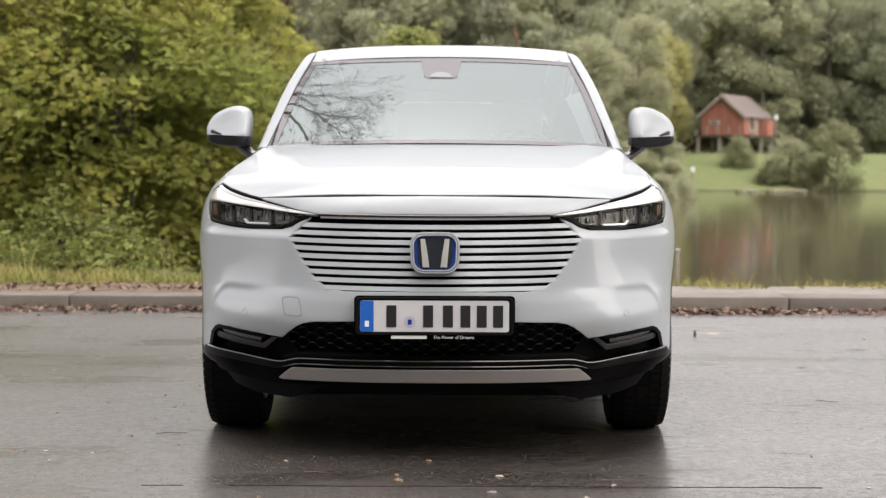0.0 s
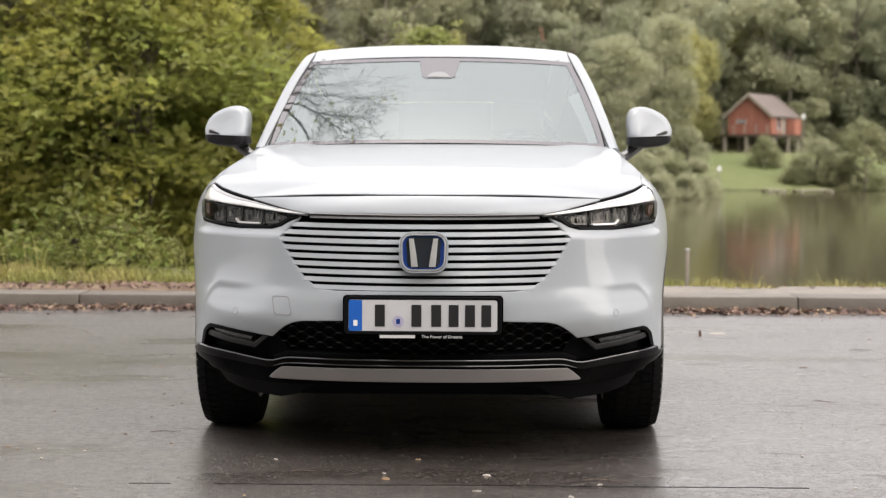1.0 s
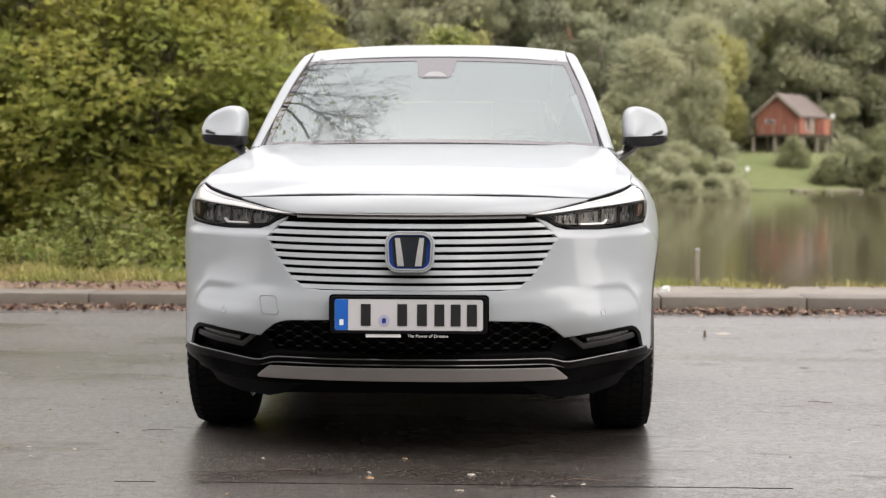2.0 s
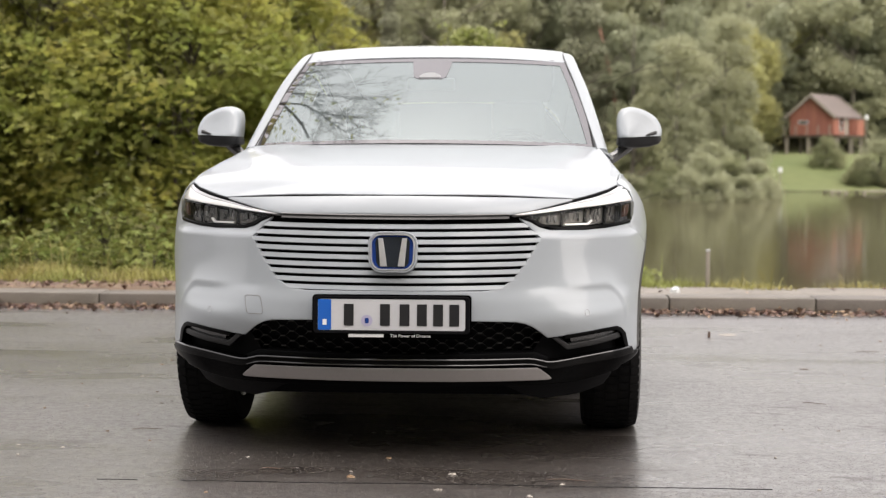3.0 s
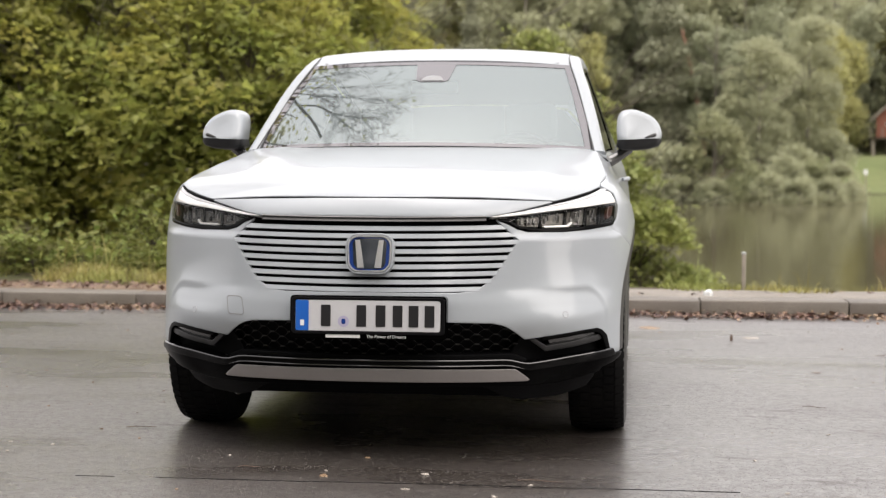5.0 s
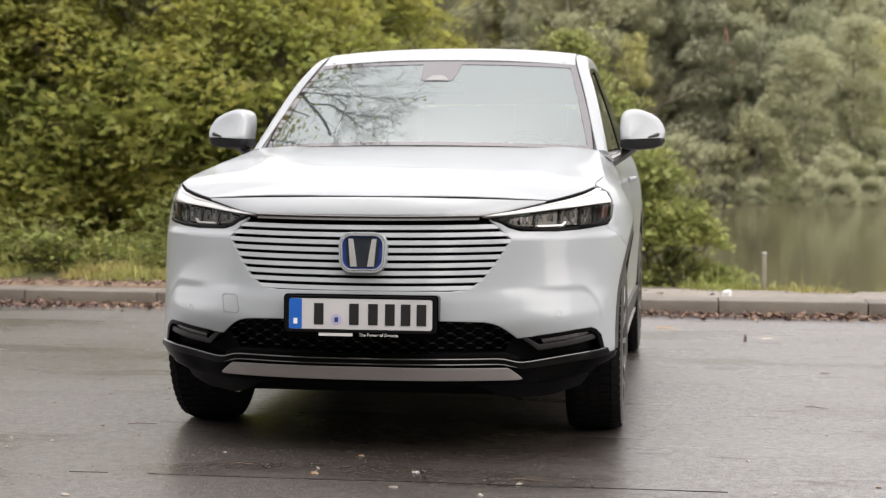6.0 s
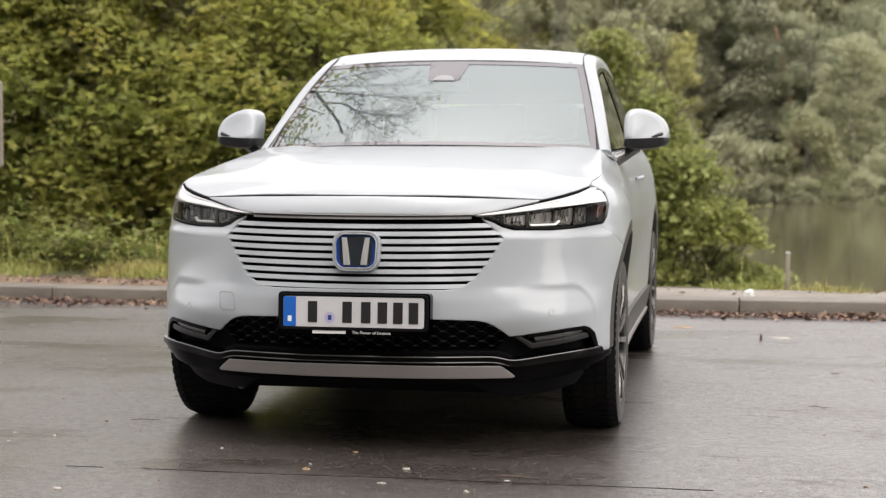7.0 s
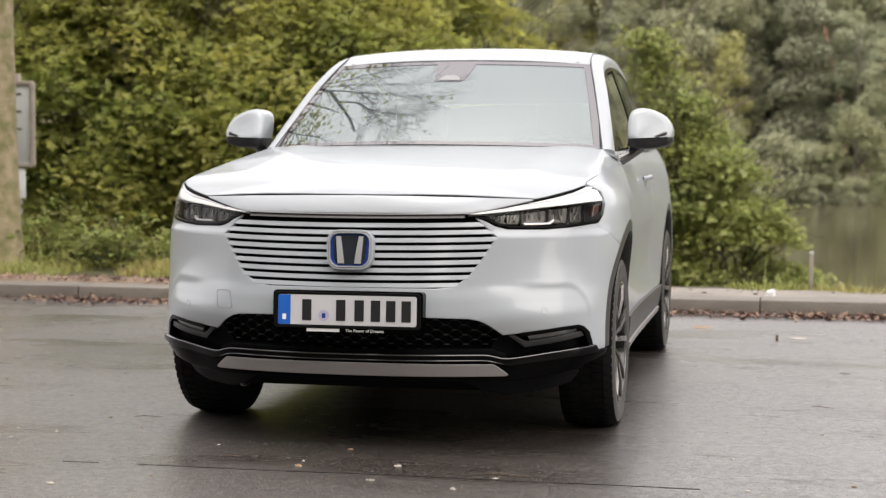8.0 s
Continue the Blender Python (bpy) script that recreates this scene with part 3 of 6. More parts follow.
def shrub_tree(name, label, seed, at, height, width, leaves, size, leaf_mat, bark, stems=4, low=0.05, group="", category="tree", lean=(0, 0)):
    """A many-stemmed lakeside tree: stems fanning out from the foot, and leaves hung in layered sprays about an uneven outline."""
    rng = random.Random(seed)
    tree = thing(name, label, category, at, 0, group)
    bm, tips = bmesh.new(), []
    for k in range(stems):
        a = 2 * math.pi * (k + rng.random() * 0.6) / stems
        tilt = rng.uniform(0.10, 0.45) * width / height * 1.4
        d = Vector((math.cos(a) * tilt + lean[0], math.sin(a) * tilt + lean[1], 1))
        limbs(bm, rng, (math.cos(a) * 0.12, math.sin(a) * 0.12, -0.1), d, height * rng.uniform(0.6, 0.85), 0.018 + 0.005 * height, 2, tips, 0.7, 0.10, 6)
    part("trunk", bm, bark, tree, "dark branching stems")
    r = np.random.RandomState(seed)
    pts = []
    while len(pts) < leaves:
        t = low + (1 - low) * rng.random() ** 0.9
        a = rng.uniform(0, 2 * math.pi)
        swell = 1 + 0.30 * noise.noise(Vector((math.cos(a) * 1.3 + seed, math.sin(a) * 1.3, t * 4)))
        w = width * swell * (0.55 + 0.45 * smoothstep(0, 0.35, t)) * (1 - smoothstep(0.55, 1.08, t) * 0.92)
        q = w * (0.35 + 0.65 * rng.random() ** 0.5)
        cx, cy, cz = math.cos(a) * q, math.sin(a) * q, height * t
        if noise.noise(Vector((cx * 0.9 + seed, cy * 0.9, cz * 1.5))) < -0.15:
            continue
        n = rng.randint(14, 30)
        o = r.normal(size=(n, 2)) * (0.17 + 0.6 * size)
        out = o[:, 0] * math.cos(a) + o[:, 1] * math.sin(a)
        pts += [(cx + e[0], cy + e[1], cz - 0.34 * g + rng.gauss(0, 0.022)) for e, g in zip(o, out)]
    v, f = leaf_cloud(pts, size, rng, 0.50)
    pydata("crown", v, f, leaf_mat, tree, "dense leaves in layered sprays")
    return tree


def far_broadleaf(seed, height, width, leaf_mat, clumps=17000, size=0.225, low=0.12, belly=0.45):
    """A woodland tree seen from afar: a trunk with a few limbs and a crown of uneven lobes made of small clumps."""
    rng, r = random.Random(seed), np.random.RandomState(seed)
    tree = new("woodland_tree")
    bm = bmesh.new()
    add_tube(bm, [(0, 0, -0.5), (0.1, 0, height * 0.3), (0, 0.15, height * 0.6), (0.1, 0, height * 0.9)], [0.26, 0.2, 0.12, 0.03], 6)
    for k in range(7):
        a, z = rng.uniform(0, 6.28), height * rng.uniform(0.2, 0.7)
        add_tube(bm, [(0, 0, z), (math.cos(a) * width * 0.25, math.sin(a) * width * 0.25, z + height * 0.08), (math.cos(a) * width * 0.42, math.sin(a) * width * 0.42, z + height * 0.18)], [0.09, 0.06, 0.02], 5)
    part("trunk", bm, BARK_FAR_HAZED, tree)
    pts = []
    lobes = []
    for k in range(46):
        z = height * rng.uniform(low, 0.95)
        w = width * 0.5 * math.sqrt(max(0.05, 1 - ((z / height - belly) / 0.62) ** 2))
        a = rng.uniform(0, 6.28)
        lobes.append((math.cos(a) * w * 0.66, math.sin(a) * w * 0.66, z, width * rng.uniform(0.10, 0.22)))
    for k in range(clumps):
        x, y, z, q = lobes[rng.randrange(len(lobes))]
        d = r.normal(size=3)
        d /= np.linalg.norm(d)
        q *= rng.uniform(0.55, 1.12)
        pts.append((x + d[0] * q, y + d[1] * q, z + d[2] * q * 0.75))
    v, f = leaf_cloud(pts, size, rng, 0.4, "clump")
    pydata("crown", v, f, leaf_mat, tree)
    return tree


def far_conifer(seed, height, width, clumps=15000, size=0.25):
    rng, r = random.Random(seed), np.random.RandomState(seed)
    tree = new("woodland_tree")
    bm = bmesh.new()
    add_tube(bm, [(0, 0, -0.5), (0, 0, height * 0.5), (0, 0, height * 0.98)], [0.22, 0.13, 0.02], 6)
    part("trunk", bm, BARK_FAR_HAZED, tree)
    pts = []
    tiers = int(height / 0.8)
    for k in range(clumps):
        t = (rng.randrange(tiers) + rng.gauss(0, 0.34)) / tiers
        t = min(max(t, 0.03), 0.99)
        w = width * 0.5 * (1 - t) ** 0.8 * (0.75 + 0.25 * math.sin(t * 40 + seed))
        a, q = rng.randrange(11) * 0.571 + t * 9 + rng.gauss(0, 0.22), rng.random() ** 0.6
        pts.append((math.cos(a) * w * q, math.sin(a) * w * q, height * (0.05 + 0.95 * t) - 0.35 * w * q * q + 0.0))
    v, f = leaf_cloud(pts, size, rng, 0.4, "clump")
    pydata("crown", v, f, NEEDLE_HAZED, tree)
    return tree


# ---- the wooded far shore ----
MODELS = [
    (far_broadleaf(11, 13, 9, LEAF_FAR_HAZED), "broad green deciduous tree in the wooded hillside"),
    (far_broadleaf(12, 15, 8, LEAF_FAR_HAZED), "tall green deciduous tree in the wooded hillside"),
    (far_broadleaf(13, 12, 8, LEAF_YELLOW_HAZED), "yellowing deciduous tree in the wooded hillside"),
    (far_broadleaf(14, 16, 8, LEAF_PALE_HAZED), "tall grey-green tree in the wooded hillside, paled for haze"),
    (far_conifer(15, 18, 7), "green spruce in the wooded hillside, paled for haze"),
    (far_conifer(16, 15, 6), "green spruce in the wooded hillside, paled for haze"),
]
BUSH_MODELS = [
    (far_broadleaf(21, 5.0, 6.5, LEAF_FAR_HAZED, 6500, 0.20, 0.0, 0.25), "rounded green bush on the lake shore"),
    (far_broadleaf(22, 4.0, 5.5, LEAF_WILLOW_HAZED, 6000, 0.19, 0.0, 0.25), "grey-green bush on the lake shore, paled for haze"),
    (far_broadleaf(23, 7.5, 6.0, LEAF_WILLOW_HAZED, 7500, 0.205, 0.0, 0.25), "tall willow bush on the lake shore, paled for haze"),
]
for k, (ob, label) in enumerate(MODELS + BUSH_MODELS):
    tagged(ob, label, "tree" if k < 6 else "bush", "woodland trees" if k < 6 else "shore bushes")
    if k >= 6:
        ob.name = "shore_bush"
used = set()
rng = random.Random(77)


def plant(models, k, x, y, scale, sink=0.3):
    """Stands one of the models on the land."""
    m = pose(x, y, float(land(x, y)) - sink, 0, 0, rng.uniform(0, 360))
    if (id(models), k) not in used:
        used.add((id(models), k))
        models[k][0].matrix_basis = m
        models[k][0].scale = (scale, scale, scale * rng.uniform(0.9, 1.1))
    else:
        ob = copy_thing(models[k][0], m)
        ob.scale = (scale, scale, scale * rng.uniform(0.9, 1.1))


def lawn_gap(x, y):
    """The open lawn round the red hut."""
    return 15.5 < x < 40 and y < 121 + 28 * smoothstep(6, 15, x)


# chosen trees behind and beside the hut, then the rows of the wood
for k, x, y, sc in ((3, 29.8, 152, 1.12), (0, 23.5, 153, 1.05), (2, 26.5, 157, 1.1), (3, 21.0, 151, 0.9), (3, 32.6, 156, 1.05), (2, 16.5, 140, 0.95), (2, 19, 146, 0.9), (0, 13, 132, 1.0), (4, 33, 160, 1.2), (0, 9, 128, 1.05), (1, 6, 124, 0.95), (5, 1.5, 126, 1.0), (1, -3, 122, 1.0), (0, -7, 121, 1.0), (3, 43, 150, 1.0), (0, 38, 158, 1.0)):
    plant(MODELS, k, x, y, sc)
for row, y0 in enumerate((112, 124, 135, 147, 160, 175, 192, 212)):
    span = 30 + row * 9
    for i in range(int(2 * span / (4.6 + row * 0.45))):
        x = -span + i * (4.6 + row * 0.45) + rng.uniform(-1.3, 1.3) + (row % 2) * 2
        y = y0 + rng.uniform(-3.5, 3.5)
        if lawn_gap(x, y) or y < 97 + 28 * smoothstep(6, 15, x) or x < -34 - row * 6:
            continue
        # Right of a sight line from the camera, paler kinds stand in for haze.
        k = rng.choices(range(6), (2, 2, 2, 6, 1, 0.5) if x > 0.15 * (y + 5.5) else (4, 4, 1.6, 2.2, 0.6 + row * 0.5, 0.6 + row * 0.3))[0]
        plant(MODELS, k, x, y, rng.uniform(0.75, 1.15))
for k, x, dy, sc in ((0, 10.4, 4.5, 0.62), (0, 13.9, 5.0, 0.52), (1, 12.2, 5.5, 0.72), (2, 5.9, 2.5, 0.88), (0, 3.2, 4.0, 0.8), (0, 1.0, 2.5, 0.9), (2, -2.0, 2.5, 0.8), (2, -5, 3, 1.0), (0, -8, 3, 1.1), (1, -11, 3, 1.1), (2, -15, 3, 1.1), (0, -19, 3, 1.1),
                    (1, 24.2, 14, 0.62), (0, 27.6, 9, 0.80), (1, 26.0, 8, 0.6), (2, 30.6, 5, 0.84), (1, 29.0, 7, 0.75), (1, 41, 5, 0.8), (0, 45, 8, 1.0)):
    plant(BUSH_MODELS, k, x, float(shore(x)) + dy, sc)
for k in range(20):
    x = -22 + k * 1.85 + rng.uniform(-0.4, 0.4)
    plant(BUSH_MODELS, rng.choice((0, 0, 1)), x, float(shore(x)) + rng.uniform(0.2, 1.6), rng.uniform(0.36, 0.55))
# trees paled for haze and low growth beside the hut, and bushes at the corner of the lawn
for k, x, y, sc in ((3, 36.0, 151, 1.05), (3, 40.6, 152, 1.15), (1, 33.6, 151, 0.9), (3, 45.5, 150, 1.1), (0, 9.6, 109, 0.72), (1, 13.4, 114, 0.66)):
    plant(MODELS, k, x, y, sc)
for k, x, y, sc in ((1, 34.6, 148, 0.75), (0, 37.6, 149, 0.7), (1, 40.4, 149, 0.7), (1, 8.4, 98.5, 0.62), (0, 15.0, 101, 0.34), (0, 11.6, 105, 0.6), (0, 15.0, 112, 0.6)):
    plant(BUSH_MODELS, k, x, y, sc)
# unseen trees behind the camera, added to keep low sky light off the car's front
for row, y0 in enumerate((-19, -24, -30)):
    for i in range(15):
        k = rng.choices(range(6), (4, 4, 1, 1, 2, 2))[0]
        ob = copy_thing(MODELS[k][0], pose(-50 + i * 7 + row * 3 + rng.uniform(-1, 1), y0 + rng.uniform(-2, 2), -0.3, 0, 0, rng.uniform(0, 360)))
        q = rng.uniform(0.95, 1.25)
        ob.scale = (q, q, q)
        tagged(ob, "unseen tall tree behind the camera, holding back low sky light", "tree", "trees round the car park")
# one bare reddish pine stem leaning in the wood
pine = thing("leaning_pine", "bare reddish pine stem leaning among the hillside trees", "tree", (4.3, 119.5, float(land(4.3, 119.5))))
bm = bmesh.new()
add_tube(bm, [(2.0, 0, 0), (1.2, 0, 5.0), (0.55, 0, 8.0), (-0.1, 0, 10.5), (-0.9, 0, 13.3), (-2.0, 0, 17.0)], [0.10, 0.09, 0.08, 0.07, 0.06, 0.04], 7)
part("trunk", bm, material("red_pine_bark", (0.27, 0.13, 0.085), 0.85, 0, (0.2, 0.1, 0.07), 2, 0.8), pine)
v, f = leaf_cloud([(-1.2 + rng.gauss(0, 1.3), rng.gauss(0, 1.3), 18 + rng.gauss(0, 0.9)) for _ in range(400)], 0.6, rng, 0.5, "clump")
pydata("crown", v, f, NEEDLE_HAZED, pine)


# ---- red hut on the far lawn ----
def build_hut():
    x0, y0 = 25.45, 143.0
    z0 = float(land(x0, y0))
    hut = thing("red_hut", "red boarded lakeside hut on stilts with a grey gable roof", "house", (x0, y0, z0), -31)
    W, L = 4.1, 5.2
    base = z0
    fl, ev, rd = 2.95 - base, 4.75 - base, 6.5 - base
    wall = part("wall", block((-W / 2, -L / 2, fl), (W / 2, L / 2, ev)), RED_WOOD, hut, "red boarded walls", smooth_faces=False)
    for y in (-L / 2, L / 2):
        part("gable", plate_of([(-W / 2, ev), (W / 2, ev), (0, rd - 0.1)], y - 0.004, y + 0.08 * (-1 if y > 0 else 1)), RED_WOOD, hut, "red boarded gable", smooth_faces=False)
    for k in range(19):
        x = -W / 2 + (k + 0.5) * W / 19
        top = ev + (rd - ev - 0.15) * (1 - abs(x) / (W / 2))
        part("board", block((x - 0.105, -L / 2 - 0.045, fl), (x + 0.105, -L / 2 - 0.006, top)), RED_WOOD, wall, smooth_faces=False)
    for k in range(22):
        y = -L / 2 + (k + 0.5) * L / 22
        part("board", block((W / 2 + 0.006, y - 0.11, fl), (W / 2 + 0.045, y + 0.11, ev)), RED_WOOD, wall, smooth_faces=False)
    for s in (1, -1):
        a, b = (0.0, rd), (s * (W / 2 + 0.35), ev - 0.28)
        quad = [a, b, (b[0], b[1] + 0.14), (a[0], a[1] + 0.14)]
        part("roof", plate_of(quad, -L / 2 - 0.45, L / 2 + 1.25), ROOF, hut, "grey felt roof slope", smooth_faces=False)
        for y in (-L / 2 - 0.48, L / 2 + 1.26):
            part("barge_board", plate_of([(a[0], a[1] - 0.16), (b[0], b[1] - 0.16), (b[0], b[1] + 0.16), (a[0], a[1] + 0.16)], y, y + 0.04), TIMBER, hut, "dark barge board", smooth_faces=False)
    def win(m, w, h):
        pane = part("window", block((-w / 2, -0.03, -h / 2), (w / 2, 0.0, h / 2)), FRIT, hut, "dark window pane", m, smooth_faces=False)
        part("window_frame", plate_of([(-w / 2 - 0.05, -h / 2 - 0.05), (w / 2 + 0.05, -h / 2 - 0.05), (w / 2 + 0.05, h / 2 + 0.05), (-w / 2 - 0.05, h / 2 + 0.05)], -0.05, 0.0, 0.004, [(-w / 2, -h / 2), (w / 2, -h / 2), (w / 2, h / 2), (-w / 2, h / 2)]), PALE, pane, "white window frame", smooth_faces=False)
    win(pose(-0.75, -L / 2 - 0.05, fl + 1.15), 0.8, 0.2)
    win(pose(W / 2 + 0.05, -0.9, fl + 1.05, 0, 0, 90), 0.8, 1.2)
    part("door", block((W / 2 + 0.05, -0.1, fl + 0.05), (W / 2 + 0.09, 0.8, ev - 0.05)), TIMBER, hut, "grey-brown door", smooth_faces=False)
    part("deck", block((-W / 2 - 0.3, -L / 2 - 0.9, fl - 0.22), (W / 2 + 0.9, L / 2 + 0.1, fl - 0.02)), BARK_DARK, hut, "dark timber deck", smooth_faces=False)
    for x in (-W / 2, 0, W / 2 + 0.6):
        for y in (-L / 2 - 0.7, 0, L / 2):
            part("stilt", block((x - 0.11, y - 0.11, -0.6), (x + 0.11, y + 0.11, fl - 0.2)), TIMBER, hut, smooth_faces=False)
    for k in range(6):
        part("rail_post", block((-W / 2 - 0.2 + k * 1.05, -L / 2 - 0.88, fl), (-W / 2 - 0.12 + k * 1.05, -L / 2 - 0.80, fl + 0.85)), TIMBER, hut, smooth_faces=False)
    part("lean_to", block((W / 2 + 0.1, 1.0, fl), (W / 2 + 0.9, L / 2, ev - 0.4)), RED_WOOD, hut, "red lean-to", smooth_faces=False)


build_hut()
for x, dy, sx in ((25.5, 1.0, 2.6), (22.4, 0.6, 1.3)):
    y = float(shore(x)) - 1.0 + dy
    jetty = thing("jetty", "low weathered timber landing stage at the water's edge", "jetty", (x, y, WATER_Z - 0.18), 8)
    for k in range(8):
        part("plank", block((-sx / 2, k * 0.26 - 1.0, 0.32), (sx / 2, k * 0.26 - 0.77, 0.38)), TIMBER, jetty, smooth_faces=False)
    for px, py in ((-sx / 2 + 0.1, -0.9), (sx / 2 - 0.1, -0.9), (-sx / 2 + 0.1, 0.8), (sx / 2 - 0.1, 0.8)):
        part("pile", block((px - 0.08, py - 0.08, -1.0), (px + 0.08, py + 0.08, 0.34)), TIMBER, jetty, smooth_faces=False)
for x, y, h in ((18.5, 120.5, 2.2), (28.8, 140.0, 3.5), (41.0, 121, 2.2)):
    mark = thing("white_marker", "small white marker post on the far lawn", "post", (x, y, float(land(x, y))))
    part("stake", block((-0.04, -0.04, -0.2), (0.04, 0.04, h)), TIMBER, mark, smooth_faces=False)
    part("panel", block((-0.15, -0.07, h - 0.38), (0.15, -0.041, h)), PALE, mark, smooth_faces=False)

# ---- near bank: maples, alder, the verge tree ----
MAPLES = ((-4.6, 16.2, 5.0, 2.1, 7500), (-6.7, 16.8, 5.6, 2.2, 7500), (-9.0, 16.4, 5.6, 2.2, 7000), (-3.6, 18.6, 5.4, 1.7, 6000), (-11.3, 17.2, 6.2, 2.3, 6500), (-5.6, 19.6, 6.8, 2.3, 6500),
          (-8.0, 19.6, 7.4, 2.5, 7000), (-13.6, 17.6, 6.4, 2.4, 6000), (-10.6, 20.2, 7.8, 2.7, 6500), (-13.4, 20.6, 8.0, 2.8, 6000), (-16.2, 18.6, 7.0, 2.6, 5500), (-4.2, 22.5, 6.8, 2.2, 5000), (-7.0, 23, 8.2, 2.7, 6500), (-7.8, 15.6, 4.4, 1.7, 5200))
for k, (x, y, h, w, nl) in enumerate(MAPLES):
    shrub_tree("maple", "many-stemmed field maple with dull green autumn leaves on the bank", 100 + k, (x, y, float(land(x, y))), h, w, int(nl * 2.3), 0.104, LEAF_MAPLE, BARK_DARK, 3, 0.10, "maples on the bank")
for k, (x, y, h, w, nl, note) in enumerate(((-0.75, 22.0, 5.5, 1.0, 5200, "slender"), (0.55, 20.8, 3.2, 1.15, 5500, "spreading"), (0.0, 21.6, 4.3, 0.95, 4200, "upright"), (1.25, 20.6, 2.2, 0.85, 3600, "low"), (-2.0, 20.4, 4.4, 1.5, 6000, "broad"))):
    shrub_tree("alder", note + " bright green alder bush on the lake bank", 140 + k, (x, y, float(land(x, y))), h, w, int(nl * 2.1), 0.088, LEAF_FRESH, BARK_DARK, 4, 0.02, "alders on the bank")
# low brambles at the foot of the trees
for k in range(12):
    x, y = -14 + k * 0.95 + rng.uniform(-0.3, 0.3), 9.6 + rng.uniform(-0.7, 1.8)
    shrub_tree("bramble", "low green bramble below the maples", 180 + k, (x, y, float(land(x, y))), rng.uniform(0.30, 0.55), 0.75, 420, 0.07, LEAF_WEED, BARK_DARK, 1, 0.03, "brambles", "bush")
# nettles and tall weeds between the grass and the trees
for k in range(34):
    x, y = -6.8 + k * 0.125 + rng.uniform(-0.12, 0.12), 7.4 + rng.random() * 1.3
    tall = 0.14 + 0.40 * max(0.0, 0.35 + noise.noise(Vector((x * 1.7, y, 5)))) * rng.uniform(0.6, 1.4)
    shrub_tree("weed_clump", "clump of dull green nettles in the rough grass", 300 + k, (x, y, float(land(x, y))), tall, rng.uniform(0.16, 0.36), int(60 + 260 * tall), 0.07, LEAF_WEED, BARK_DARK, 1, 0.04, "weeds on the verge", "plant")

verge_tree = thing("verge_tree", "grey-barked tree with moss and wide thin branches on the verge", "tree", (-5.34, 7.6, 0.06))
rng = random.Random(31)
bm, tips = bmesh.new(), []
boughs = bmesh.new()
add_tube(bm, [(0, 0, -0.1), (0, 0, 0.08), (0.01, 0, 0.35), (0, 0.01, 1.0), (-0.02, 0.02, 2.2), (0.02, 0, 3.6), (0.05, 0, 5.0)], [0.34, 0.28, 0.235, 0.215, 0.205, 0.17, 0.09], 16, False)
for k in range(8):
    a = 1.3 + k * 0.42 + rng.uniform(-0.15, 0.15)
    limbs(boughs, rng, (0.04, 0, 3.8 + 0.16 * k), (math.cos(a), math.sin(a), 0.8), rng.uniform(2.6, 3.6), 0.04, 3, tips, 0.62, 0.02, 6)
add_tube(boughs, [(0.05, 0, 4.98), (0.0, 0.2, 7.0), (-0.1, 0.3, 9.0)], [0.092, 0.05, 0.02], 8, False)
# the long boughs that reach out over the parked car, with fine bare twigs hanging from them
FORK = (-2.30, 4.26, 4.13)
REACH = [
    ([(-5.27, 7.55, 3.3), (-4.3, 6.6, 3.75), (-3.2, 5.5, 3.85), (-2.39, 4.64, 3.96), FORK, (-2.18, 3.86, 4.30), (-2.05, 3.45, 4.45)], 0.075, 11),
    ([FORK, (-2.02, 4.11, 4.30), (-1.84, 3.85, 4.46), (-1.49, 3.63, 4.64), (-1.25, 3.58, 4.72)], 0.024, 30),
    ([(-1.84, 3.85, 4.46), (-1.67, 3.54, 4.59), (-1.44, 3.30, 4.70)], 0.016, 18),
    ([(-2.39, 4.66, 3.96), (-2.01, 4.41, 4.20), (-1.77, 3.98, 4.44)], 0.020, 18),
    ([(-2.01, 4.41, 4.20), (-1.54, 4.19, 4.45), (-1.17, 4.05, 4.61), (-0.95, 4.02, 4.67)], 0.015, 26),
    ([(-2.60, 4.90, 3.90), (-1.85, 4.59, 4.20), (-1.25, 4.44, 4.44), (-1.10, 4.42, 4.50)], 0.012, 22),
    ([(-2.95, 5.20, 3.85), (-2.30, 4.86, 3.98), (-1.71, 4.88, 4.17), (-1.15, 4.83, 4.33)], 0.012, 12),
    ([(-3.60, 5.90, 3.80), (-3.21, 4.30, 3.70), (-2.85, 3.84, 3.90), (-2.55, 3.60, 4.10)], 0.02, 16),
]
for path, thick, twigs in REACH:
    run = spline([(x + 5.29, y - 7.6, z - 0.06) for x, y, z in path], 14)
    add_tube(boughs, run, np.linspace(thick, thick * 0.25, 14), 7, False)
    for k in range(twigs):
        q = rng.uniform(0.25, 1.0)
        i = min(int(q * 13), 12)
        d = Vector(run[i + 1] - run[i]).normalized()
        side = Vector((rng.gauss(0, 1), rng.gauss(0, 1), rng.gauss(0, 1)))
        limbs(boughs, rng, tuple(run[i]), d + side * 0.45, rng.uniform(0.25, 0.6), max(0.0055, thick * 0.32 * (1.15 - q)), 2, tips, 0.6, -0.05, 4)
part("trunk", bm, BARK, verge_tree, "grey-brown mossy bark")
# Boughs get darker bark than the trunk, to read dark in the windscreen.
part("boughs", boughs, BARK_DARK, verge_tree, "dark thin boughs")
pts = []
for t in tips:
    if rng.random() < 0.003:
        pts += [(t.x + rng.gauss(0, 0.12), t.y + rng.gauss(0, 0.12), t.z + rng.gauss(0, 0.08)) for _ in range(3)]
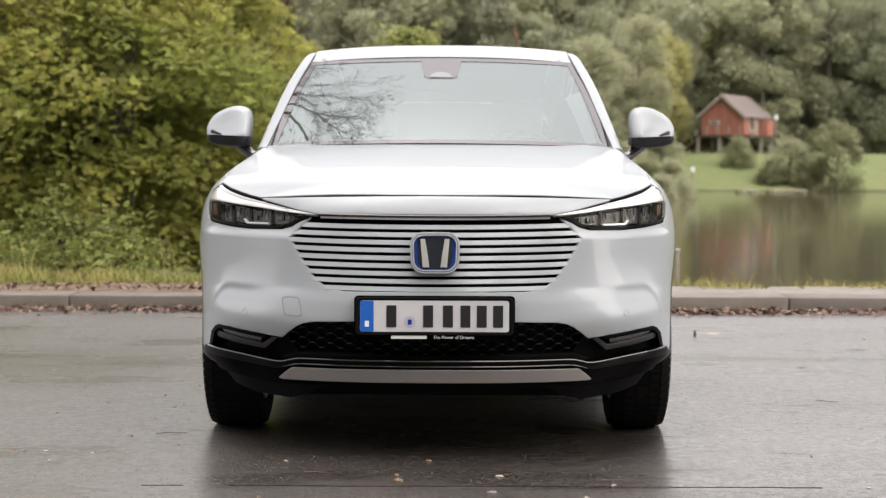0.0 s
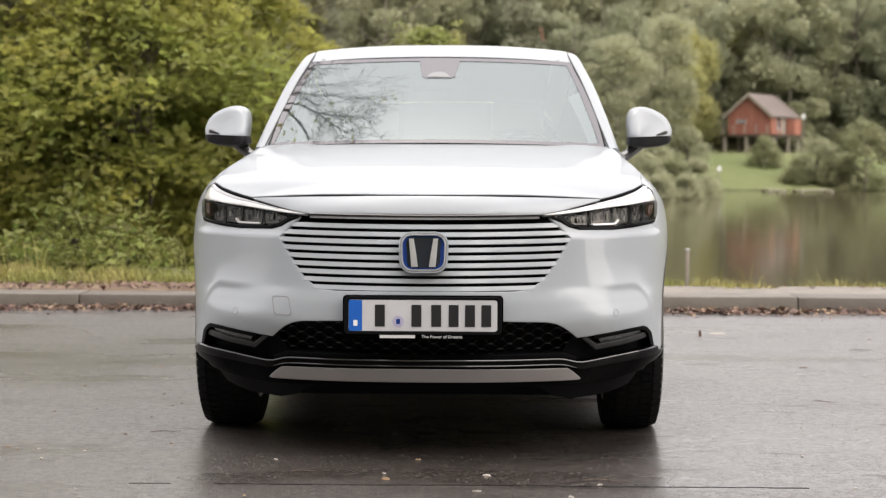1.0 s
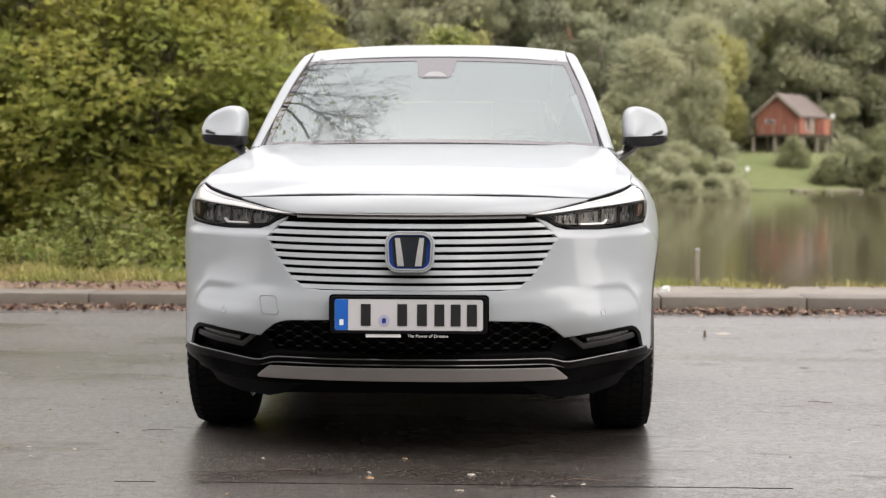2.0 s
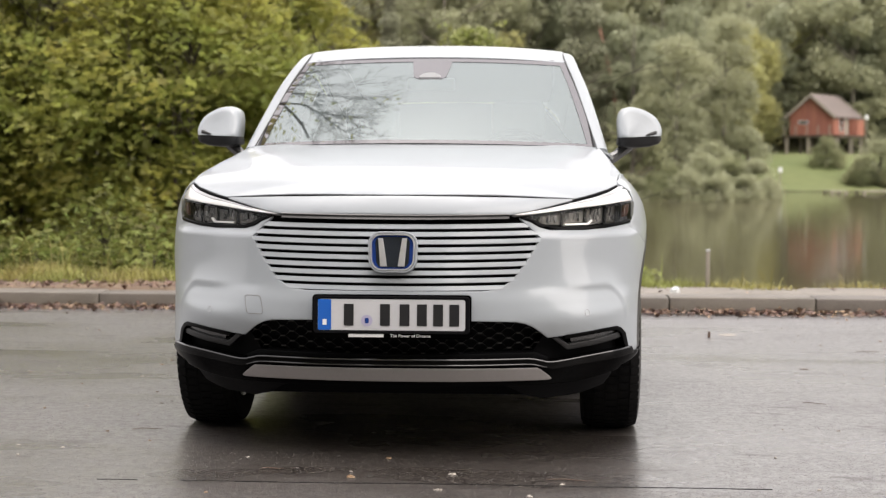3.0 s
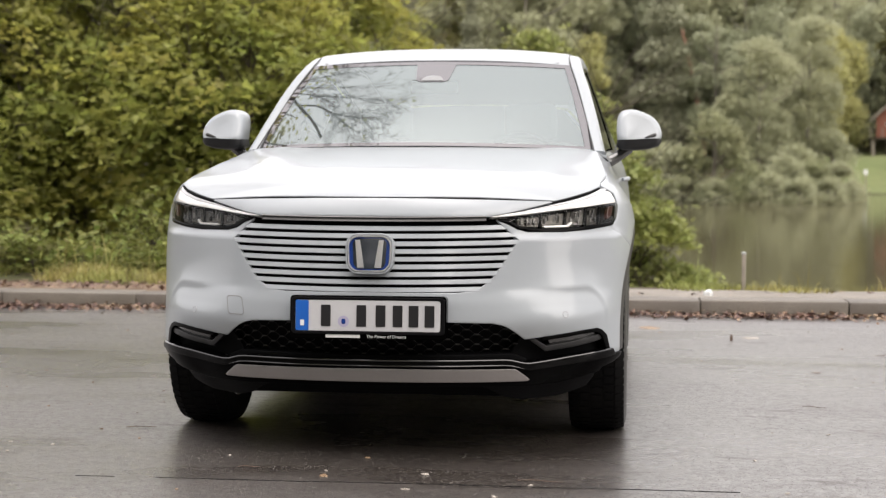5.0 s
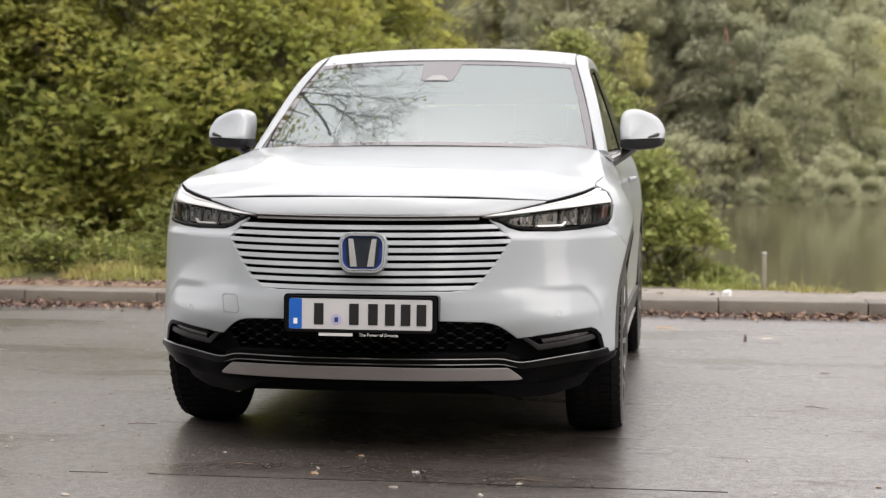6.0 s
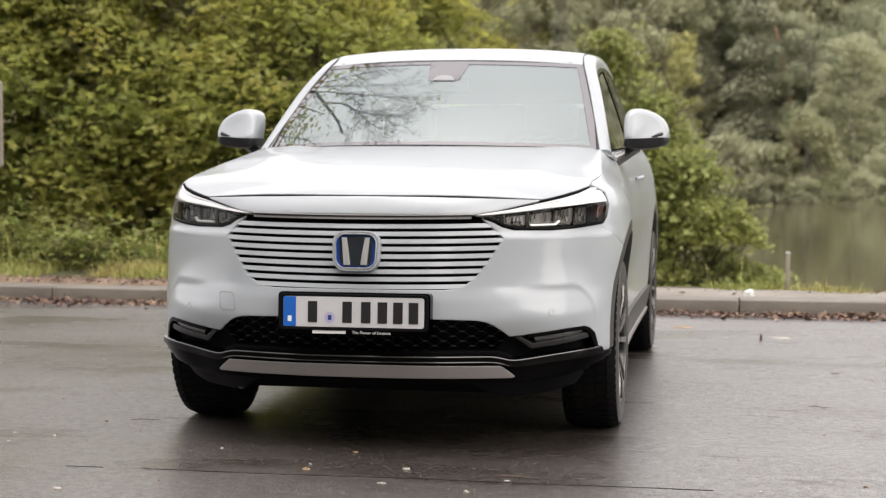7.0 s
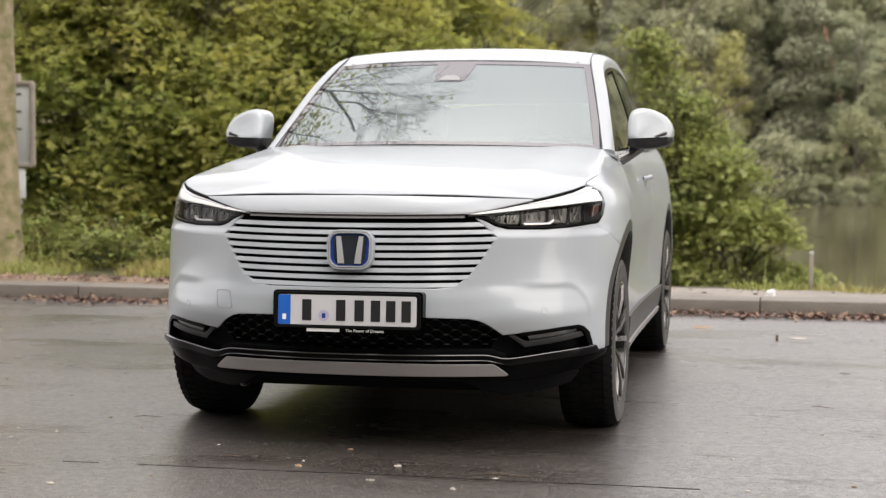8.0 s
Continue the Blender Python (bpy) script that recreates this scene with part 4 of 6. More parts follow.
for x, y, z, wide, many in ((-2.75, 3.95, 3.95, 0.30, 260), (-3.3, 4.5, 3.7, 0.4, 260), (-2.15, 4.88, 4.0, 0.26, 130)):
    pts += [(x + 5.29 + rng.gauss(0, wide), y - 7.6 + rng.gauss(0, wide), z - 0.06 + rng.gauss(0, wide * 0.5)) for _ in range(many)]
v, f = leaf_cloud(pts, 0.06, rng)
pydata("crown", v, f, LEAF_MAPLE, verge_tree, "sparse remaining leaves")

sign = thing("notice_board", "grey framed notice board on a post beside the tree trunk", "sign", (-5.75, 8.6, 0.12))
part("post", block((0.10, 0.02, -0.2), (0.16, 0.08, 1.72), 0.008), TIMBER, sign)
part("board", block((-0.38, -0.01, 0.86), (0.30, 0.01, 1.62), 0.006), BOARD, sign)
part("board_frame", plate_of(rounded(0.74, 0.82, 0.04), -0.03, 0.015, 0.004, rounded(0.66, 0.74, 0.03)), TIMBER, sign, "grey frame", pose(-0.04, 0, 1.24))
part("lower_sheet", block((-0.16, -0.012, 0.54), (0.23, 0.004, 0.82), 0.004), PALE, sign, "pale lower sheet")
for k in range(9):
    part("print_bar", block((-0.30, -0.0155, 1.52 - k * 0.055), (0.20 - 0.07 * (k % 3), -0.011, 1.535 - k * 0.055)), GREY_TRIM, sign, smooth_faces=False)

stake = thing("wooden_stake", "weathered wooden stake in the verge grass by the lake", "post", (1.735, 6.55, 0.06))
part("stake_shaft", block((-0.015, -0.015, -0.1), (0.015, 0.015, 0.315), 0.005), TIMBER, stake)
part("stake_top", block((-0.018, -0.017, 0.303), (0.018, 0.017, 0.322), 0.005), BOARD, stake, "paler grey top")

# ---- grit, verge grass, leaves and scraps ----
# coarse grains standing proud of the asphalt: low four-sided stones with a blunt top
r = np.random.RandomState(12)
many = 100000
gx, gy = r.uniform(-2.4, 3.6, many), -1.0 + 6.0 * r.rand(many) ** 2.2
beneath = (np.abs(gx) < 0.85) & (gy > 0.2)
gx = np.where(beneath, gx + 2.0 * np.sign(gx), gx)
gs, ga, gh = 0.0009 + 0.0014 * r.rand(many) ** 2 + 0.0014 * (r.rand(many) > 0.975), r.uniform(0, 6.28, many), 0.0003 + 0.0009 * r.rand(many)
corners = np.zeros((many, 8, 3))
for k in range(4):
    w, turn = gs * (0.75 + 0.5 * r.rand(many)), ga + k * math.pi / 2 + 0.5 * r.rand(many)
    corners[:, k] = np.stack([gx + np.cos(turn) * w, gy + np.sin(turn) * w, np.full(many, -0.0004)], 1)
    corners[:, k + 4] = np.stack([gx + np.cos(turn) * w * 0.5, gy + np.sin(turn) * w * 0.5, gh * (0.8 + 0.4 * r.rand(many))], 1)
f = [tuple(8 * j + q for q in c) for j in range(many) for c in ((4, 5, 6, 7), (0, 1, 5, 4), (1, 2, 6, 5), (2, 3, 7, 6), (3, 0, 4, 7))]
tagged(pydata("asphalt_grit", corners.reshape(-1, 3), f, GRIT), "coarse wet stone grains in the asphalt surface", "grit", kind="stuff")
rng = random.Random(9)
v, f = [], []
for k in range(38000):
    x = rng.uniform(-10, 6)
    back = k >= 30000
    right = x > -0.6
    y = 6.38 + abs(rng.gauss(0, 0.36)) if not right else 6.22 + abs(rng.gauss(0, 0.30))
    if x < 1.2 and rng.random() < 0.5:
        y += rng.uniform(0.0, 0.8)
    if back:
        x, y = rng.uniform(-10, -1.0), rng.uniform(6.6, 8.6)
        right = False
    tuft = noise.noise(Vector((x * 1.6, y * 1.6, 3)))
    if tuft < -0.18 or (y < 6.62 and tuft < 0.06) or (right and tuft < 0.16) or (back and tuft < 0.02):
        continue
    h = rng.uniform(0.03, 0.10) * (1.2 + 1.6 * max(0, tuft)) * (0.42 if right else 0.55 if back else 0.62) * (1 + 0.7 * smoothstep(6.4, 7.0, y))
    if rng.random() < (0.03 if back else 0.02):
        h *= 3.2
    a, w = rng.uniform(0, 6.28), rng.uniform(0.0014, 0.0034)
    dx, dy, bend = math.cos(a), math.sin(a), rng.uniform(0.2, 1.2) * h
    z = float(land(x, y)) - 0.005
    o = len(v)
    v += [(x - dy * w, y + dx * w, z), (x + dy * w, y - dx * w, z), (x + dx * bend * 0.35 + dy * w * 0.8, y + dy * bend * 0.35 - dx * w * 0.8, z + h * 0.6), (x + dx * bend * 0.35 - dy * w * 0.8, y + dy * bend * 0.35 + dx * w * 0.8, z + h * 0.6), (x + dx * bend, y + dy * bend, z + h)]
    f += [(o, o + 1, o + 2, o + 3), (o + 3, o + 2, o + 4)]
tagged(pydata("verge_grass", v, f, GRASS), "yellow-green uneven grass along the verge", "grass", kind="stuff")

pts = []
for k in range(9500):
    x = rng.uniform(-9, 6)
    if noise.noise(Vector((x * 1.3, 0, 7))) < rng.uniform(-0.5, 0.25):
        continue
    away = abs(rng.gauss(0, 0.13))
    pts.append((x, 5.588 - away, 0.006 + abs(rng.gauss(0, 0.012)) * math.exp(-away * 6)))
v, f = leaf_cloud(pts, 0.031, rng, 0.22)
tagged(pydata("fallen_leaves", v, f, LITTER), "wet brown fallen leaves heaped in the gutter", "leaves", kind="stuff")
pts = [(rng.uniform(-8, 5), 5.93 + rng.random() * 0.5, 0.108) for _ in range(160)]
pts += [(rng.uniform(-9, -0.6), 5.93 + 0.5 * rng.random() ** 1.4, 0.112 + 0.012 * rng.random()) for _ in range(2200)]
v, f = leaf_cloud(pts, 0.032, rng, 0.15)
tagged(pydata("verge_leaves", v, f, LITTER), "dry brown leaves on the bare verge edge", "leaves", kind="stuff")


def flake(name, label, x, y, w, l, mat, turn, h=0.004, z=0.001):
    bm = bmesh.new()
    n = 9
    ring_pts = [(math.cos(2 * math.pi * k / n) * l * rng.uniform(0.6, 1.0) / 2, math.sin(2 * math.pi * k / n) * w * rng.uniform(0.6, 1.0) / 2) for k in range(n)]
    low = [bm.verts.new((a, b, 0.0)) for a, b in ring_pts]
    top = [bm.verts.new((a * 0.9, b * 0.9, h * rng.uniform(0.5, 1.4))) for a, b in ring_pts]
    bm.faces.new(top)
    for k in range(n):
        bm.faces.new((low[k], low[(k + 1) % n], top[(k + 1) % n], top[k]))
    ob = part(name, bm, mat, None, "", pose(x, y, z, 0, 0, turn), smooth_faces=False)
    tagged(ob, label, "leaf" if "leaf" in name else "litter")


flake("pale_leaf", "small pale leaf lying on wet asphalt", 0.221, -0.168, 0.034, 0.038, SCRAP, 20)
flake("brown_leaf", "small reddish brown leaf on wet asphalt", -0.115, -0.244, 0.036, 0.04, LITTER, 60)
flake("pale_leaf", "small pale leaf lying on wet asphalt", 0.487, -0.51, 0.022, 0.026, SCRAP, 100)
flake("pale_scrap", "pale paper scrap on wet asphalt", 0.19, -0.43, 0.014, 0.034, SCRAP, 5)
flake("pale_leaf", "small yellowish leaf lying on wet asphalt", -0.82, -0.71, 0.035, 0.045, SCRAP, 140)
flake("brown_leaf", "small brown leaf lying on wet asphalt", -0.02, 0.10, 0.022, 0.026, LITTER, 10)
flake("brown_leaf", "dark leaf standing up from wet asphalt", 1.50, 4.05, 0.012, 0.02, TWIG, 10, 0.03)
flake("brown_leaf", "large brown leaf flat on wet asphalt", 1.84, 2.66, 0.03, 0.06, TWIG, 5, 0.002)
flake("pale_scrap", "white crumpled paper in the grass by the lake", 1.45, 6.00, 0.06, 0.09, PALE, 10, 0.035, 0.097)
flake("pale_scrap", "pale flat paper scrap on wet asphalt", 1.63, 4.19, 0.10, 0.13, SCRAP, 5, 0.003)
flake("brown_leaf", "broad wet rust-brown leaf on the asphalt", 1.03, 4.70, 0.17, 0.15, LITTER, 15, 0.004)
for k in range(150):
    x, y = (rng.uniform(-3.2, 3.2), rng.uniform(-1.1, 5.2)) if k < 80 else (rng.uniform(-3.6, -0.8), rng.uniform(0.2, 5.3))
    if abs(x) < 0.95 and y > 0.1:
        continue
    flake(*(("brown_leaf", "small brown leaf scrap on wet asphalt") if k % 3 else ("pale_leaf", "small pale leaf scrap on wet asphalt")), x, y, rng.uniform(0.007, 0.018), rng.uniform(0.010, 0.030), (TWIG, LITTER, SCRAP)[k % 3] if k % 3 else SCRAP, rng.uniform(0, 180), 0.003)
for x, y, l, a in ((-1.02, 0.62, 0.12, 12), (0.62, -0.25, 0.16, -6), (-0.40, -0.13, 0.08, 3), (2.3, 3.4, 0.14, 10), (1.7, 1.5, 0.10, -20)):
    bm = bmesh.new()
    add_tube(bm, [(-l / 2, 0, 0.004), (-l / 6, 0.006, 0.006), (l / 4, -0.004, 0.005), (l / 2, 0.004, 0.004)], [0.0012, 0.0018, 0.0015, 0.0008], 5)
    tagged(part("twig", bm, TWIG, None, "", pose(x, y, 0, 0, 0, a)), "thin brown twig on wet asphalt", "twig")


# ---- the car: its skin ----
from mathutils.geometry import delaunay_2d_cdt

# The body's outline from above, from the middle of the nose round to the middle of the tail.
PLAN = spline([(0, 0.0), (0.20, 0.008), (0.40, 0.042), (0.56, 0.098), (0.70, 0.19), (0.80, 0.315), (0.862, 0.47), (0.903, 0.63), (0.917, 0.82), (0.914, 1.02),
               (0.892, 1.35), (0.884, 2.1), (0.890, 2.9), (0.902, 3.4), (0.902, 3.75), (0.875, 4.02), (0.79, 4.2), (0.60, 4.30), (0.3, 4.335), (0, 4.345)], 900)
soft = np.hanning(61) / np.hanning(61).sum()
around = np.vstack([PLAN[30:0:-1] * (-1, 1), PLAN, PLAN[-2:-32:-1] * (-1, 1)])
PLAN = np.stack([np.convolve(around[:, k], soft, "valid") for k in (0, 1)], 1)
ARC = np.concatenate([[0], np.cumsum(np.linalg.norm(np.diff(PLAN, axis=0), axis=1))])
TANGENT = np.gradient(PLAN, ARC, axis=0)
NORMAL = np.stack([-TANGENT[:, 1], TANGENT[:, 0]], 1) * -1
NORMAL /= np.linalg.norm(NORMAL, axis=1)[:, None]


def arc_at_x(x):
    return float(np.interp(x, PLAN[:190, 0], ARC[:190]))


def arc_at_y(y):
    return float(np.interp(y, PLAN[90:820, 1], ARC[90:820]))


# How far the skin lies inside that outline, height by height, at stations along it.
HEIGHTS = [0.16, 0.27, 0.38, 0.50, 0.56, 0.61, 0.70, 0.80, 0.88, 0.96, 1.00, 1.05, 1.13]
STATIONS = [
    (0.0, [0.11, 0.055, 0.050, 0.008, 0.009, 0.015, 0.028, 0.045, 0.065, 0.12, 0.18, 0.26, 0.40]),
    (arc_at_x(0.45), [0.12, 0.06, 0.050, 0.006, 0.012, 0.024, 0.035, 0.045, 0.060, 0.13, 0.19, 0.26, 0.40]),
    (arc_at_x(0.68), [0.14, 0.075, 0.045, 0.010, 0.028, 0.044, 0.054, 0.060, 0.085, 0.13, 0.18, 0.24, 0.36]),
    (arc_at_y(0.30), [0.12, 0.050, 0.010, 0.004, 0.018, 0.033, 0.040, 0.038, 0.048, 0.085, 0.130, 0.19, 0.30]),
    (arc_at_y(0.46), [0.10, 0.030, -0.014, -0.012, -0.009, -0.006, -0.003, 0.003, 0.015, 0.044, 0.095, 0.15, 0.25]),
    (arc_at_y(0.90), [0.09, 0.03, 0.002, -0.006, -0.010, -0.013, -0.015, -0.010, 0.003, 0.048, 0.085, 0.130, 0.22]),
    (arc_at_y(1.45), [0.09, 0.03, 0.018, 0.020, 0.020, 0.018, 0.012, 0.008, 0.015, 0.040, 0.058, 0.080, 0.15]),
    (arc_at_y(2.30), [0.08, 0.03, 0.014, 0.020, 0.023, 0.020, 0.011, 0.000, 0.004, 0.020, 0.030, 0.045, 0.09]),
    (arc_at_y(3.45), [0.09, 0.04, 0.015, 0.003, 0.000, 0.000, 0.000, 0.003, 0.010, 0.022, 0.033, 0.050, 0.10]),
    (ARC[-1], [0.12, 0.05, 0.020, 0.000, 0.000, 0.010, 0.030, 0.060, 0.080, 0.090, 0.095, 0.100, 0.12]),
]
ZS = np.linspace(0.16, 1.13, 160)
by_station = np.array([pchip(HEIGHTS, row, ZS) for _, row in STATIONS])
INSET = np.array([pchip([s for s, _ in STATIONS], by_station[:, k], ARC) for k in range(len(ZS))]).T
soft = np.hanning(37) / np.hanning(37).sum()
INSET = np.stack([np.convolve(np.pad(row, 18, mode="reflect"), soft, "valid") for row in INSET.T], 1)


def shoulder(s, z):
    """The face above each fog lamp: its crisp upper edge stands proud near the grille and, towards the outer corner, becomes a ridge to which the bumper flares out."""
    r, u, w = 0.12, arc_at_x(0.825) - s, 0.617 - z
    deep = np.where((u < r) & (w < r), r - np.hypot(r - np.minimum(u, r), r - np.minimum(w, r)), np.minimum(u, w))
    t = np.clip(deep / 0.026, 0, 1)
    step = 0.0085 * t * t * (3 - 2 * t) * smoothstep(arc_at_x(0.40), arc_at_x(0.66), s)
    ridge = 0.0095 * np.where(deep < 0, np.exp(np.minimum(deep, 0) / 0.055), 1 - 0.65 * smoothstep(0.0, 0.026, deep))
    outer = smoothstep(arc_at_x(0.50), arc_at_x(0.72), s)
    return (step * (1 - outer) + ridge * outer) * smoothstep(0.45, 0.535, z) * (1 - smoothstep(0.74, 0.78, z)) * (1 - smoothstep(arc_at_y(0.30), arc_at_y(0.42), s))


def lamp_ledge(s, z):
    """The narrow ledge of the bumper below the head lamp."""
    along = smoothstep(arc_at_x(0.46), arc_at_x(0.56), s) * (1 - smoothstep(arc_at_y(0.42), arc_at_y(0.62), s))
    return 0.011 * smoothstep(0.786, 0.812, z) * (1 - smoothstep(0.86, 0.93, z)) * along


def skin(s, z):
    """Points of the body's side and ends, by the way along the outline and the height."""
    s, z = np.asarray(s, float), np.asarray(z, float)
    fi = np.interp(s, ARC, np.arange(len(ARC)))
    fz = np.clip((z - ZS[0]) / (ZS[1] - ZS[0]), 0, len(ZS) - 1.001)
    i, k = np.minimum(fi.astype(int), len(ARC) - 2), fz.astype(int)
    a, b = fi - i, fz - k
    d = (INSET[i, k] * (1 - a) + INSET[i + 1, k] * a) * (1 - b) + (INSET[i, k + 1] * (1 - a) + INSET[i + 1, k + 1] * a) * b
    d = d - shoulder(s, z) + lamp_ledge(s, z)
    p = PLAN[i] * (1 - a)[..., None] + PLAN[i + 1] * a[..., None]
    n = NORMAL[i] * (1 - a)[..., None] + NORMAL[i + 1] * a[..., None]
    q = p - n * d[..., None]
    return np.stack([q[..., 0], q[..., 1], z], -1)


def fx(x, z):
    """The skin's own coordinates of a spot on the front, by its x and z."""
    s = ARC[:200]
    return (float(np.interp(x, skin(s, np.full(len(s), z))[:, 0], s)), z)


def fy(y, z):
    """The same for a spot on the flank, by its y and z."""
    s = ARC[110:820]
    return (float(np.interp(y, skin(s, np.full(len(s), z))[:, 1], s)), z)


def panel(outline, surf=skin, res=0.02, off=0.0, thick=0.012, sides=(1, -1), round_off=False):
    """A sheet cut to an outline drawn in a surface's own coordinates, laid on that surface, with its rim turned inwards."""
    pts = []
    for a, b in zip(outline, outline[1:] + outline[:1]):
        n = max(1, int(math.hypot(b[0] - a[0], b[1] - a[1]) / res))
        pts += [(a[0] + (b[0] - a[0]) * k / n, a[1] + (b[1] - a[1]) * k / n) for k in range(n)]
    poly = np.array(pts)
    lo, hi = poly.min(0), poly.max(0)
    gx, gy = np.meshgrid(np.arange(lo[0] + res / 2, hi[0], res), np.arange(lo[1] + res / 2, hi[1], res))
    g = np.stack([gx.ravel(), gy.ravel()], 1)
    inside = np.zeros(len(g), bool)
    near = np.zeros(len(g), bool)
    for a, b in zip(poly, np.roll(poly, -1, 0)):
        if a[1] != b[1]:
            cross = ((a[1] > g[:, 1]) != (b[1] > g[:, 1])) & (g[:, 0] < (b[0] - a[0]) * (g[:, 1] - a[1]) / (b[1] - a[1]) + a[0])
            inside ^= cross
        near |= np.hypot(g[:, 0] - a[0], g[:, 1] - a[1]) < res * 0.45
    g = g[inside & ~near]
    n0 = len(poly)
    verts = [Vector(p) for p in poly] + [Vector(p) for p in g]
    v2, _, faces, *_ = delaunay_2d_cdt(verts, [(i, (i + 1) % n0) for i in range(n0)], [], 1, 1e-6)
    uv = np.array([tuple(v) for v in v2])

    def at(u, v):
        return surf(u, v)

    p = at(uv[:, 0], uv[:, 1])
    e = 1e-3
    nrm = np.cross(at(uv[:, 0] + e, uv[:, 1]) - at(uv[:, 0] - e, uv[:, 1]), at(uv[:, 0], uv[:, 1] + e) - at(uv[:, 0], uv[:, 1] - e))
    nrm /= np.linalg.norm(nrm, axis=1)[:, None] + 1e-12
    p = p + nrm * off
    tris = [list(f) for f in faces if len(set(f)) > 2]
    used = {(i, j) for f in tris for i, j in zip(f, f[1:] + f[:1])}
    rim = [(i, j) for i, j in used if (j, i) not in used and not (len(sides) == 2 and abs(p[i][0]) < 1e-4 and abs(p[j][0]) < 1e-4)]
    out = np.zeros_like(p)
    for i, j in rim:
        d = np.cross(p[j] - p[i], nrm[i])
        d /= np.linalg.norm(d) + 1e-12
        out[i] += d
        out[j] += d
    out /= np.linalg.norm(out, axis=1)[:, None] + 1e-9
    if len(sides) == 2:
        out[np.abs(p[:, 0]) < 1e-4, 0] = 0
    edge = min(0.0025, thick * 0.4)
    layers = [p, p + out * edge * 0.5 - nrm * edge * 0.13, p + out * edge * 0.87 - nrm * edge * 0.5, p + out * edge - nrm * edge, p + out * edge - nrm * thick]
    bm = bmesh.new()
    for sx in sides:
        vs = [bm.verts.new((q[0] * sx, q[1], q[2])) for q in p]
        for f in tris:
            try:
                bm.faces.new([vs[i] for i in (f if sx > 0 else f[::-1])])
            except ValueError:
                pass
        above = {i: vs[i] for e in rim for i in e}
        for layer in layers[1:]:
            below = {i: bm.verts.new((layer[i][0] * sx, layer[i][1], layer[i][2])) for i in above}
            for i, j in rim:
                bm.faces.new((above[j], above[i], below[i], below[j]) if sx > 0 else (above[i], above[j], below[j], below[i]))
            above = below
    bmesh.ops.delete(bm, geom=[v for v in bm.verts if not v.link_faces], context="VERTS")
    bmesh.ops.remove_doubles(bm, verts=bm.verts, dist=1e-5)
    return bm


def ring(cy, cz, r, a0, a1, n=18):
    """Points round a wheel arch, by angles in degrees from the rear over the top."""
    return [(cy + r * math.cos(radians(a0 + (a1 - a0) * k / n)), cz + r * math.sin(radians(a0 + (a1 - a0) * k / n))) for k in range(n + 1)]


AXLE_F, AXLE_R, HUB, ARCH = 0.885, 3.49, 0.340, 0.405

car = thing("parked_car", "pearl white compact crossover car parked on wet asphalt", "car")

# nose strip above the grille
part("nose_panel", panel([fx(0, 0.933), fx(0.2, 0.932), fx(0.42, 0.928), fx(0.628, 0.919), fx(0.56, 0.903), fx(0.48, 0.884), fx(0.412, 0.872), fx(0.2, 0.873), fx(0, 0.873)], res=0.012), PAINT, car)

# white bumper skin
bumper_edge = [fx(0, 0.602), fx(0.31, 0.602), fx(0.355, 0.607), fx(0.388, 0.620), fx(0.422, 0.645), fx(0.466, 0.705), fx(0.517, 0.788), fx(0.440, 0.858),
               fx(0.476, 0.841), fx(0.505, 0.824), fx(0.545, 0.813), fx(0.67, 0.810), fy(0.33, 0.815), fy(0.437, 0.826)]
bumper_edge += [fy(*q) for q in ring(AXLE_F, ARCH, 0.424, 128, 187, 10)] + [fy(0.466, 0.352), fy(0.40, 0.350)]
bumper_edge += [fx(0.838, 0.366), fx(0.824, 0.430), fx(0.806, 0.452), fx(0.79, 0.460), fx(0.74, 0.457), fx(0.66, 0.448), fx(0.54, 0.436), fx(0.515, 0.458), fx(0.487, 0.479), fx(0.462, 0.491), fx(0.43, 0.498), fx(0.26, 0.503), fx(0, 0.503)]
bumper = part("front_bumper", panel(bumper_edge, res=0.009), PAINT, car, "pearl white moulded front bumper")

# round parking sensors and the tow cover, thin rings on the skin
for sx in (1, -1):
    s0, z0 = fx(0.68, 0.519)
    c, along, upward = [skin(np.array([a]), np.array([b]))[0] for a, b in ((s0, z0), (s0 + 0.004, z0), (s0, z0 + 0.004))]
    facing = np.cross(along - c, upward - c)
    facing = Vector((facing[0] * sx, facing[1], facing[2])).normalized()
    lie = Matrix.Translation((c[0] * sx + facing.x * 0.0002, c[1] + facing.y * 0.0002, c[2] + facing.z * 0.0002)) @ (-facing).to_track_quat("Y", "Z").to_matrix().to_4x4()
    bm = bmesh.new()
    add_tube(bm, [(0, 0.0006, 0), (0, 0.006, 0)], [0.011, 0.011], 16)
    part("parking_sensor", bm, PAINT, bumper, "", lie)
    bm = bmesh.new()
    add_tube(bm, [(0.0115 * math.cos(a), 0, 0.0115 * math.sin(a)) for a in np.linspace(0, 2 * math.pi, 17)], 0.0006, 5, False)
    part("sensor_seam", bm, SILVER, bumper, "", lie)
tow = [(-0.035, 0.028), (-0.028, 0.034), (0.018, 0.034), (0.026, 0.028), (0.036, -0.022), (0.030, -0.030), (-0.018, -0.030), (-0.026, -0.024), (-0.035, 0.028)]
bm = bmesh.new()
add_tube(bm, [skin(np.array([-0.0 + fx(0.502 - a, 0.545 + b)[0]]), np.array([0.545 + b]))[0] * np.array([-1, 1, 1]) - np.array([0, 0.0005, 0]) for a, b in tow], 0.0012, 5, False)
part("tow_cover_seam", bm, SILVER, bumper)

# ---- grille ----
grille = new("grille")
grille.parent = car
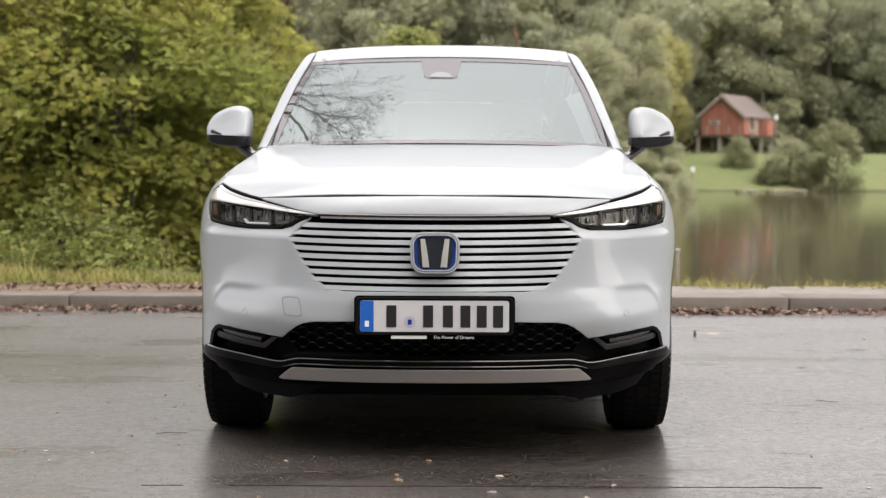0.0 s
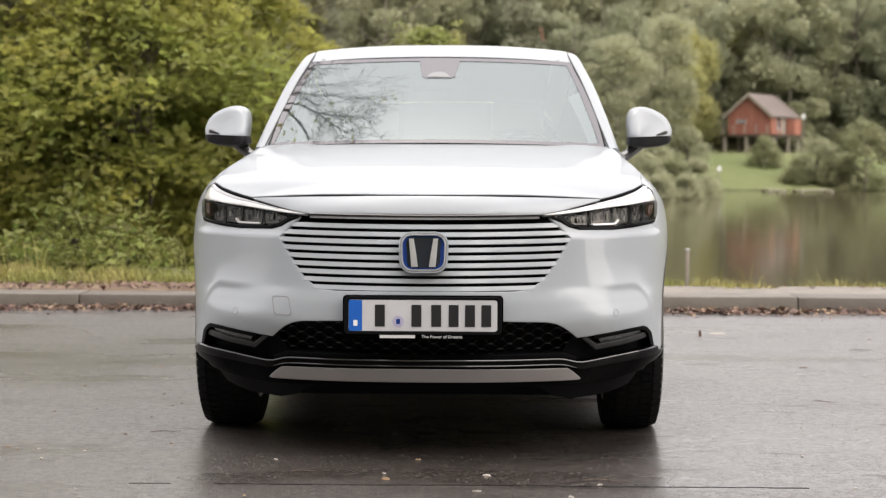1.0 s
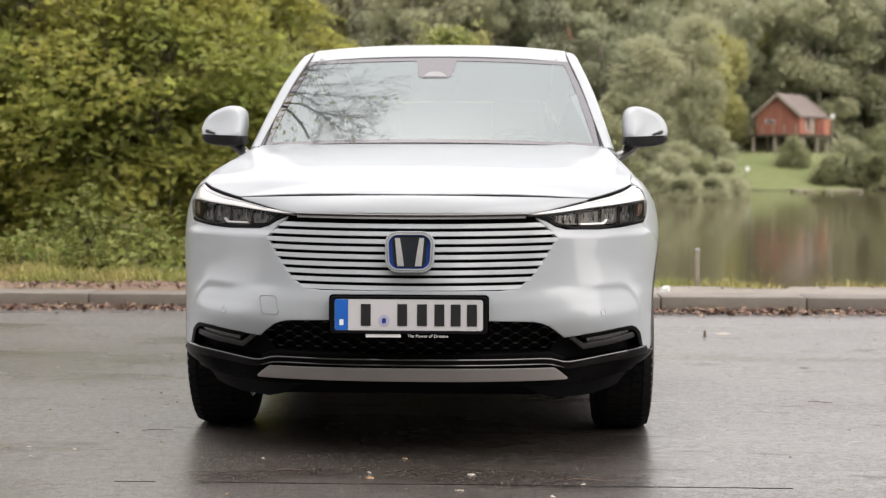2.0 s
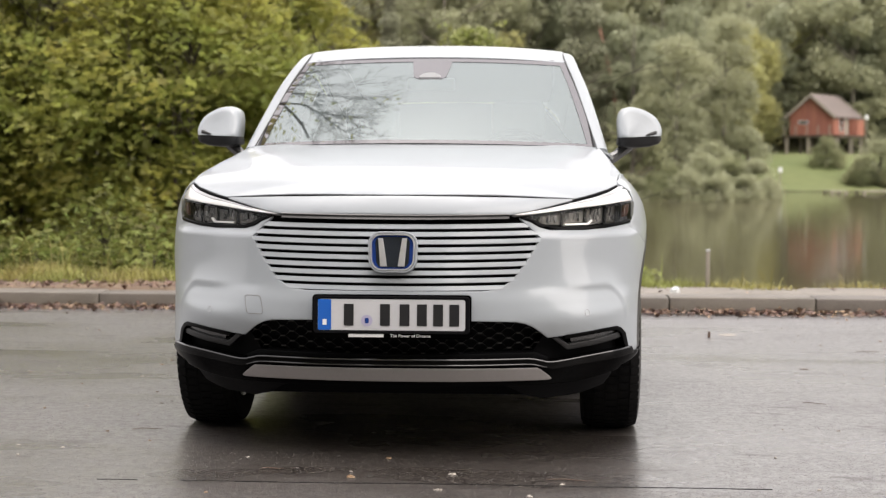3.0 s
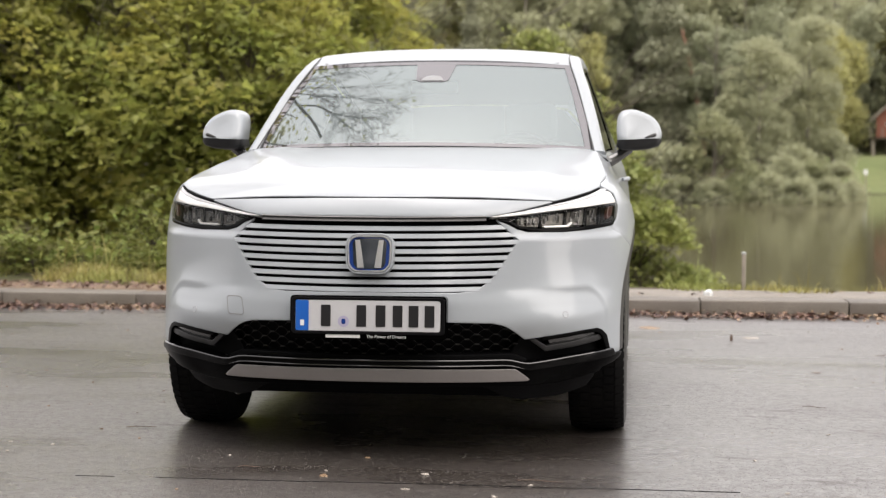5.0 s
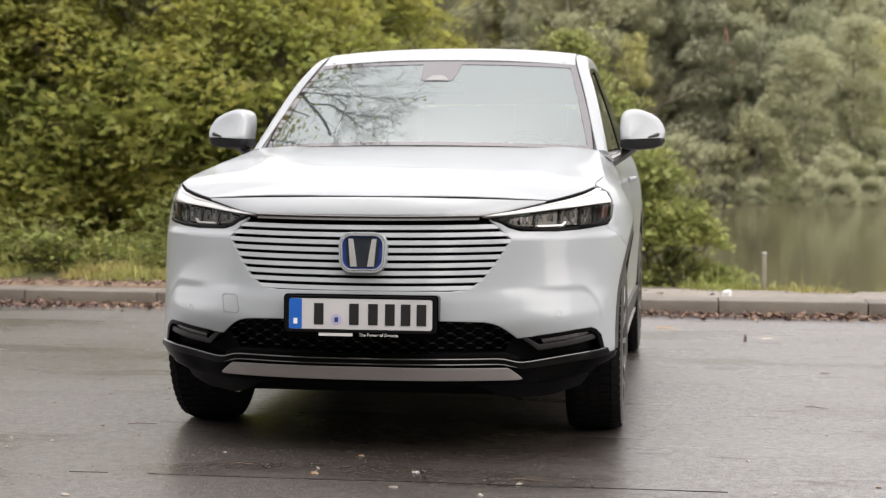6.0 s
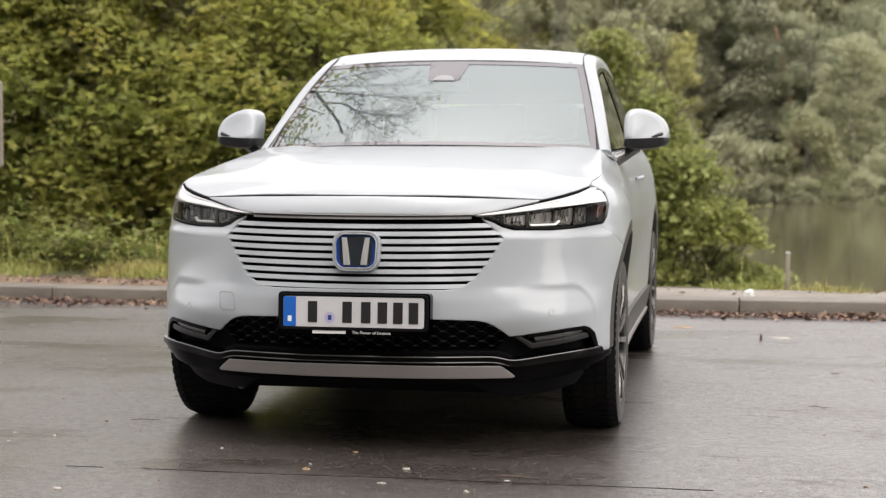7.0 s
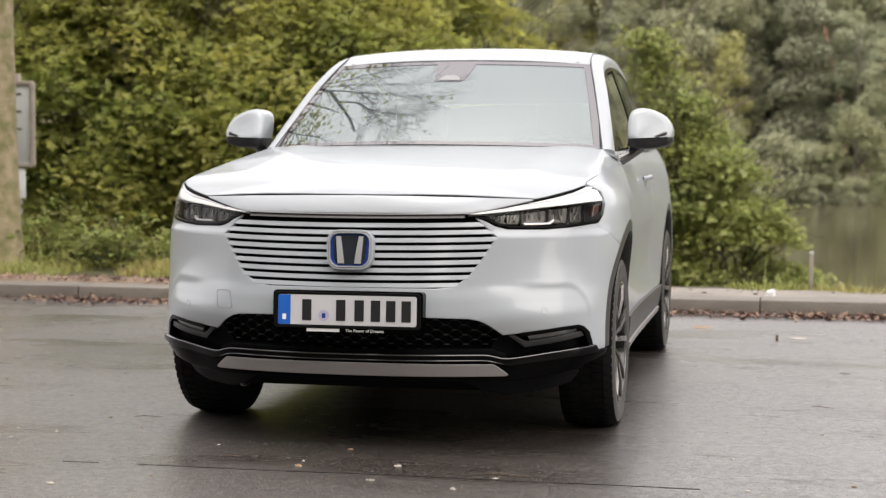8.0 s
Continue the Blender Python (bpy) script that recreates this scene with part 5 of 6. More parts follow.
back = [fx(0, 0.600), fx(0.31, 0.600), fx(0.355, 0.605), fx(0.422, 0.645), fx(0.466, 0.705), fx(0.517, 0.788), fx(0.440, 0.862), fx(0.41, 0.872), fx(0, 0.872)]
part("grille_backing", panel(back, off=-0.045, thick=0.004), BLACK_MATT, grille)
GRILLE_Z, GRILLE_X = [0.600, 0.607, 0.620, 0.645, 0.705, 0.788, 0.842, 0.858], [0.31, 0.355, 0.388, 0.422, 0.466, 0.517, 0.458, 0.444]


def slat(z, half, tall, deep, front, twist=0.3):
    """A bar across the grille that follows the nose, rounded at its edges."""
    bm = bmesh.new()
    prof = [(0, -0.40), (0.1, -0.5), (1, -0.42), (1, 0.42), (0.42, 0.5), (0.28, 0.45), (0.04, -0.24)]
    rows = []
    for x in np.linspace(-half, half, 41):
        droop = 0.006 * (abs(x) / 0.5) ** 2
        row = []
        for d, w in prof:
            zz = z + droop + w * tall
            p = skin(np.array([fx(abs(x), zz)[0]]), np.array([zz]))[0]
            row.append(bm.verts.new((x, p[1] - front + d * deep + twist * w * tall * -0.2, zz)))
        rows.append(row)
    for a, b in zip(rows, rows[1:]):
        for k in range(len(prof)):
            bm.faces.new((a[k], b[k], b[(k + 1) % len(prof)], a[(k + 1) % len(prof)]))
    bm.faces.new(rows[0][::-1])
    bm.faces.new(rows[-1])
    bmesh.ops.recalc_face_normals(bm, faces=bm.faces)
    return bm


TOP_BAR = material("dark_satin_grey_bar", (0.055, 0.054, 0.053), 0.32, 0.0, (0.035, 0.034, 0.033), 20, 0.5, spec=0.3)
part("grille_top_bar", slat(0.8585, 0.402, 0.0145, 0.02, 0.007, -0.6), TOP_BAR, grille, "gloss dark grey bar along the top of the grille")
part("top_bar_edge", slat(0.8680, 0.404, 0.0030, 0.012, 0.009, 0.0), BAR_GREY, grille, "thin bright edge of the top bar")
for k in range(9):
    z = 0.613 + 0.0268 * k
    half = float(np.interp(z + 0.004, GRILLE_Z, GRILLE_X)) + (0.006 if k < 8 else 0.0)
    part("slat", slat(z, half, 0.0166, 0.014, 0.001), PAINT, grille)

# badge
badge = new("badge")
badge.parent = car


tilt = pose(0, 0.0, 0.742, -6)
part("badge_surround", plate_of(rounded(0.170, 0.144, 0.045, 0.06), 0.006, 0.05, 0.004, rounded(0.154, 0.128, 0.038, 0.06)), PAINT, badge, "pearl white surround", tilt)
part("badge_rim", plate_of(rounded(0.154, 0.128, 0.038, 0.06), 0.004, 0.03, 0.003, rounded(0.143, 0.117, 0.033, 0.06)), BADGE_SILVER, badge, "chrome rim", tilt)
part("badge_field", plate_of(rounded(0.145, 0.119, 0.034, 0.06), 0.014, 0.04), BLUE, badge, "dark blue field", tilt)
BADGE_DARK = material("blue_grey_badge_glass", (0.03, 0.036, 0.045), 0.08, 0.3, coat=1.0)
part("badge_panel", plate_of(rounded(0.117, 0.106, 0.022, 0.10), 0.012, 0.02), BADGE_DARK, badge, "", tilt)
for sx in (1, -1):
    up = [(0.019, -0.050), (0.042, -0.050), (0.0505, 0.048), (0.034, 0.048), (0.025, -0.006)]
    up = [(x * sx, z) for x, z in up]
    part("badge_bar", plate_of(up if sx < 0 else up, 0.002, 0.014, 0.002), BADGE_SILVER, badge, "silver bar", tilt)

# ---- lower front: intake, lamps, trims ----
intake = new("lower_intake")
intake.parent = car
part("intake_backing", panel([fx(0, 0.366), fx(0.50, 0.370), fx(0.545, 0.436), fx(0.487, 0.481), fx(0.43, 0.500), fx(0, 0.505)], off=-0.075, thick=0.003), BLACK_MATT, intake)


def inside_intake(x, z):
    ax = abs(x)
    top = float(np.interp(ax, [0, 0.26, 0.43, 0.487, 0.54], [0.503, 0.503, 0.498, 0.479, 0.436]))
    low = float(np.interp(ax, [0, 0.50, 0.548], [0.369, 0.374, 0.42]))
    return ax < 0.538 and low < z < top


bm, tip_places = bmesh.new(), []
W, H = 0.0335, 0.0185
for i in range(-17, 18):
    for j in range(-4, 5):
        cx, cz = i * W, 0.434 + j * H * 2 + (H if i % 2 else 0)
        for ex, ez in ((W, H), (W, -H)):
            ends = [(cx + 0.007, cz), (cx + ex - 0.007, cz + ez)]
            if all(inside_intake(*q) for q in ends):
                add_tube(bm, [(x, skin(np.array([fx(abs(x), z)[0]]), np.array([z]))[0][1] + 0.050, z) for x, z in ends], 0.0022, 4)
        if inside_intake(cx - 0.008, cz) and inside_intake(cx + 0.008, cz):
            y = skin(np.array([fx(abs(cx), cz)[0]]), np.array([cz]))[0][1]
            tip_places.append((cx, y + 0.043, cz))
tip_mesh = finish(block((-0.0075, -0.009, -0.0018), (0.0075, 0.009, 0.0018)), "lattice_tip", GREY_TRIM, smooth_faces=False)
for place in tip_places:
    ob = new("lattice_tip", tip_mesh)
    ob.parent = intake
    ob.matrix_basis = pose(*place)
part("intake_mesh", bm, MESH_BLACK, intake, "black lattice insert")

part("intake_lip", panel([fx(0, 0.358), fx(0.49, 0.360), fx(0.548, 0.344), fx(0.70, 0.362), fx(0.835, 0.378), fx(0.842, 0.360), fx(0.70, 0.343), fx(0.548, 0.326), fx(0.49, 0.345), fx(0, 0.345)], res=0.012, off=0.018, thick=0.04), LIP_GLOSS, car, "gloss black lip")
for rise, proud, thin in ((0.004, 0.022, 0.0035), (-0.016, 0.017, 0.0028)):
    bm = bmesh.new()
    for sx in (1, -1):
        run = spline([(0, 0.358), (0.30, 0.358), (0.47, 0.3585), (0.50, 0.355), (0.535, 0.345), (0.56, 0.3435), (0.63, 0.351), (0.70, 0.360), (0.77, 0.368), (0.834, 0.374)], 40)
        pts = [skin(np.array([fx(x, z + rise)[0]]), np.array([z + rise]))[0] for x, z in run]
        add_tube(bm, [(p[0] * sx * (1 + 0.02 * (p[0] > 0.5) * (p[0] - 0.5)), p[1] - proud, p[2]) for p in pts], thin, 8)
    part("lip_edge", bm, LIP_EDGE, car, "gloss black rounded edge of the lip")
part("intake_ledge", panel([fx(0, 0.372), fx(0.498, 0.375), fx(0.548, 0.356), fx(0.548, 0.344), fx(0.49, 0.360), fx(0, 0.358)], res=0.012, off=-0.018, thick=0.05), BLACK_MATT, car)
chin_edge = [fx(0, 0.350), fx(0.49, 0.349), fx(0.548, 0.330), fx(0.70, 0.345), fx(0.838, 0.362), fy(0.40, 0.356), fy(0.468, 0.358), fy(0.466, 0.345), fy(0.43, 0.330), fy(0.37, 0.316), fx(0.79, 0.300), fx(0.72, 0.284), fx(0.64, 0.270), fx(0.55, 0.268), fx(0, 0.274)]
part("chin", panel(chin_edge, res=0.012, off=0.008, thick=0.03), CHIN_GLOSS, car, "gloss black lower bumper")
part("skid_bar", panel([fx(0, 0.329), fx(0.50, 0.327), fx(0.508, 0.322), fx(0.547, 0.290), fx(0.54, 0.287), fx(0, 0.287)], res=0.012, off=0.014, thick=0.03), SILVER, car, "silver painted skid bar")
part("air_dam", panel([fx(0, 0.268), fx(0.55, 0.266), fx(0.66, 0.268), fx(0.79, 0.30), fx(0.80, 0.255), fx(0.77, 0.215), fx(0.66, 0.190), fx(0.54, 0.186), fx(0.47, 0.205), fx(0.42, 0.240), fx(0.38, 0.260), fx(0, 0.262)], res=0.02, off=-0.03, thick=0.05), BLACK_MATT, car, "matt black air dam")
for sx in (1, -1):
    lamp = new("fog_lamp")
    lamp.parent = car
    bezel = [fx(0.545, 0.434), fx(0.66, 0.446), fx(0.74, 0.455), fx(0.79, 0.458), fx(0.806, 0.450), fx(0.822, 0.430), fx(0.836, 0.368), fx(0.70, 0.358), fx(0.555, 0.346), fx(0.50, 0.374)]
    part("bezel_backing", panel(bezel, off=-0.035, thick=0.004, sides=(sx,)), BLACK_MATT, lamp)
    part("bezel_frame", panel([fx(0.60, 0.440), fx(0.74, 0.455), fx(0.79, 0.458), fx(0.806, 0.450), fx(0.822, 0.430), fx(0.834, 0.374), fx(0.822, 0.376), fx(0.808, 0.430), fx(0.796, 0.443), fx(0.785, 0.448), fx(0.74, 0.446), fx(0.60, 0.430)], res=0.01, off=0.004, thick=0.045, sides=(sx,)), BLACK_GLOSS, lamp)
    part("blade", panel([fx(0.560, 0.430), fx(0.574, 0.432), fx(0.615, 0.402), fx(0.70, 0.412), fx(0.808, 0.436), fx(0.811, 0.418), fx(0.70, 0.396), fx(0.612, 0.386)], res=0.01, off=-0.004, thick=0.03, sides=(sx,)), BLADE, lamp, "dark grey blade under the lamp")
    part("lamp_lens", panel([fx(0.625, 0.428), fx(0.70, 0.438), fx(0.785, 0.449), fx(0.798, 0.436), fx(0.70, 0.416), fx(0.632, 0.406)], res=0.01, off=-0.012, thick=0.02, sides=(sx,)), DARK_LENS, lamp, "smoky fog lamp lens")

# ---- head lamps ----
facet = random.Random(23)
for sx in (1, -1):
    lamp = new("headlight")
    lamp.parent = car
    up_edge = [fx(0.414, 0.871), fx(0.48, 0.882), fx(0.56, 0.901), fx(0.632, 0.917), fx(0.70, 0.934), fx(0.76, 0.952), fx(0.798, 0.970), fy(0.505, 0.968), fy(0.535, 0.945)]
    outer = [fy(0.53, 0.90), fy(0.505, 0.86), fy(0.47, 0.834), fy(0.437, 0.829)]
    lower = [fy(0.33, 0.818), fx(0.67, 0.813), fx(0.545, 0.816), fx(0.507, 0.827), fx(0.478, 0.844), fx(0.44, 0.858)]
    split = [fx(0.445, 0.864), fx(0.50, 0.869), fx(0.60, 0.880), fx(0.70, 0.890), fx(0.80, 0.903), fy(0.50, 0.905), fy(0.525, 0.908)]
    part("housing", panel(up_edge + outer + lower, off=-0.05, thick=0.004, sides=(sx,)), BLACK_MATT, lamp)
    part("running_light", panel([fx(0.420, 0.870), fx(0.50, 0.881), fx(0.60, 0.897), fx(0.70, 0.914), fx(0.78, 0.937), fy(0.47, 0.955), fy(0.515, 0.952), fy(0.525, 0.914)] + [fx(0.80, 0.909), fx(0.70, 0.897), fx(0.60, 0.886), fx(0.50, 0.875)], res=0.01, off=-0.003, thick=0.03, sides=(sx,)), DRL, lamp, "white running light strip")
    part("upper_trim", panel([fx(0.52, 0.8845), fx(0.632, 0.908), fx(0.70, 0.924), fx(0.76, 0.943), fx(0.798, 0.964), fy(0.50, 0.966), fy(0.47, 0.958), fx(0.775, 0.940), fx(0.70, 0.917), fx(0.60, 0.900)], res=0.01, off=-0.002, thick=0.02, sides=(sx,)), PALE_LENS, lamp, "pale clear upper trim")
    part("cover", panel(split + outer + lower, res=0.014, off=0.001, thick=0.012, sides=(sx,)), LAMP_GLASS, lamp, "clear cover").visible_shadow = False
    part("cover_rim", panel([fx(0.44, 0.858), fx(0.478, 0.844), fx(0.507, 0.827), fx(0.545, 0.816), fx(0.67, 0.813), fy(0.33, 0.818), fy(0.437, 0.829), fy(0.47, 0.834), fy(0.462, 0.841), fy(0.43, 0.836), fy(0.33, 0.826), fx(0.67, 0.821), fx(0.55, 0.824), fx(0.515, 0.835), fx(0.486, 0.851)], res=0.008, off=0.0025, thick=0.02, sides=(sx,)), BLACK_GLOSS, lamp)
    for x0, x1 in ((0.52, 0.59), (0.605, 0.675), (0.69, 0.75), (0.762, 0.80)):
        unit = panel([fx(x0, 0.838), fx(x1, 0.838), fx(x1 + 0.004, 0.868 + (x0 - 0.5) * 0.09), fx(x0 + 0.004, 0.862 + (x0 - 0.5) * 0.09)], res=0.012, off=-0.024, thick=0.02, sides=(sx,))
        part("reflector", unit, HEAD, lamp, "dark reflector cell")
        for q in range(9):
            xm, zm = x0 + (x1 - x0) * facet.uniform(0.05, 0.8), facet.uniform(0.842, 0.852 + (x0 - 0.5) * 0.08)
            w, h = facet.uniform(0.0018, 0.0045), facet.uniform(0.012, 0.022)
            part("reflector_facet", panel([fx(xm, zm), fx(xm + w, zm + 0.001), fx(xm + w * 0.9, zm + h), fx(xm + 0.001, zm + h * 0.8)], res=0.02, off=-0.0205 + facet.uniform(0, 0.004), thick=0.008, sides=(sx,)), facet.choice((SMOKE, SMOKE, DARK_LENS, BAR_GREY, BLACK_GLOSS)), lamp)
        part("cell_divider", panel([fx(x1 + 0.004, 0.832), fx(x1 + 0.009, 0.832), fx(x1 + 0.012, 0.876 + (x1 - 0.5) * 0.06), fx(x1 + 0.007, 0.876 + (x1 - 0.5) * 0.06)], res=0.01, off=-0.016, thick=0.02, sides=(sx,)), BLACK_GLOSS, lamp)
    part("sill_light", panel([fx(0.605, 0.832), fx(0.69, 0.832), fx(0.703, 0.846), fx(0.699, 0.847), fx(0.687, 0.8352), fx(0.605, 0.8352)], res=0.008, off=-0.008, thick=0.01, sides=(sx,)), BADGE_SILVER, lamp)
    part("side_reflector", panel([fy(0.45, 0.855), fy(0.468, 0.857), fy(0.490, 0.872), fy(0.505, 0.898), fy(0.468, 0.893)], res=0.012, off=-0.010, thick=0.012, sides=(sx,)), AMBER, lamp, "amber side reflector")

# ---- hood ----
HOOD_Y = [0.08, 0.16, 0.30, 0.50, 0.80, 1.10, 1.30, 1.55]
HOOD_MID = [0.930, 0.957, 0.991, 1.027, 1.073, 1.110, 1.126, 1.136]
LAMP_TOP = [skin(np.array([fx(a, b)[0]]), np.array([b]))[0] for a, b in ((0.632, 0.921), (0.67, 0.929), (0.71, 0.940), (0.755, 0.954), (0.79, 0.969))]
EDGE = [(0.60, 0.08, 0.900)] + [(p[0], p[1] + 0.010, p[2] + 0.004) for p in LAMP_TOP]
for y, z in ((LAMP_TOP[-1][1] + 0.06, 0.984), (0.72, 1.008), (0.95, 1.044), (1.15, 1.072), (1.40, 1.106)):
    p = skin(np.array([fy(y, z)[0]]), np.array([z]))[0]
    EDGE.append((p[0] - 0.004, y, z + 0.002))
EDGE.append((0.73, 1.55, 1.122))
HOOD_EDGE_X, HOOD_EDGE_Y, HOOD_EDGE_Z = [np.array(q) for q in zip(*EDGE)]


def hood_surface(x, y):
    x, y = np.asarray(x, float), np.asarray(y, float)
    mid, edge, w = pchip(HOOD_Y, HOOD_MID, y), pchip(HOOD_EDGE_Y, HOOD_EDGE_Z, y), np.interp(y, HOOD_EDGE_Y, HOOD_EDGE_X)
    q = np.clip(np.abs(x) / w, 0, 1.1)
    ridge = 0.006 * np.exp(-(((np.abs(x) - (0.50 + 0.08 * y)) / 0.07) ** 2)) * smoothstep(0.25, 0.8, y)
    return np.stack([x, y, mid - (mid - edge) * q**2.4 + ridge], -1)


def front_line(x):
    return float(skin(np.array([fx(x, 0.934 - 0.012 * (x / 0.63) ** 2)[0]]), np.array([0.934 - 0.012 * (x / 0.63) ** 2]))[0][1])


hood_edge = [(x, front_line(x) + 0.010) for x in (0, 0.15, 0.3, 0.42, 0.52, 0.60)]
hood_edge += [(float(x), float(y)) for x, y in zip(HOOD_EDGE_X[1:-1], HOOD_EDGE_Y[1:-1])] + [(0.72, 1.445), (0.60, 1.39), (0.4, 1.315), (0.2, 1.275), (0, 1.26)]
for sx in (1, -1):
    # A black tube, added to stand for the shade in the hood's gap.
    seal = [(x * sx, y - 0.004, float(hood_surface(x, y)[2]) - 0.009) for x, y in [(x, front_line(x) + 0.010) for x in np.linspace(0, 0.6, 9)] + [(float(x), float(y)) for x, y in zip(HOOD_EDGE_X[1:6], HOOD_EDGE_Y[1:6])]]
    bm = bmesh.new()
    add_tube(bm, seal, 0.0055, 6)
    part("hood_gap_shade", bm, BLACK_MATT, car, "black strip for the shade in the hood gap")
part("hood", panel(hood_edge, hood_surface, res=0.022, thick=0.02), PAINT, car, "pearl white wet hood")

# ---- flanks ----
for sx in (1, -1):
    hoodside = [fy(LAMP_TOP[-1][1] + 0.03, 0.974), fy(LAMP_TOP[-1][1] + 0.06, 0.983), fy(0.72, 1.007), fy(0.95, 1.043), fy(1.15, 1.071), fy(1.40, 1.105)]
    fender = [fy(0.44, 0.823), fy(0.475, 0.829), fy(0.51, 0.856), fy(0.536, 0.90), fy(0.541, 0.945)] + hoodside + [fy(1.50, 1.085), fy(1.515, 1.0), fy(1.50, 0.80), fy(1.46, 0.50), fy(1.44, 0.36), fy(1.30, 0.36)]
    fender += [fy(*q) for q in ring(AXLE_F, ARCH, 0.424, -4, 127, 26)]
    part("front_fender", panel(fender, res=0.02, sides=(sx,)), PAINT, car)
    belt = [fy(1.52, 1.092), fy(1.7, 1.100), fy(2.1, 1.105), fy(2.55, 1.106)]
    door = [fy(1.522, 1.0), fy(1.506, 0.80), fy(1.468, 0.52), fy(1.455, 0.40), fy(2.50, 0.40), fy(2.52, 0.7), fy(2.55, 1.106)] + belt[::-1][1:]
    d1 = part("front_door", panel(door, res=0.024, sides=(sx,)), PAINT, car)
    door = [fy(2.506, 0.40), fy(3.02, 0.40)] + [fy(*q) for q in ring(AXLE_R, ARCH, 0.414, 178, 118, 8)] + [fy(3.36, 0.85), fy(3.42, 1.122), fy(3.1, 1.112), fy(2.556, 1.106), fy(2.526, 0.7)]
    part("rear_door", panel(door, res=0.024, sides=(sx,)), PAINT, car)
    quarter = [fy(3.426, 1.122), fy(3.366, 0.85)] + [fy(*q) for q in ring(AXLE_R, ARCH, 0.414, 117, 0, 20)] + [fy(3.98, 0.40), (ARC[-1], 0.40), (ARC[-1], 1.09)]
    part("rear_quarter", panel(quarter, res=0.03, sides=(sx,)), PAINT, car)
    sill = [fy(1.30, 0.395), fy(3.08, 0.395), fy(3.09, 0.30), fy(3.06, 0.235), fy(1.32, 0.235), fy(1.29, 0.30)]
    part("sill", panel(sill, res=0.024, off=0.012, thick=0.05, sides=(sx,)), GREY_TRIM, car, "dark grey sill cladding")
    part("sill_strip", panel([fy(1.33, 0.285), fy(3.05, 0.285), fy(3.05, 0.262), fy(1.33, 0.262)], res=0.02, off=0.022, thick=0.02, sides=(sx,)), SILVER, car, "silver sill strip")
    # Apron reaches lower than a real one, to shut out light under the car.
    part("rear_apron", panel([fy(3.94, 0.395), (ARC[-1], 0.395), (ARC[-1], 0.17), fy(3.98, 0.19)], res=0.03, thick=0.05, sides=(sx,)), GREY_TRIM, car)
    for cy, a0, a1 in ((AXLE_F, -16, 186), (AXLE_R, -8, 196)):
        trim = [fy(*q) for q in ring(cy, ARCH, 0.432 if cy == AXLE_F else 0.420, a0, a1, 48)] + [fy(*q) for q in ring(cy, ARCH, 0.380, a1, a0, 48)]
        part("arch_trim", panel(trim, res=0.02, off=-0.003, thick=0.04, sides=(sx,)), GREY_TRIM, car, "dark grey wheel arch trim")
    # door handles, slim bars proud of the skin
    for y in (2.30,):
        c = skin(np.array([fy(y, 0.955)[0]]), np.array([0.955]))[0]
        bm = bmesh.new()
        add_tube(bm, [(0, -0.11, 0), (0.022, -0.085, 0.002), (0.026, 0, 0.003), (0.022, 0.085, 0.002), (0, 0.11, 0)], [0.008, 0.010, 0.011, 0.010, 0.008], 10)
        part("door_handle", bm, PAINT, d1, "", pose(c[0] * sx, c[1], c[2] + 0.02, 0, 0, 0 if sx > 0 else 180))

# ---- cabin shell ----


def loft(rows):
    """A sheet through rows of points."""
    bm = bmesh.new()
    vs = [[bm.verts.new(tuple(p)) for p in r] for r in rows]
    for a, b in zip(vs, vs[1:]):
        for k in range(len(a) - 1):
            bm.faces.new((a[k], a[k + 1], b[k + 1], b[k]))
    return bm


def thicken(bm, depth):
    """Gives a sheet its thickness, away from its face side."""
    bm.normal_update()
    bmesh.ops.solidify(bm, geom=bm.faces[:], thickness=depth)
    return bm


def screen_point(u, v, lift=0.0):
    """The windscreen: u across from -1 to 1, v up from 0 to 1."""
    u, v = np.asarray(u, float), np.asarray(v, float)
    half = 0.743 + (0.612 - 0.743) * v
    yb, zb = 1.245 + 0.215 * u**2 + 0.02 * u**4, 1.126 - 0.016 * u**2
    yt, zt = 1.985 + 0.125 * u**2, 1.527 - 0.014 * u**2
    bow = 0.020 * np.sin(np.pi * v)
    y, z = yb + (yt - yb) * v, zb + (zt - zb) * v
    return np.stack([u * half, y - (bow + lift) * 0.46, z + (bow + lift) * 0.89], -1)


def screen_sheet(u0, u1, v0, v1, nu, nv, lift=0.0):
    return loft([[screen_point(u, v, lift) for u in np.linspace(u0, u1, nu)] for v in np.linspace(v0, v1, nv)])


windscreen = new("windscreen")
windscreen.parent = car
pane = part("pane", screen_sheet(-1, 1, 0, 1, 41, 21), SCREEN, windscreen, "misted windscreen glass reflecting branches")
pane.visible_shadow = False
bm = bmesh.new()
n = 40


def border(name, outer_in):
    bm = loft(outer_in)
    part(name, bm, BORDER_GLASS, windscreen, "black ceramic border")


us = np.linspace(-1, 1, 41)
border("border_low", [[screen_point(u, v, 0.002) for u in us] for v in (0.0, 0.032)])
border("border_top", [[screen_point(u, v, 0.002) for u in us] for v in (0.945, 1.0)])
for a, b in ((-1.0, -0.955), (0.955, 1.0)):
    border("border_side", [[screen_point(u, v, 0.002) for u in (a, b)] for v in np.linspace(0.0, 1.0, 15)])
# sensor housing under the roof, laid just outside the glass to show in the camera's view
part("sensor_housing", loft([[screen_point(u, v, 0.002) for u in np.linspace(-w, w, 9)] for v, w in ((0.70, 0.085), (0.725, 0.115), (0.85, 0.135), (0.96, 0.150))]), BORDER_GLASS, windscreen, "grey sensor housing")
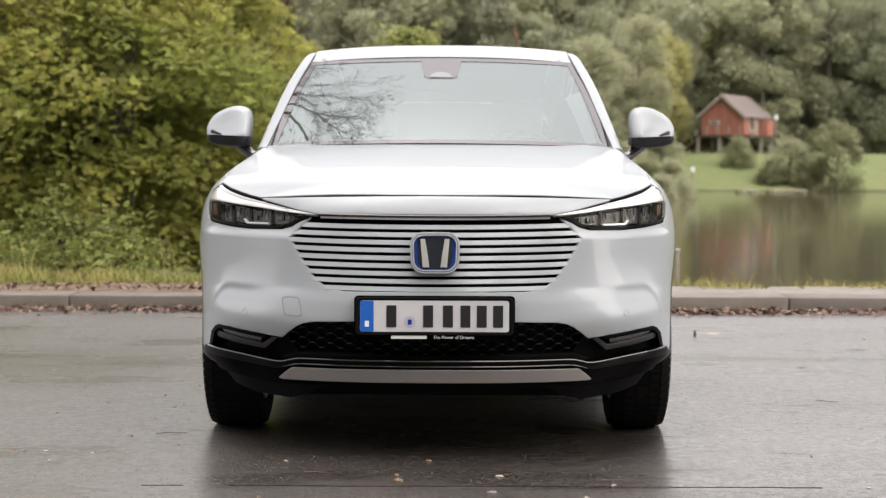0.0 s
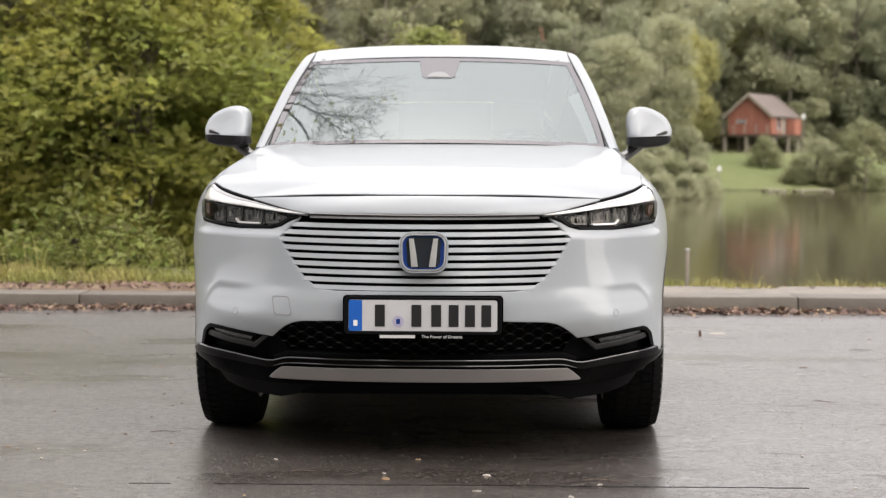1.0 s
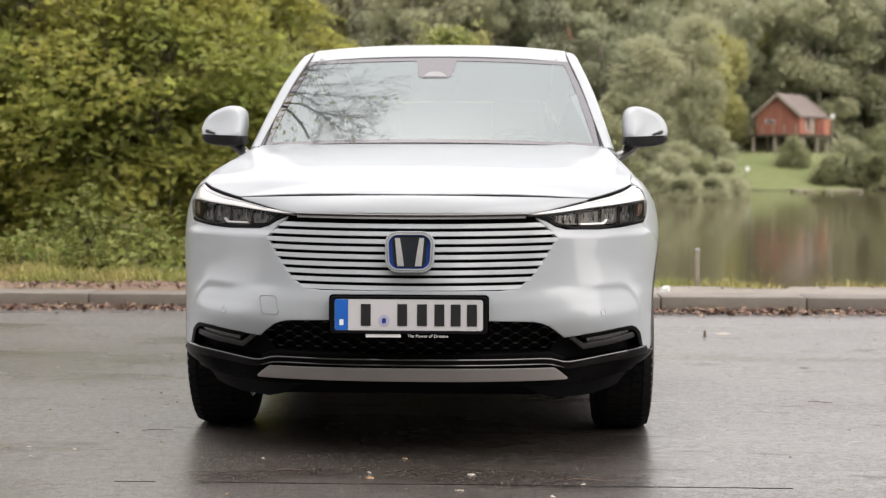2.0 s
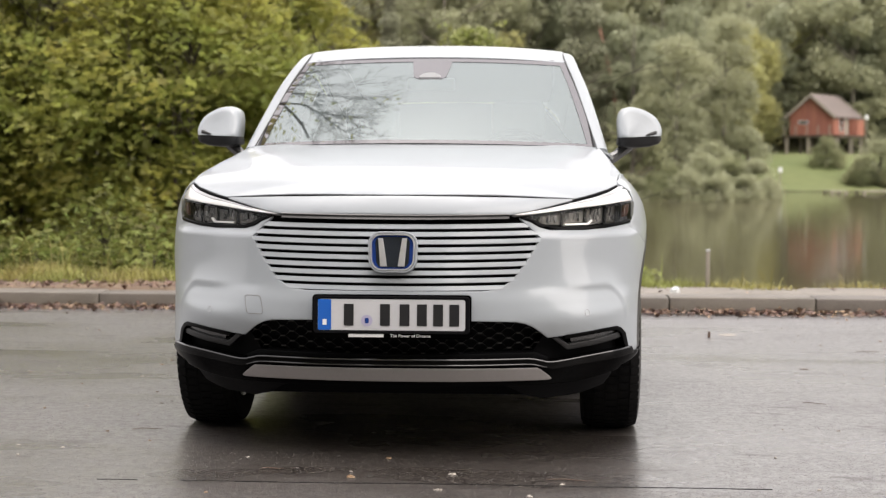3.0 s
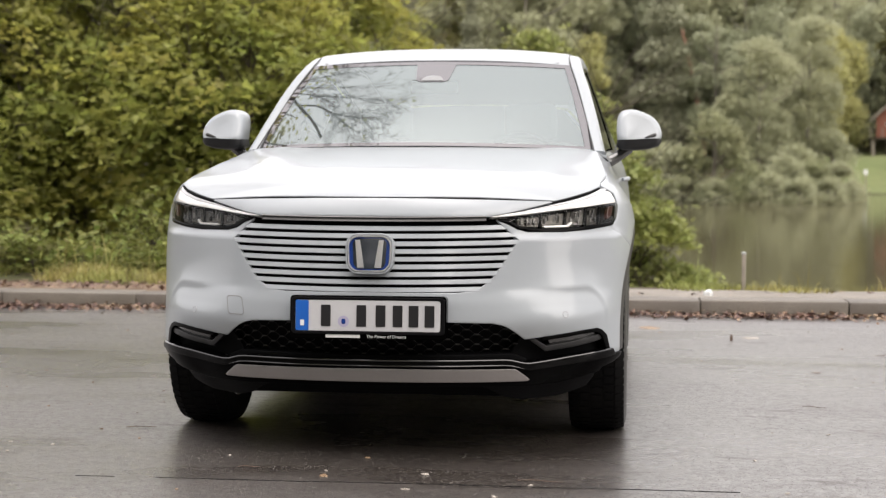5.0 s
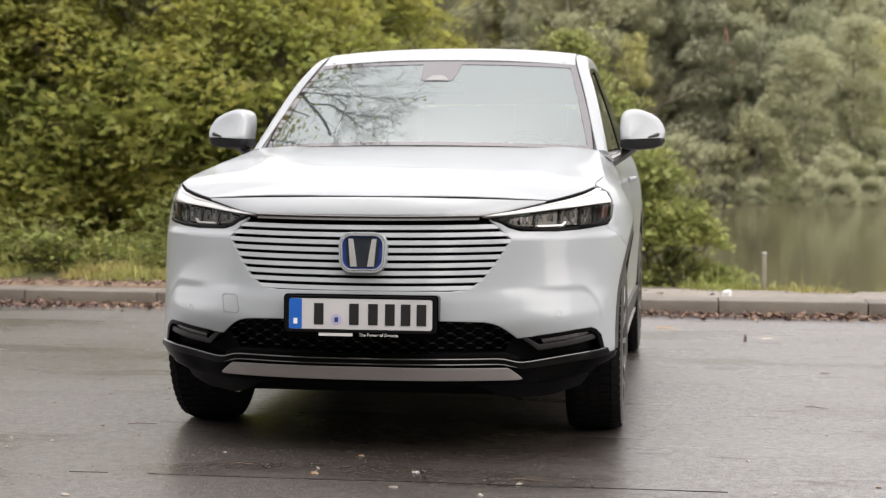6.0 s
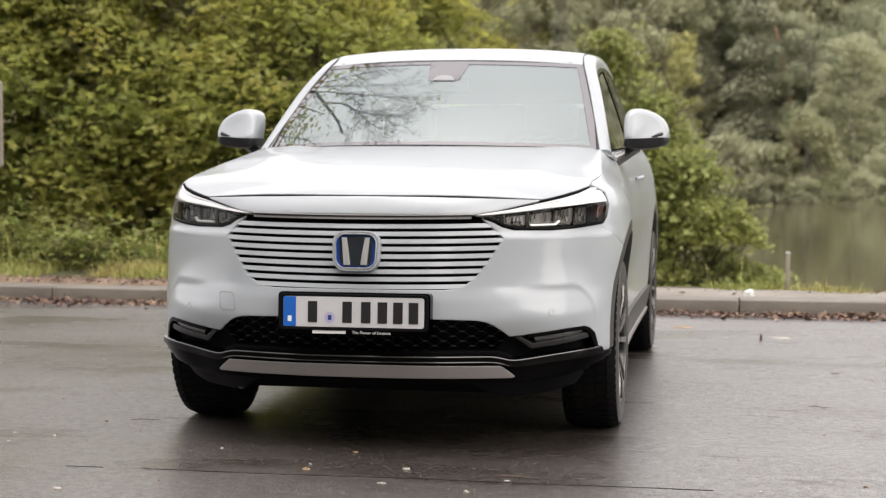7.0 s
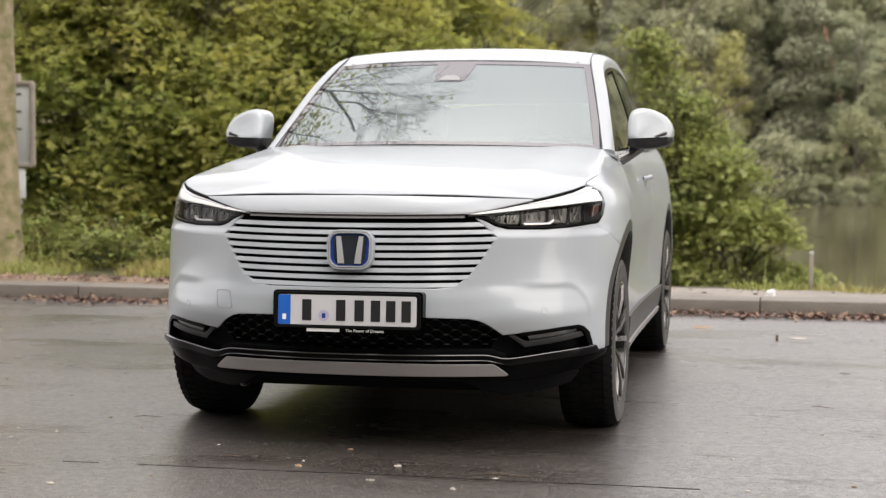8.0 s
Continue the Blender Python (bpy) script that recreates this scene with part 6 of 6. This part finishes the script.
part("sensor_window", loft([[screen_point(u, v, 0.0035) for u in np.linspace(-w, w, 9)] for v, w in ((0.712, 0.078), (0.74, 0.072), (0.77, 0.05), (0.782, 0.02))]), SENSOR_PALE, windscreen, "pale sensor window")
bm = bmesh.new()
add_box(bm, (-0.11, 1.84, 1.37), (0.11, 1.87, 1.43), 0.012)
part("inner_mirror", bm, BLACK_MATT, windscreen, "black inside mirror")
part("cowl", loft([[(u * 0.735, 1.27 + 0.17 * u * u, 1.090 - 0.03 * u * u) for u in us], [(u * 0.735, 1.33 + 0.20 * u * u, 1.112 - 0.02 * u * u) for u in us]]), BLACK_MATT, car)

# roof
ROOF_Y = [1.97, 2.2, 2.5, 2.9, 3.3, 3.7, 3.98]
ROOF_Z = [1.529, 1.592, 1.618, 1.615, 1.576, 1.492, 1.405]
ROOF_W = [0.612, 0.602, 0.600, 0.596, 0.586, 0.566, 0.535]


def roof_point(u, y):
    w, z = pchip(ROOF_Y, ROOF_W, y), pchip(ROOF_Y, ROOF_Z, y)
    lead = 0.125 * u**2 * (1 - smoothstep(1.97, 2.4, y))
    return (float(u * w), float(y + lead), float(z - (0.020 + 0.010 * smoothstep(2.0, 2.4, y)) * abs(u) ** 2.5))


part("roof", thicken(loft([[roof_point(u, y) for u in np.linspace(-1, 1, 33)] for y in np.linspace(1.985, 3.98, 40)]), 0.01), PAINT, car)

for sx in (1, -1):
    inner = spline([(0.746, 1.45, 1.108), (0.706, 1.66, 1.245), (0.660, 1.89, 1.395), (0.618, 2.10, 1.510), (0.604, 2.25, 1.562), (0.602, 2.55, 1.587), (0.598, 2.95, 1.583), (0.588, 3.35, 1.542), (0.568, 3.7, 1.465), (0.537, 3.98, 1.379)], 50)
    outer = spline([(0.798, 1.52, 1.068), (0.760, 1.72, 1.215), (0.718, 1.93, 1.360), (0.680, 2.12, 1.462), (0.670, 2.30, 1.503), (0.672, 2.60, 1.522), (0.678, 2.95, 1.510), (0.686, 3.30, 1.445), (0.670, 3.6, 1.358), (0.64, 3.98, 1.22)], 50)
    rows = []
    for t in np.linspace(0, 1, 8):
        bow = 0.022 * math.sin(math.pi * t)
        rows.append([((a[0] + (b[0] - a[0]) * t + bow * 0.8) * sx, a[1] + (b[1] - a[1]) * t - bow * 0.3, a[2] + (b[2] - a[2]) * t + bow * 0.75) for a, b in zip(inner, outer)])
    bm = loft(rows if sx < 0 else rows[::-1])
    part("pillar_and_rail", thicken(bm, 0.02), PAINT, car, "white windscreen pillar and roof rail")
    bm = bmesh.new()
    add_tube(bm, [(p[0] * sx, p[1] + 0.004, p[2] + 0.002) for p in inner[:48]], 0.0030, 6)
    part("roof_seam", bm, GREY_TRIM, car)
    # side windows, between the rail and the belt
    low = spline([(0.772, 1.56, 1.095), (0.792, 1.9, 1.104), (0.812, 2.5, 1.106), (0.818, 3.0, 1.110), (0.820, 3.45, 1.125), (0.79, 3.98, 1.10)], 60)

    def side_point(y, v, lift=0.0):
        a = np.array([np.interp(y, low[:, 1], low[:, k]) for k in range(3)])
        yo = max(y, 1.56)
        b = np.array([np.interp(yo, outer[:, 1], outer[:, k]) for k in range(3)])
        p = a + (b - a) * v
        bow = 0.005 * math.sin(math.pi * v) * min(1, (b[2] - a[2]) / 0.3) + lift
        return ((p[0] + bow) * sx, y, p[2] + bow * 0.3)

    def side_sheet(y0, y1, v0, v1, ny, nv, lift=0.0):
        rows = [[side_point(y, v, lift) for y in np.linspace(y0, y1, ny)] for v in np.linspace(v0, v1, nv)]
        return loft(rows if sx > 0 else rows[::-1])

    part("front_window", side_sheet(1.58, 2.48, 0.04, 0.93, 24, 8), SIDE_GLASS, car, "dark tinted side window").visible_shadow = False
    part("rear_window", side_sheet(2.60, 3.40, 0.04, 0.93, 24, 8), SIDE_GLASS, car, "dark tinted side window").visible_shadow = False
    part("b_pillar", thicken(side_sheet(2.47, 2.61, 0.0, 0.96, 4, 8, 0.004), 0.03), BLACK_GLOSS, car, "gloss black pillar")
    part("c_pillar", thicken(side_sheet(3.39, 3.98, 0.0, 1.0, 12, 8, 0.003), 0.03), PAINT, car)
    part("window_top_frame", thicken(side_sheet(1.60, 3.42, 0.95, 1.0, 30, 3, 0.001), 0.03), BLACK_GLOSS, car)
    part("window_belt_trim", thicken(side_sheet(1.57, 3.45, -0.006, 0.018, 30, 3, 0.004), 0.02), GREY_TRIM, car)
    bm = bmesh.new()
    bm.faces.new([bm.verts.new((x * sx, y, z)) for x, y, z in ((0.735, 1.38, 1.104), (0.70, 1.455, 1.108), (0.72, 1.50, 1.104), (0.792, 1.535, 1.066), (0.818, 1.51, 1.060), (0.80, 1.42, 1.076))][::sx])
    part("cowl_corner", thicken(bm, 0.01), PAINT, car)
# tail
rows = [[(u * (0.52 + (0.78 - 0.52) * t), 3.97 + 0.27 * t ** 0.8 - 0.10 * abs(u) ** 3 * t, 1.385 - 0.30 * t - 0.03 * abs(u) ** 2.5) for u in np.linspace(-1, 1, 17)] for t in np.linspace(0, 1, 7)]
part("rear_screen", loft(rows[::-1]), FRIT, car, "dark rear window")
for sx in (1, -1):
    rows = [[(sx * (0.52 + (0.78 - 0.52) * t) , 3.97 + 0.27 * t ** 0.8 - 0.10 * t, 1.355 - 0.30 * t), (sx * (0.635 + 0.16 * t), 3.97 + 0.02 * t, 1.24 - 0.15 * t)] for t in np.linspace(0, 1, 7)]
    part("tail_corner", thicken(loft(rows if sx > 0 else rows[::-1]), 0.01), PAINT, car)
part("tail_deck", loft([[(u * 0.80, y, 1.088) for u in np.linspace(-1, 1, 5)] for y in (3.9, 4.24)]), PAINT, car)
bm = block((-0.62, 4.255, 0.86), (0.62, 4.30, 0.93), 0.012)
part("tail_lamp", bm, AMBER, car, "red tail lamp bar")

# underside and wheel wells
bm = bmesh.new()
# Middle and tail boxes hang below the car's true floor, blocking light underneath.
for y0, y1, w, z0 in ((0.28, 0.47, 0.56, 0.240), (0.47, 1.31, 0.60, 0.180), (1.31, 3.06, 0.76, 0.138), (3.06, 3.92, 0.60, 0.140), (3.92, 4.25, 0.80, 0.120)):
    add_box(bm, (-w, y0, z0), (w, y1, 0.60 if w < 0.8 else 0.5))
part("underbody", bm, BLACK_MATT, car, "black underbody, sunk low to block light", smooth_faces=False)
for cy in (AXLE_F, AXLE_R):
    for sx in (1, -1):
        rows = [[(x * sx, cy + 0.41 * math.cos(radians(a)), ARCH + 0.41 * math.sin(radians(a))) for x in (0.56, 0.82)] for a in np.linspace(8, 172, 22)]
        bm = loft(rows)
        part("wheel_liner", thicken(bm, 0.006), BLACK_MATT, car)
part("firewall", block((-0.76, 1.30, 0.5), (0.76, 1.33, 1.06)), BLACK_MATT, car)
part("engine_cover", block((-0.55, 0.24, 0.5), (0.55, 1.2, 0.84), 0.05), BLACK_MATT, car)

# cabin inside
part("dashboard", block((-0.72, 1.34, 0.70), (0.72, 1.90, 1.035), 0.09, 4), DASH, car, "grey dashboard")
part("instrument_hood", block((0.22, 1.62, 0.99), (0.54, 1.86, 1.10), 0.05, 4), DASH, car)
part("centre_display", block((-0.12, 1.80, 1.00), (0.14, 1.82, 1.14), 0.008), BLACK_GLOSS, car)
bm = bmesh.new()
add_tube(bm, [(0.185 * math.cos(a), 0, 0.18 * math.sin(a)) for a in np.linspace(0, 2 * math.pi, 33)], 0.015, 8, False)
add_tube(bm, [(-0.18, 0, 0), (0.18, 0, 0)], 0.02, 8)
part("steering_wheel", bm, BLACK_MATT, car, "black steering wheel", pose(0.38, 2.02, 1.02, -25))
for x in (-0.38, 0.38):
    seat = new("front_seat")
    seat.parent = car
    part("seat_base", block((x - 0.25, 2.15, 0.45), (x + 0.25, 2.65, 0.66), 0.06, 3), FABRIC, seat)
    bm = block((-0.25, -0.07, 0), (0.25, 0.07, 0.58), 0.06, 3)
    part("seat_back", bm, FABRIC, seat, "", pose(x, 2.66, 0.60, -18))
    part("head_rest", block((x - 0.14, 2.84, 1.17), (x + 0.14, 2.93, 1.36), 0.04, 3), FABRIC, seat)
part("rear_bench", block((-0.62, 3.05, 0.45), (0.62, 3.5, 1.02), 0.07, 3), FABRIC, car)
part("cabin_floor", block((-0.78, 1.34, 0.40), (0.78, 3.95, 0.45)), FABRIC, car)
part("headliner", loft([[(u * 0.56, y, float(pchip(ROOF_Y, ROOF_Z, y)) - 0.045) for u in np.linspace(-1, 1, 7)] for y in np.linspace(2.1, 3.9, 12)]), FABRIC, car)

# ---- door mirrors ----


def blob(rows):
    """A rounded shell through closed rings, capped at both ends."""
    bm = bmesh.new()
    vs = [[bm.verts.new(tuple(p)) for p in r] for r in rows]
    for a, b in zip(vs, vs[1:]):
        for k in range(len(a)):
            bm.faces.new((a[k], a[(k + 1) % len(a)], b[(k + 1) % len(a)], b[k]))
    bm.faces.new(vs[0][::-1])
    bm.faces.new(vs[-1])
    bmesh.ops.recalc_face_normals(bm, faces=bm.faces)
    return bm


# outline of the housing seen from the front, upper cap and lower tray
CAP = [(0.843, 1.158), (0.840, 1.210), (0.846, 1.262), (0.862, 1.284), (0.892, 1.293), (0.925, 1.291), (0.965, 1.278), (1.005, 1.254), (1.028, 1.225), (1.040, 1.190), (1.038, 1.165)]
TRAY = [(0.843, 1.157), (1.036, 1.164), (1.040, 1.150), (1.026, 1.130), (0.985, 1.117), (0.92, 1.110), (0.865, 1.112), (0.838, 1.126)]
for sx in (1, -1):
    door_mirror = new("door_mirror")
    door_mirror.parent = car
    for name, shape, mat, note in (("mirror_cap", CAP, PAINT, "pearl white mirror cap"), ("mirror_tray", TRAY, TRAY_BLACK, "black lower mirror housing")):
        dense = spline(shape + shape[:1], 49)[:-1] if name == "mirror_cap" else np.array(shape)
        if name == "mirror_cap":
            dense = np.vstack([spline(shape, 40)])
        c = dense.mean(0)
        rows = []
        for d, y in ((0.45, 1.570), (0.74, 1.574), (0.88, 1.582), (0.955, 1.598), (0.99, 1.622), (1.0, 1.655), (1.0, 1.70), (0.97, 1.745)):
            rows.append([((c[0] + (p[0] - c[0]) * d) * sx, y + (p[0] - 0.94) * 0.18 + max(0.0, p[1] - 1.17) * 0.35, 1.16 + (p[1] - 1.16) * (0.25 + 0.75 * d)) for p in dense])
        part(name, blob(rows), mat, door_mirror, note, sharp=50)
    bm = plate_of([(x * sx, z) for x, z in ((0.855, 1.135), (0.86, 1.26), (0.90, 1.28), (0.96, 1.268), (1.015, 1.23), (1.022, 1.165), (0.99, 1.14))], 1.742, 1.748)
    part("mirror_glass", bm, CHROME, door_mirror, "mirror glass", pose(0, (0.0), 0, 0, 0, 0))
    bm = bmesh.new()
    add_tube(bm, [(0.805 * sx, 1.62, 1.060), (0.842 * sx, 1.635, 1.080), (0.893 * sx, 1.66, 1.124)], [0.026, 0.022, 0.028], 10)
    part("mirror_foot", bm, SMOKE, door_mirror, "black mirror foot")
    bm = bmesh.new()
    add_tube(bm, [(0.965 * sx, 1.580, 1.168), (1.005 * sx, 1.596, 1.178), (1.033 * sx, 1.65, 1.186)], [0.002, 0.009, 0.009], 8)
    part("indicator", bm, GREY_TRIM, door_mirror, "grey side indicator lens")

# ---- plate and its holder ----
holder = new("plate_holder")
holder.parent = car
up = pose(0, 0, 0.518, -3)
part("holder_frame", plate_of(rounded(0.553, 0.152, 0.014), -0.026, 0.03, 0.004), BLACK_GLOSS, holder, "black plate holder", up)
number_plate = part("number_plate", plate_of(rounded(0.512, 0.108, 0.010), -0.0295, -0.02, 0.001), PLATE, holder, "white number plate", up @ pose(0, 0, 0.006))
part("holder_rim", plate_of(rounded(0.543, 0.130, 0.014), -0.031, -0.02, 0.002, rounded(0.517, 0.112, 0.012)), BLACK_MATT, holder, "", up @ pose(0, 0, 0.006))
part("blue_band", plate_of(rounded(0.046, 0.106, 0.004), -0.0305, -0.02), PLATE_BLUE, number_plate, "blue band", pose(-0.232, 0, 0))
part("band_bar", plate_of(rounded(0.014, 0.020, 0.001), -0.0312, -0.02), WHITE_PRINT, number_plate, "white bar", pose(-0.232, 0, -0.026))
for x in (-0.142, -0.016, 0.052, 0.112, 0.168, 0.224):
    part("plate_bar", plate_of(rounded(0.034, 0.075, 0.002), -0.0312, -0.02), INK, number_plate, "black bar", pose(x - 0.006, 0, 0))
bm = lathe([(0.0, 0.0), (0.020, 0.0), (0.020, 0.006), (0.0, 0.006)], 24, "z")
part("seal", bm, SEAL, number_plate, "round grey seal", pose(-0.085, -0.0308, -0.02, -90))
part("seal_shield", plate_of(rounded(0.014, 0.018, 0.004), -0.0316, -0.02), BLUE, number_plate, "", pose(-0.085, 0, -0.02))
part("maker_bar", plate_of(rounded(0.122, 0.011, 0.001), -0.0268, -0.02), WHITE_PRINT, holder, "white bar", up @ pose(-0.088, 0, -0.066))
text = bpy.data.curves.new("slogan", "FONT")
text.body, text.size, text.align_x, text.align_y, text.extrude = "The Power of Dreams", 0.0155, "CENTER", "CENTER", 0.0004
text.materials.append(WHITE_PRINT)
slogan = new("slogan", text)
slogan.parent = holder
slogan.matrix_basis = up @ pose(0.066, -0.0268, -0.0665, 90)

# ---- wheels ----


def make_wheel(x, y, sx):
    wheel = new("wheel")
    wheel.parent = car
    at = pose(x * sx, y, HUB, 0, 0, 0 if sx > 0 else 180)
    wheel.matrix_basis = at
    prof = [(0.232, 0.085), (0.245, 0.100), (0.285, 0.112), (0.312, 0.109), (0.329, 0.100), (0.337, 0.086), (0.340, 0.04), (0.340, -0.04), (0.337, -0.086), (0.329, -0.100), (0.312, -0.109), (0.285, -0.112), (0.245, -0.100), (0.232, -0.085)]
    tyre = part("tyre", lathe(prof[4:10], 72), RUBBER, wheel, "black tyre")
    part("sidewall", lathe(prof[:5], 72), SIDEWALL, tyre, "wet grey-black sidewall")
    part("inner_wall", lathe(prof[9:], 72), RUBBER, tyre)
    bm = bmesh.new()
    for k in range(60):
        a = 2 * math.pi * k / 60
        for w0, w1, shift in ((0.070, 0.103, 0.02), (0.028, 0.064, 0.0), (-0.020, 0.020, 0.03), (-0.064, -0.028, 0.0), (-0.103, -0.070, 0.02)):
            b = a + shift
            vs = []
            for rr in (0.330, 0.3435):
                for da in (-0.036, 0.036):
                    for w in (w0, w1):
                        r2 = rr - (0.012 if abs(w) > 0.1 else 0)
                        vs.append(bm.verts.new((w, r2 * math.cos(b + da), r2 * math.sin(b + da))))
            for f in ((4, 5, 7, 6), (0, 4, 6, 2), (1, 3, 7, 5), (0, 1, 5, 4), (2, 6, 7, 3)):
                bm.faces.new([vs[i] for i in f])
    bmesh.ops.recalc_face_normals(bm, faces=bm.faces)
    part("tread", bm, RUBBER, tyre, "", smooth_faces=False)
    rim = part("rim", lathe([(0.240, 0.098), (0.236, 0.104), (0.226, 0.098), (0.220, 0.07), (0.205, 0.02), (0.200, -0.09), (0.236, -0.10)], 64), ALLOY_DARK, wheel, "two-tone alloy rim")
    part("rim_edge", lathe([(0.242, 0.099), (0.241, 0.105), (0.236, 0.105), (0.234, 0.098)], 64), ALLOY, rim, "machined edge")
    for k in range(5):
        a = 2 * math.pi * k / 5 + 0.2
        for side in (-1, 1):
            bm = bmesh.new()
            pts = [(0.045, 0.012 * side, 0.076), (0.10, 0.024 * side, 0.096), (0.17, 0.046 * side, 0.107), (0.229, 0.064 * side, 0.106)]
            rows = []
            for r, t, w in pts:
                h = 0.008 + 0.005 * (r / 0.23)
                rows.append([(w, r, t - h), (w - 0.03, r, t - h * 1.3), (w - 0.03, r, t + h * 1.3), (w, r, t + h)])
            vs = [[bm.verts.new((p[0], p[1] * math.cos(a) - p[2] * math.sin(a), p[1] * math.sin(a) + p[2] * math.cos(a))) for p in row] for row in rows]
            for q, r in zip(vs, vs[1:]):
                for i in range(4):
                    bm.faces.new((q[i], q[(i + 1) % 4], r[(i + 1) % 4], r[i]))
            bmesh.ops.recalc_face_normals(bm, faces=bm.faces)
            part("spoke", bm, ALLOY, rim, "machined spoke", smooth_faces=False)
    part("hub_cap", lathe([(0.0, 0.074), (0.028, 0.072), (0.034, 0.064), (0.055, 0.058), (0.062, 0.03)], 32), ALLOY_DARK, rim)
    part("brake_disc", lathe([(0.06, 0.0), (0.150, 0.0), (0.150, -0.02), (0.06, -0.02)], 40), DISC, wheel, "steel brake disc")
    return wheel


for y in (AXLE_F, AXLE_R):
    for sx in (1, -1):
        make_wheel(0.785, y, sx)
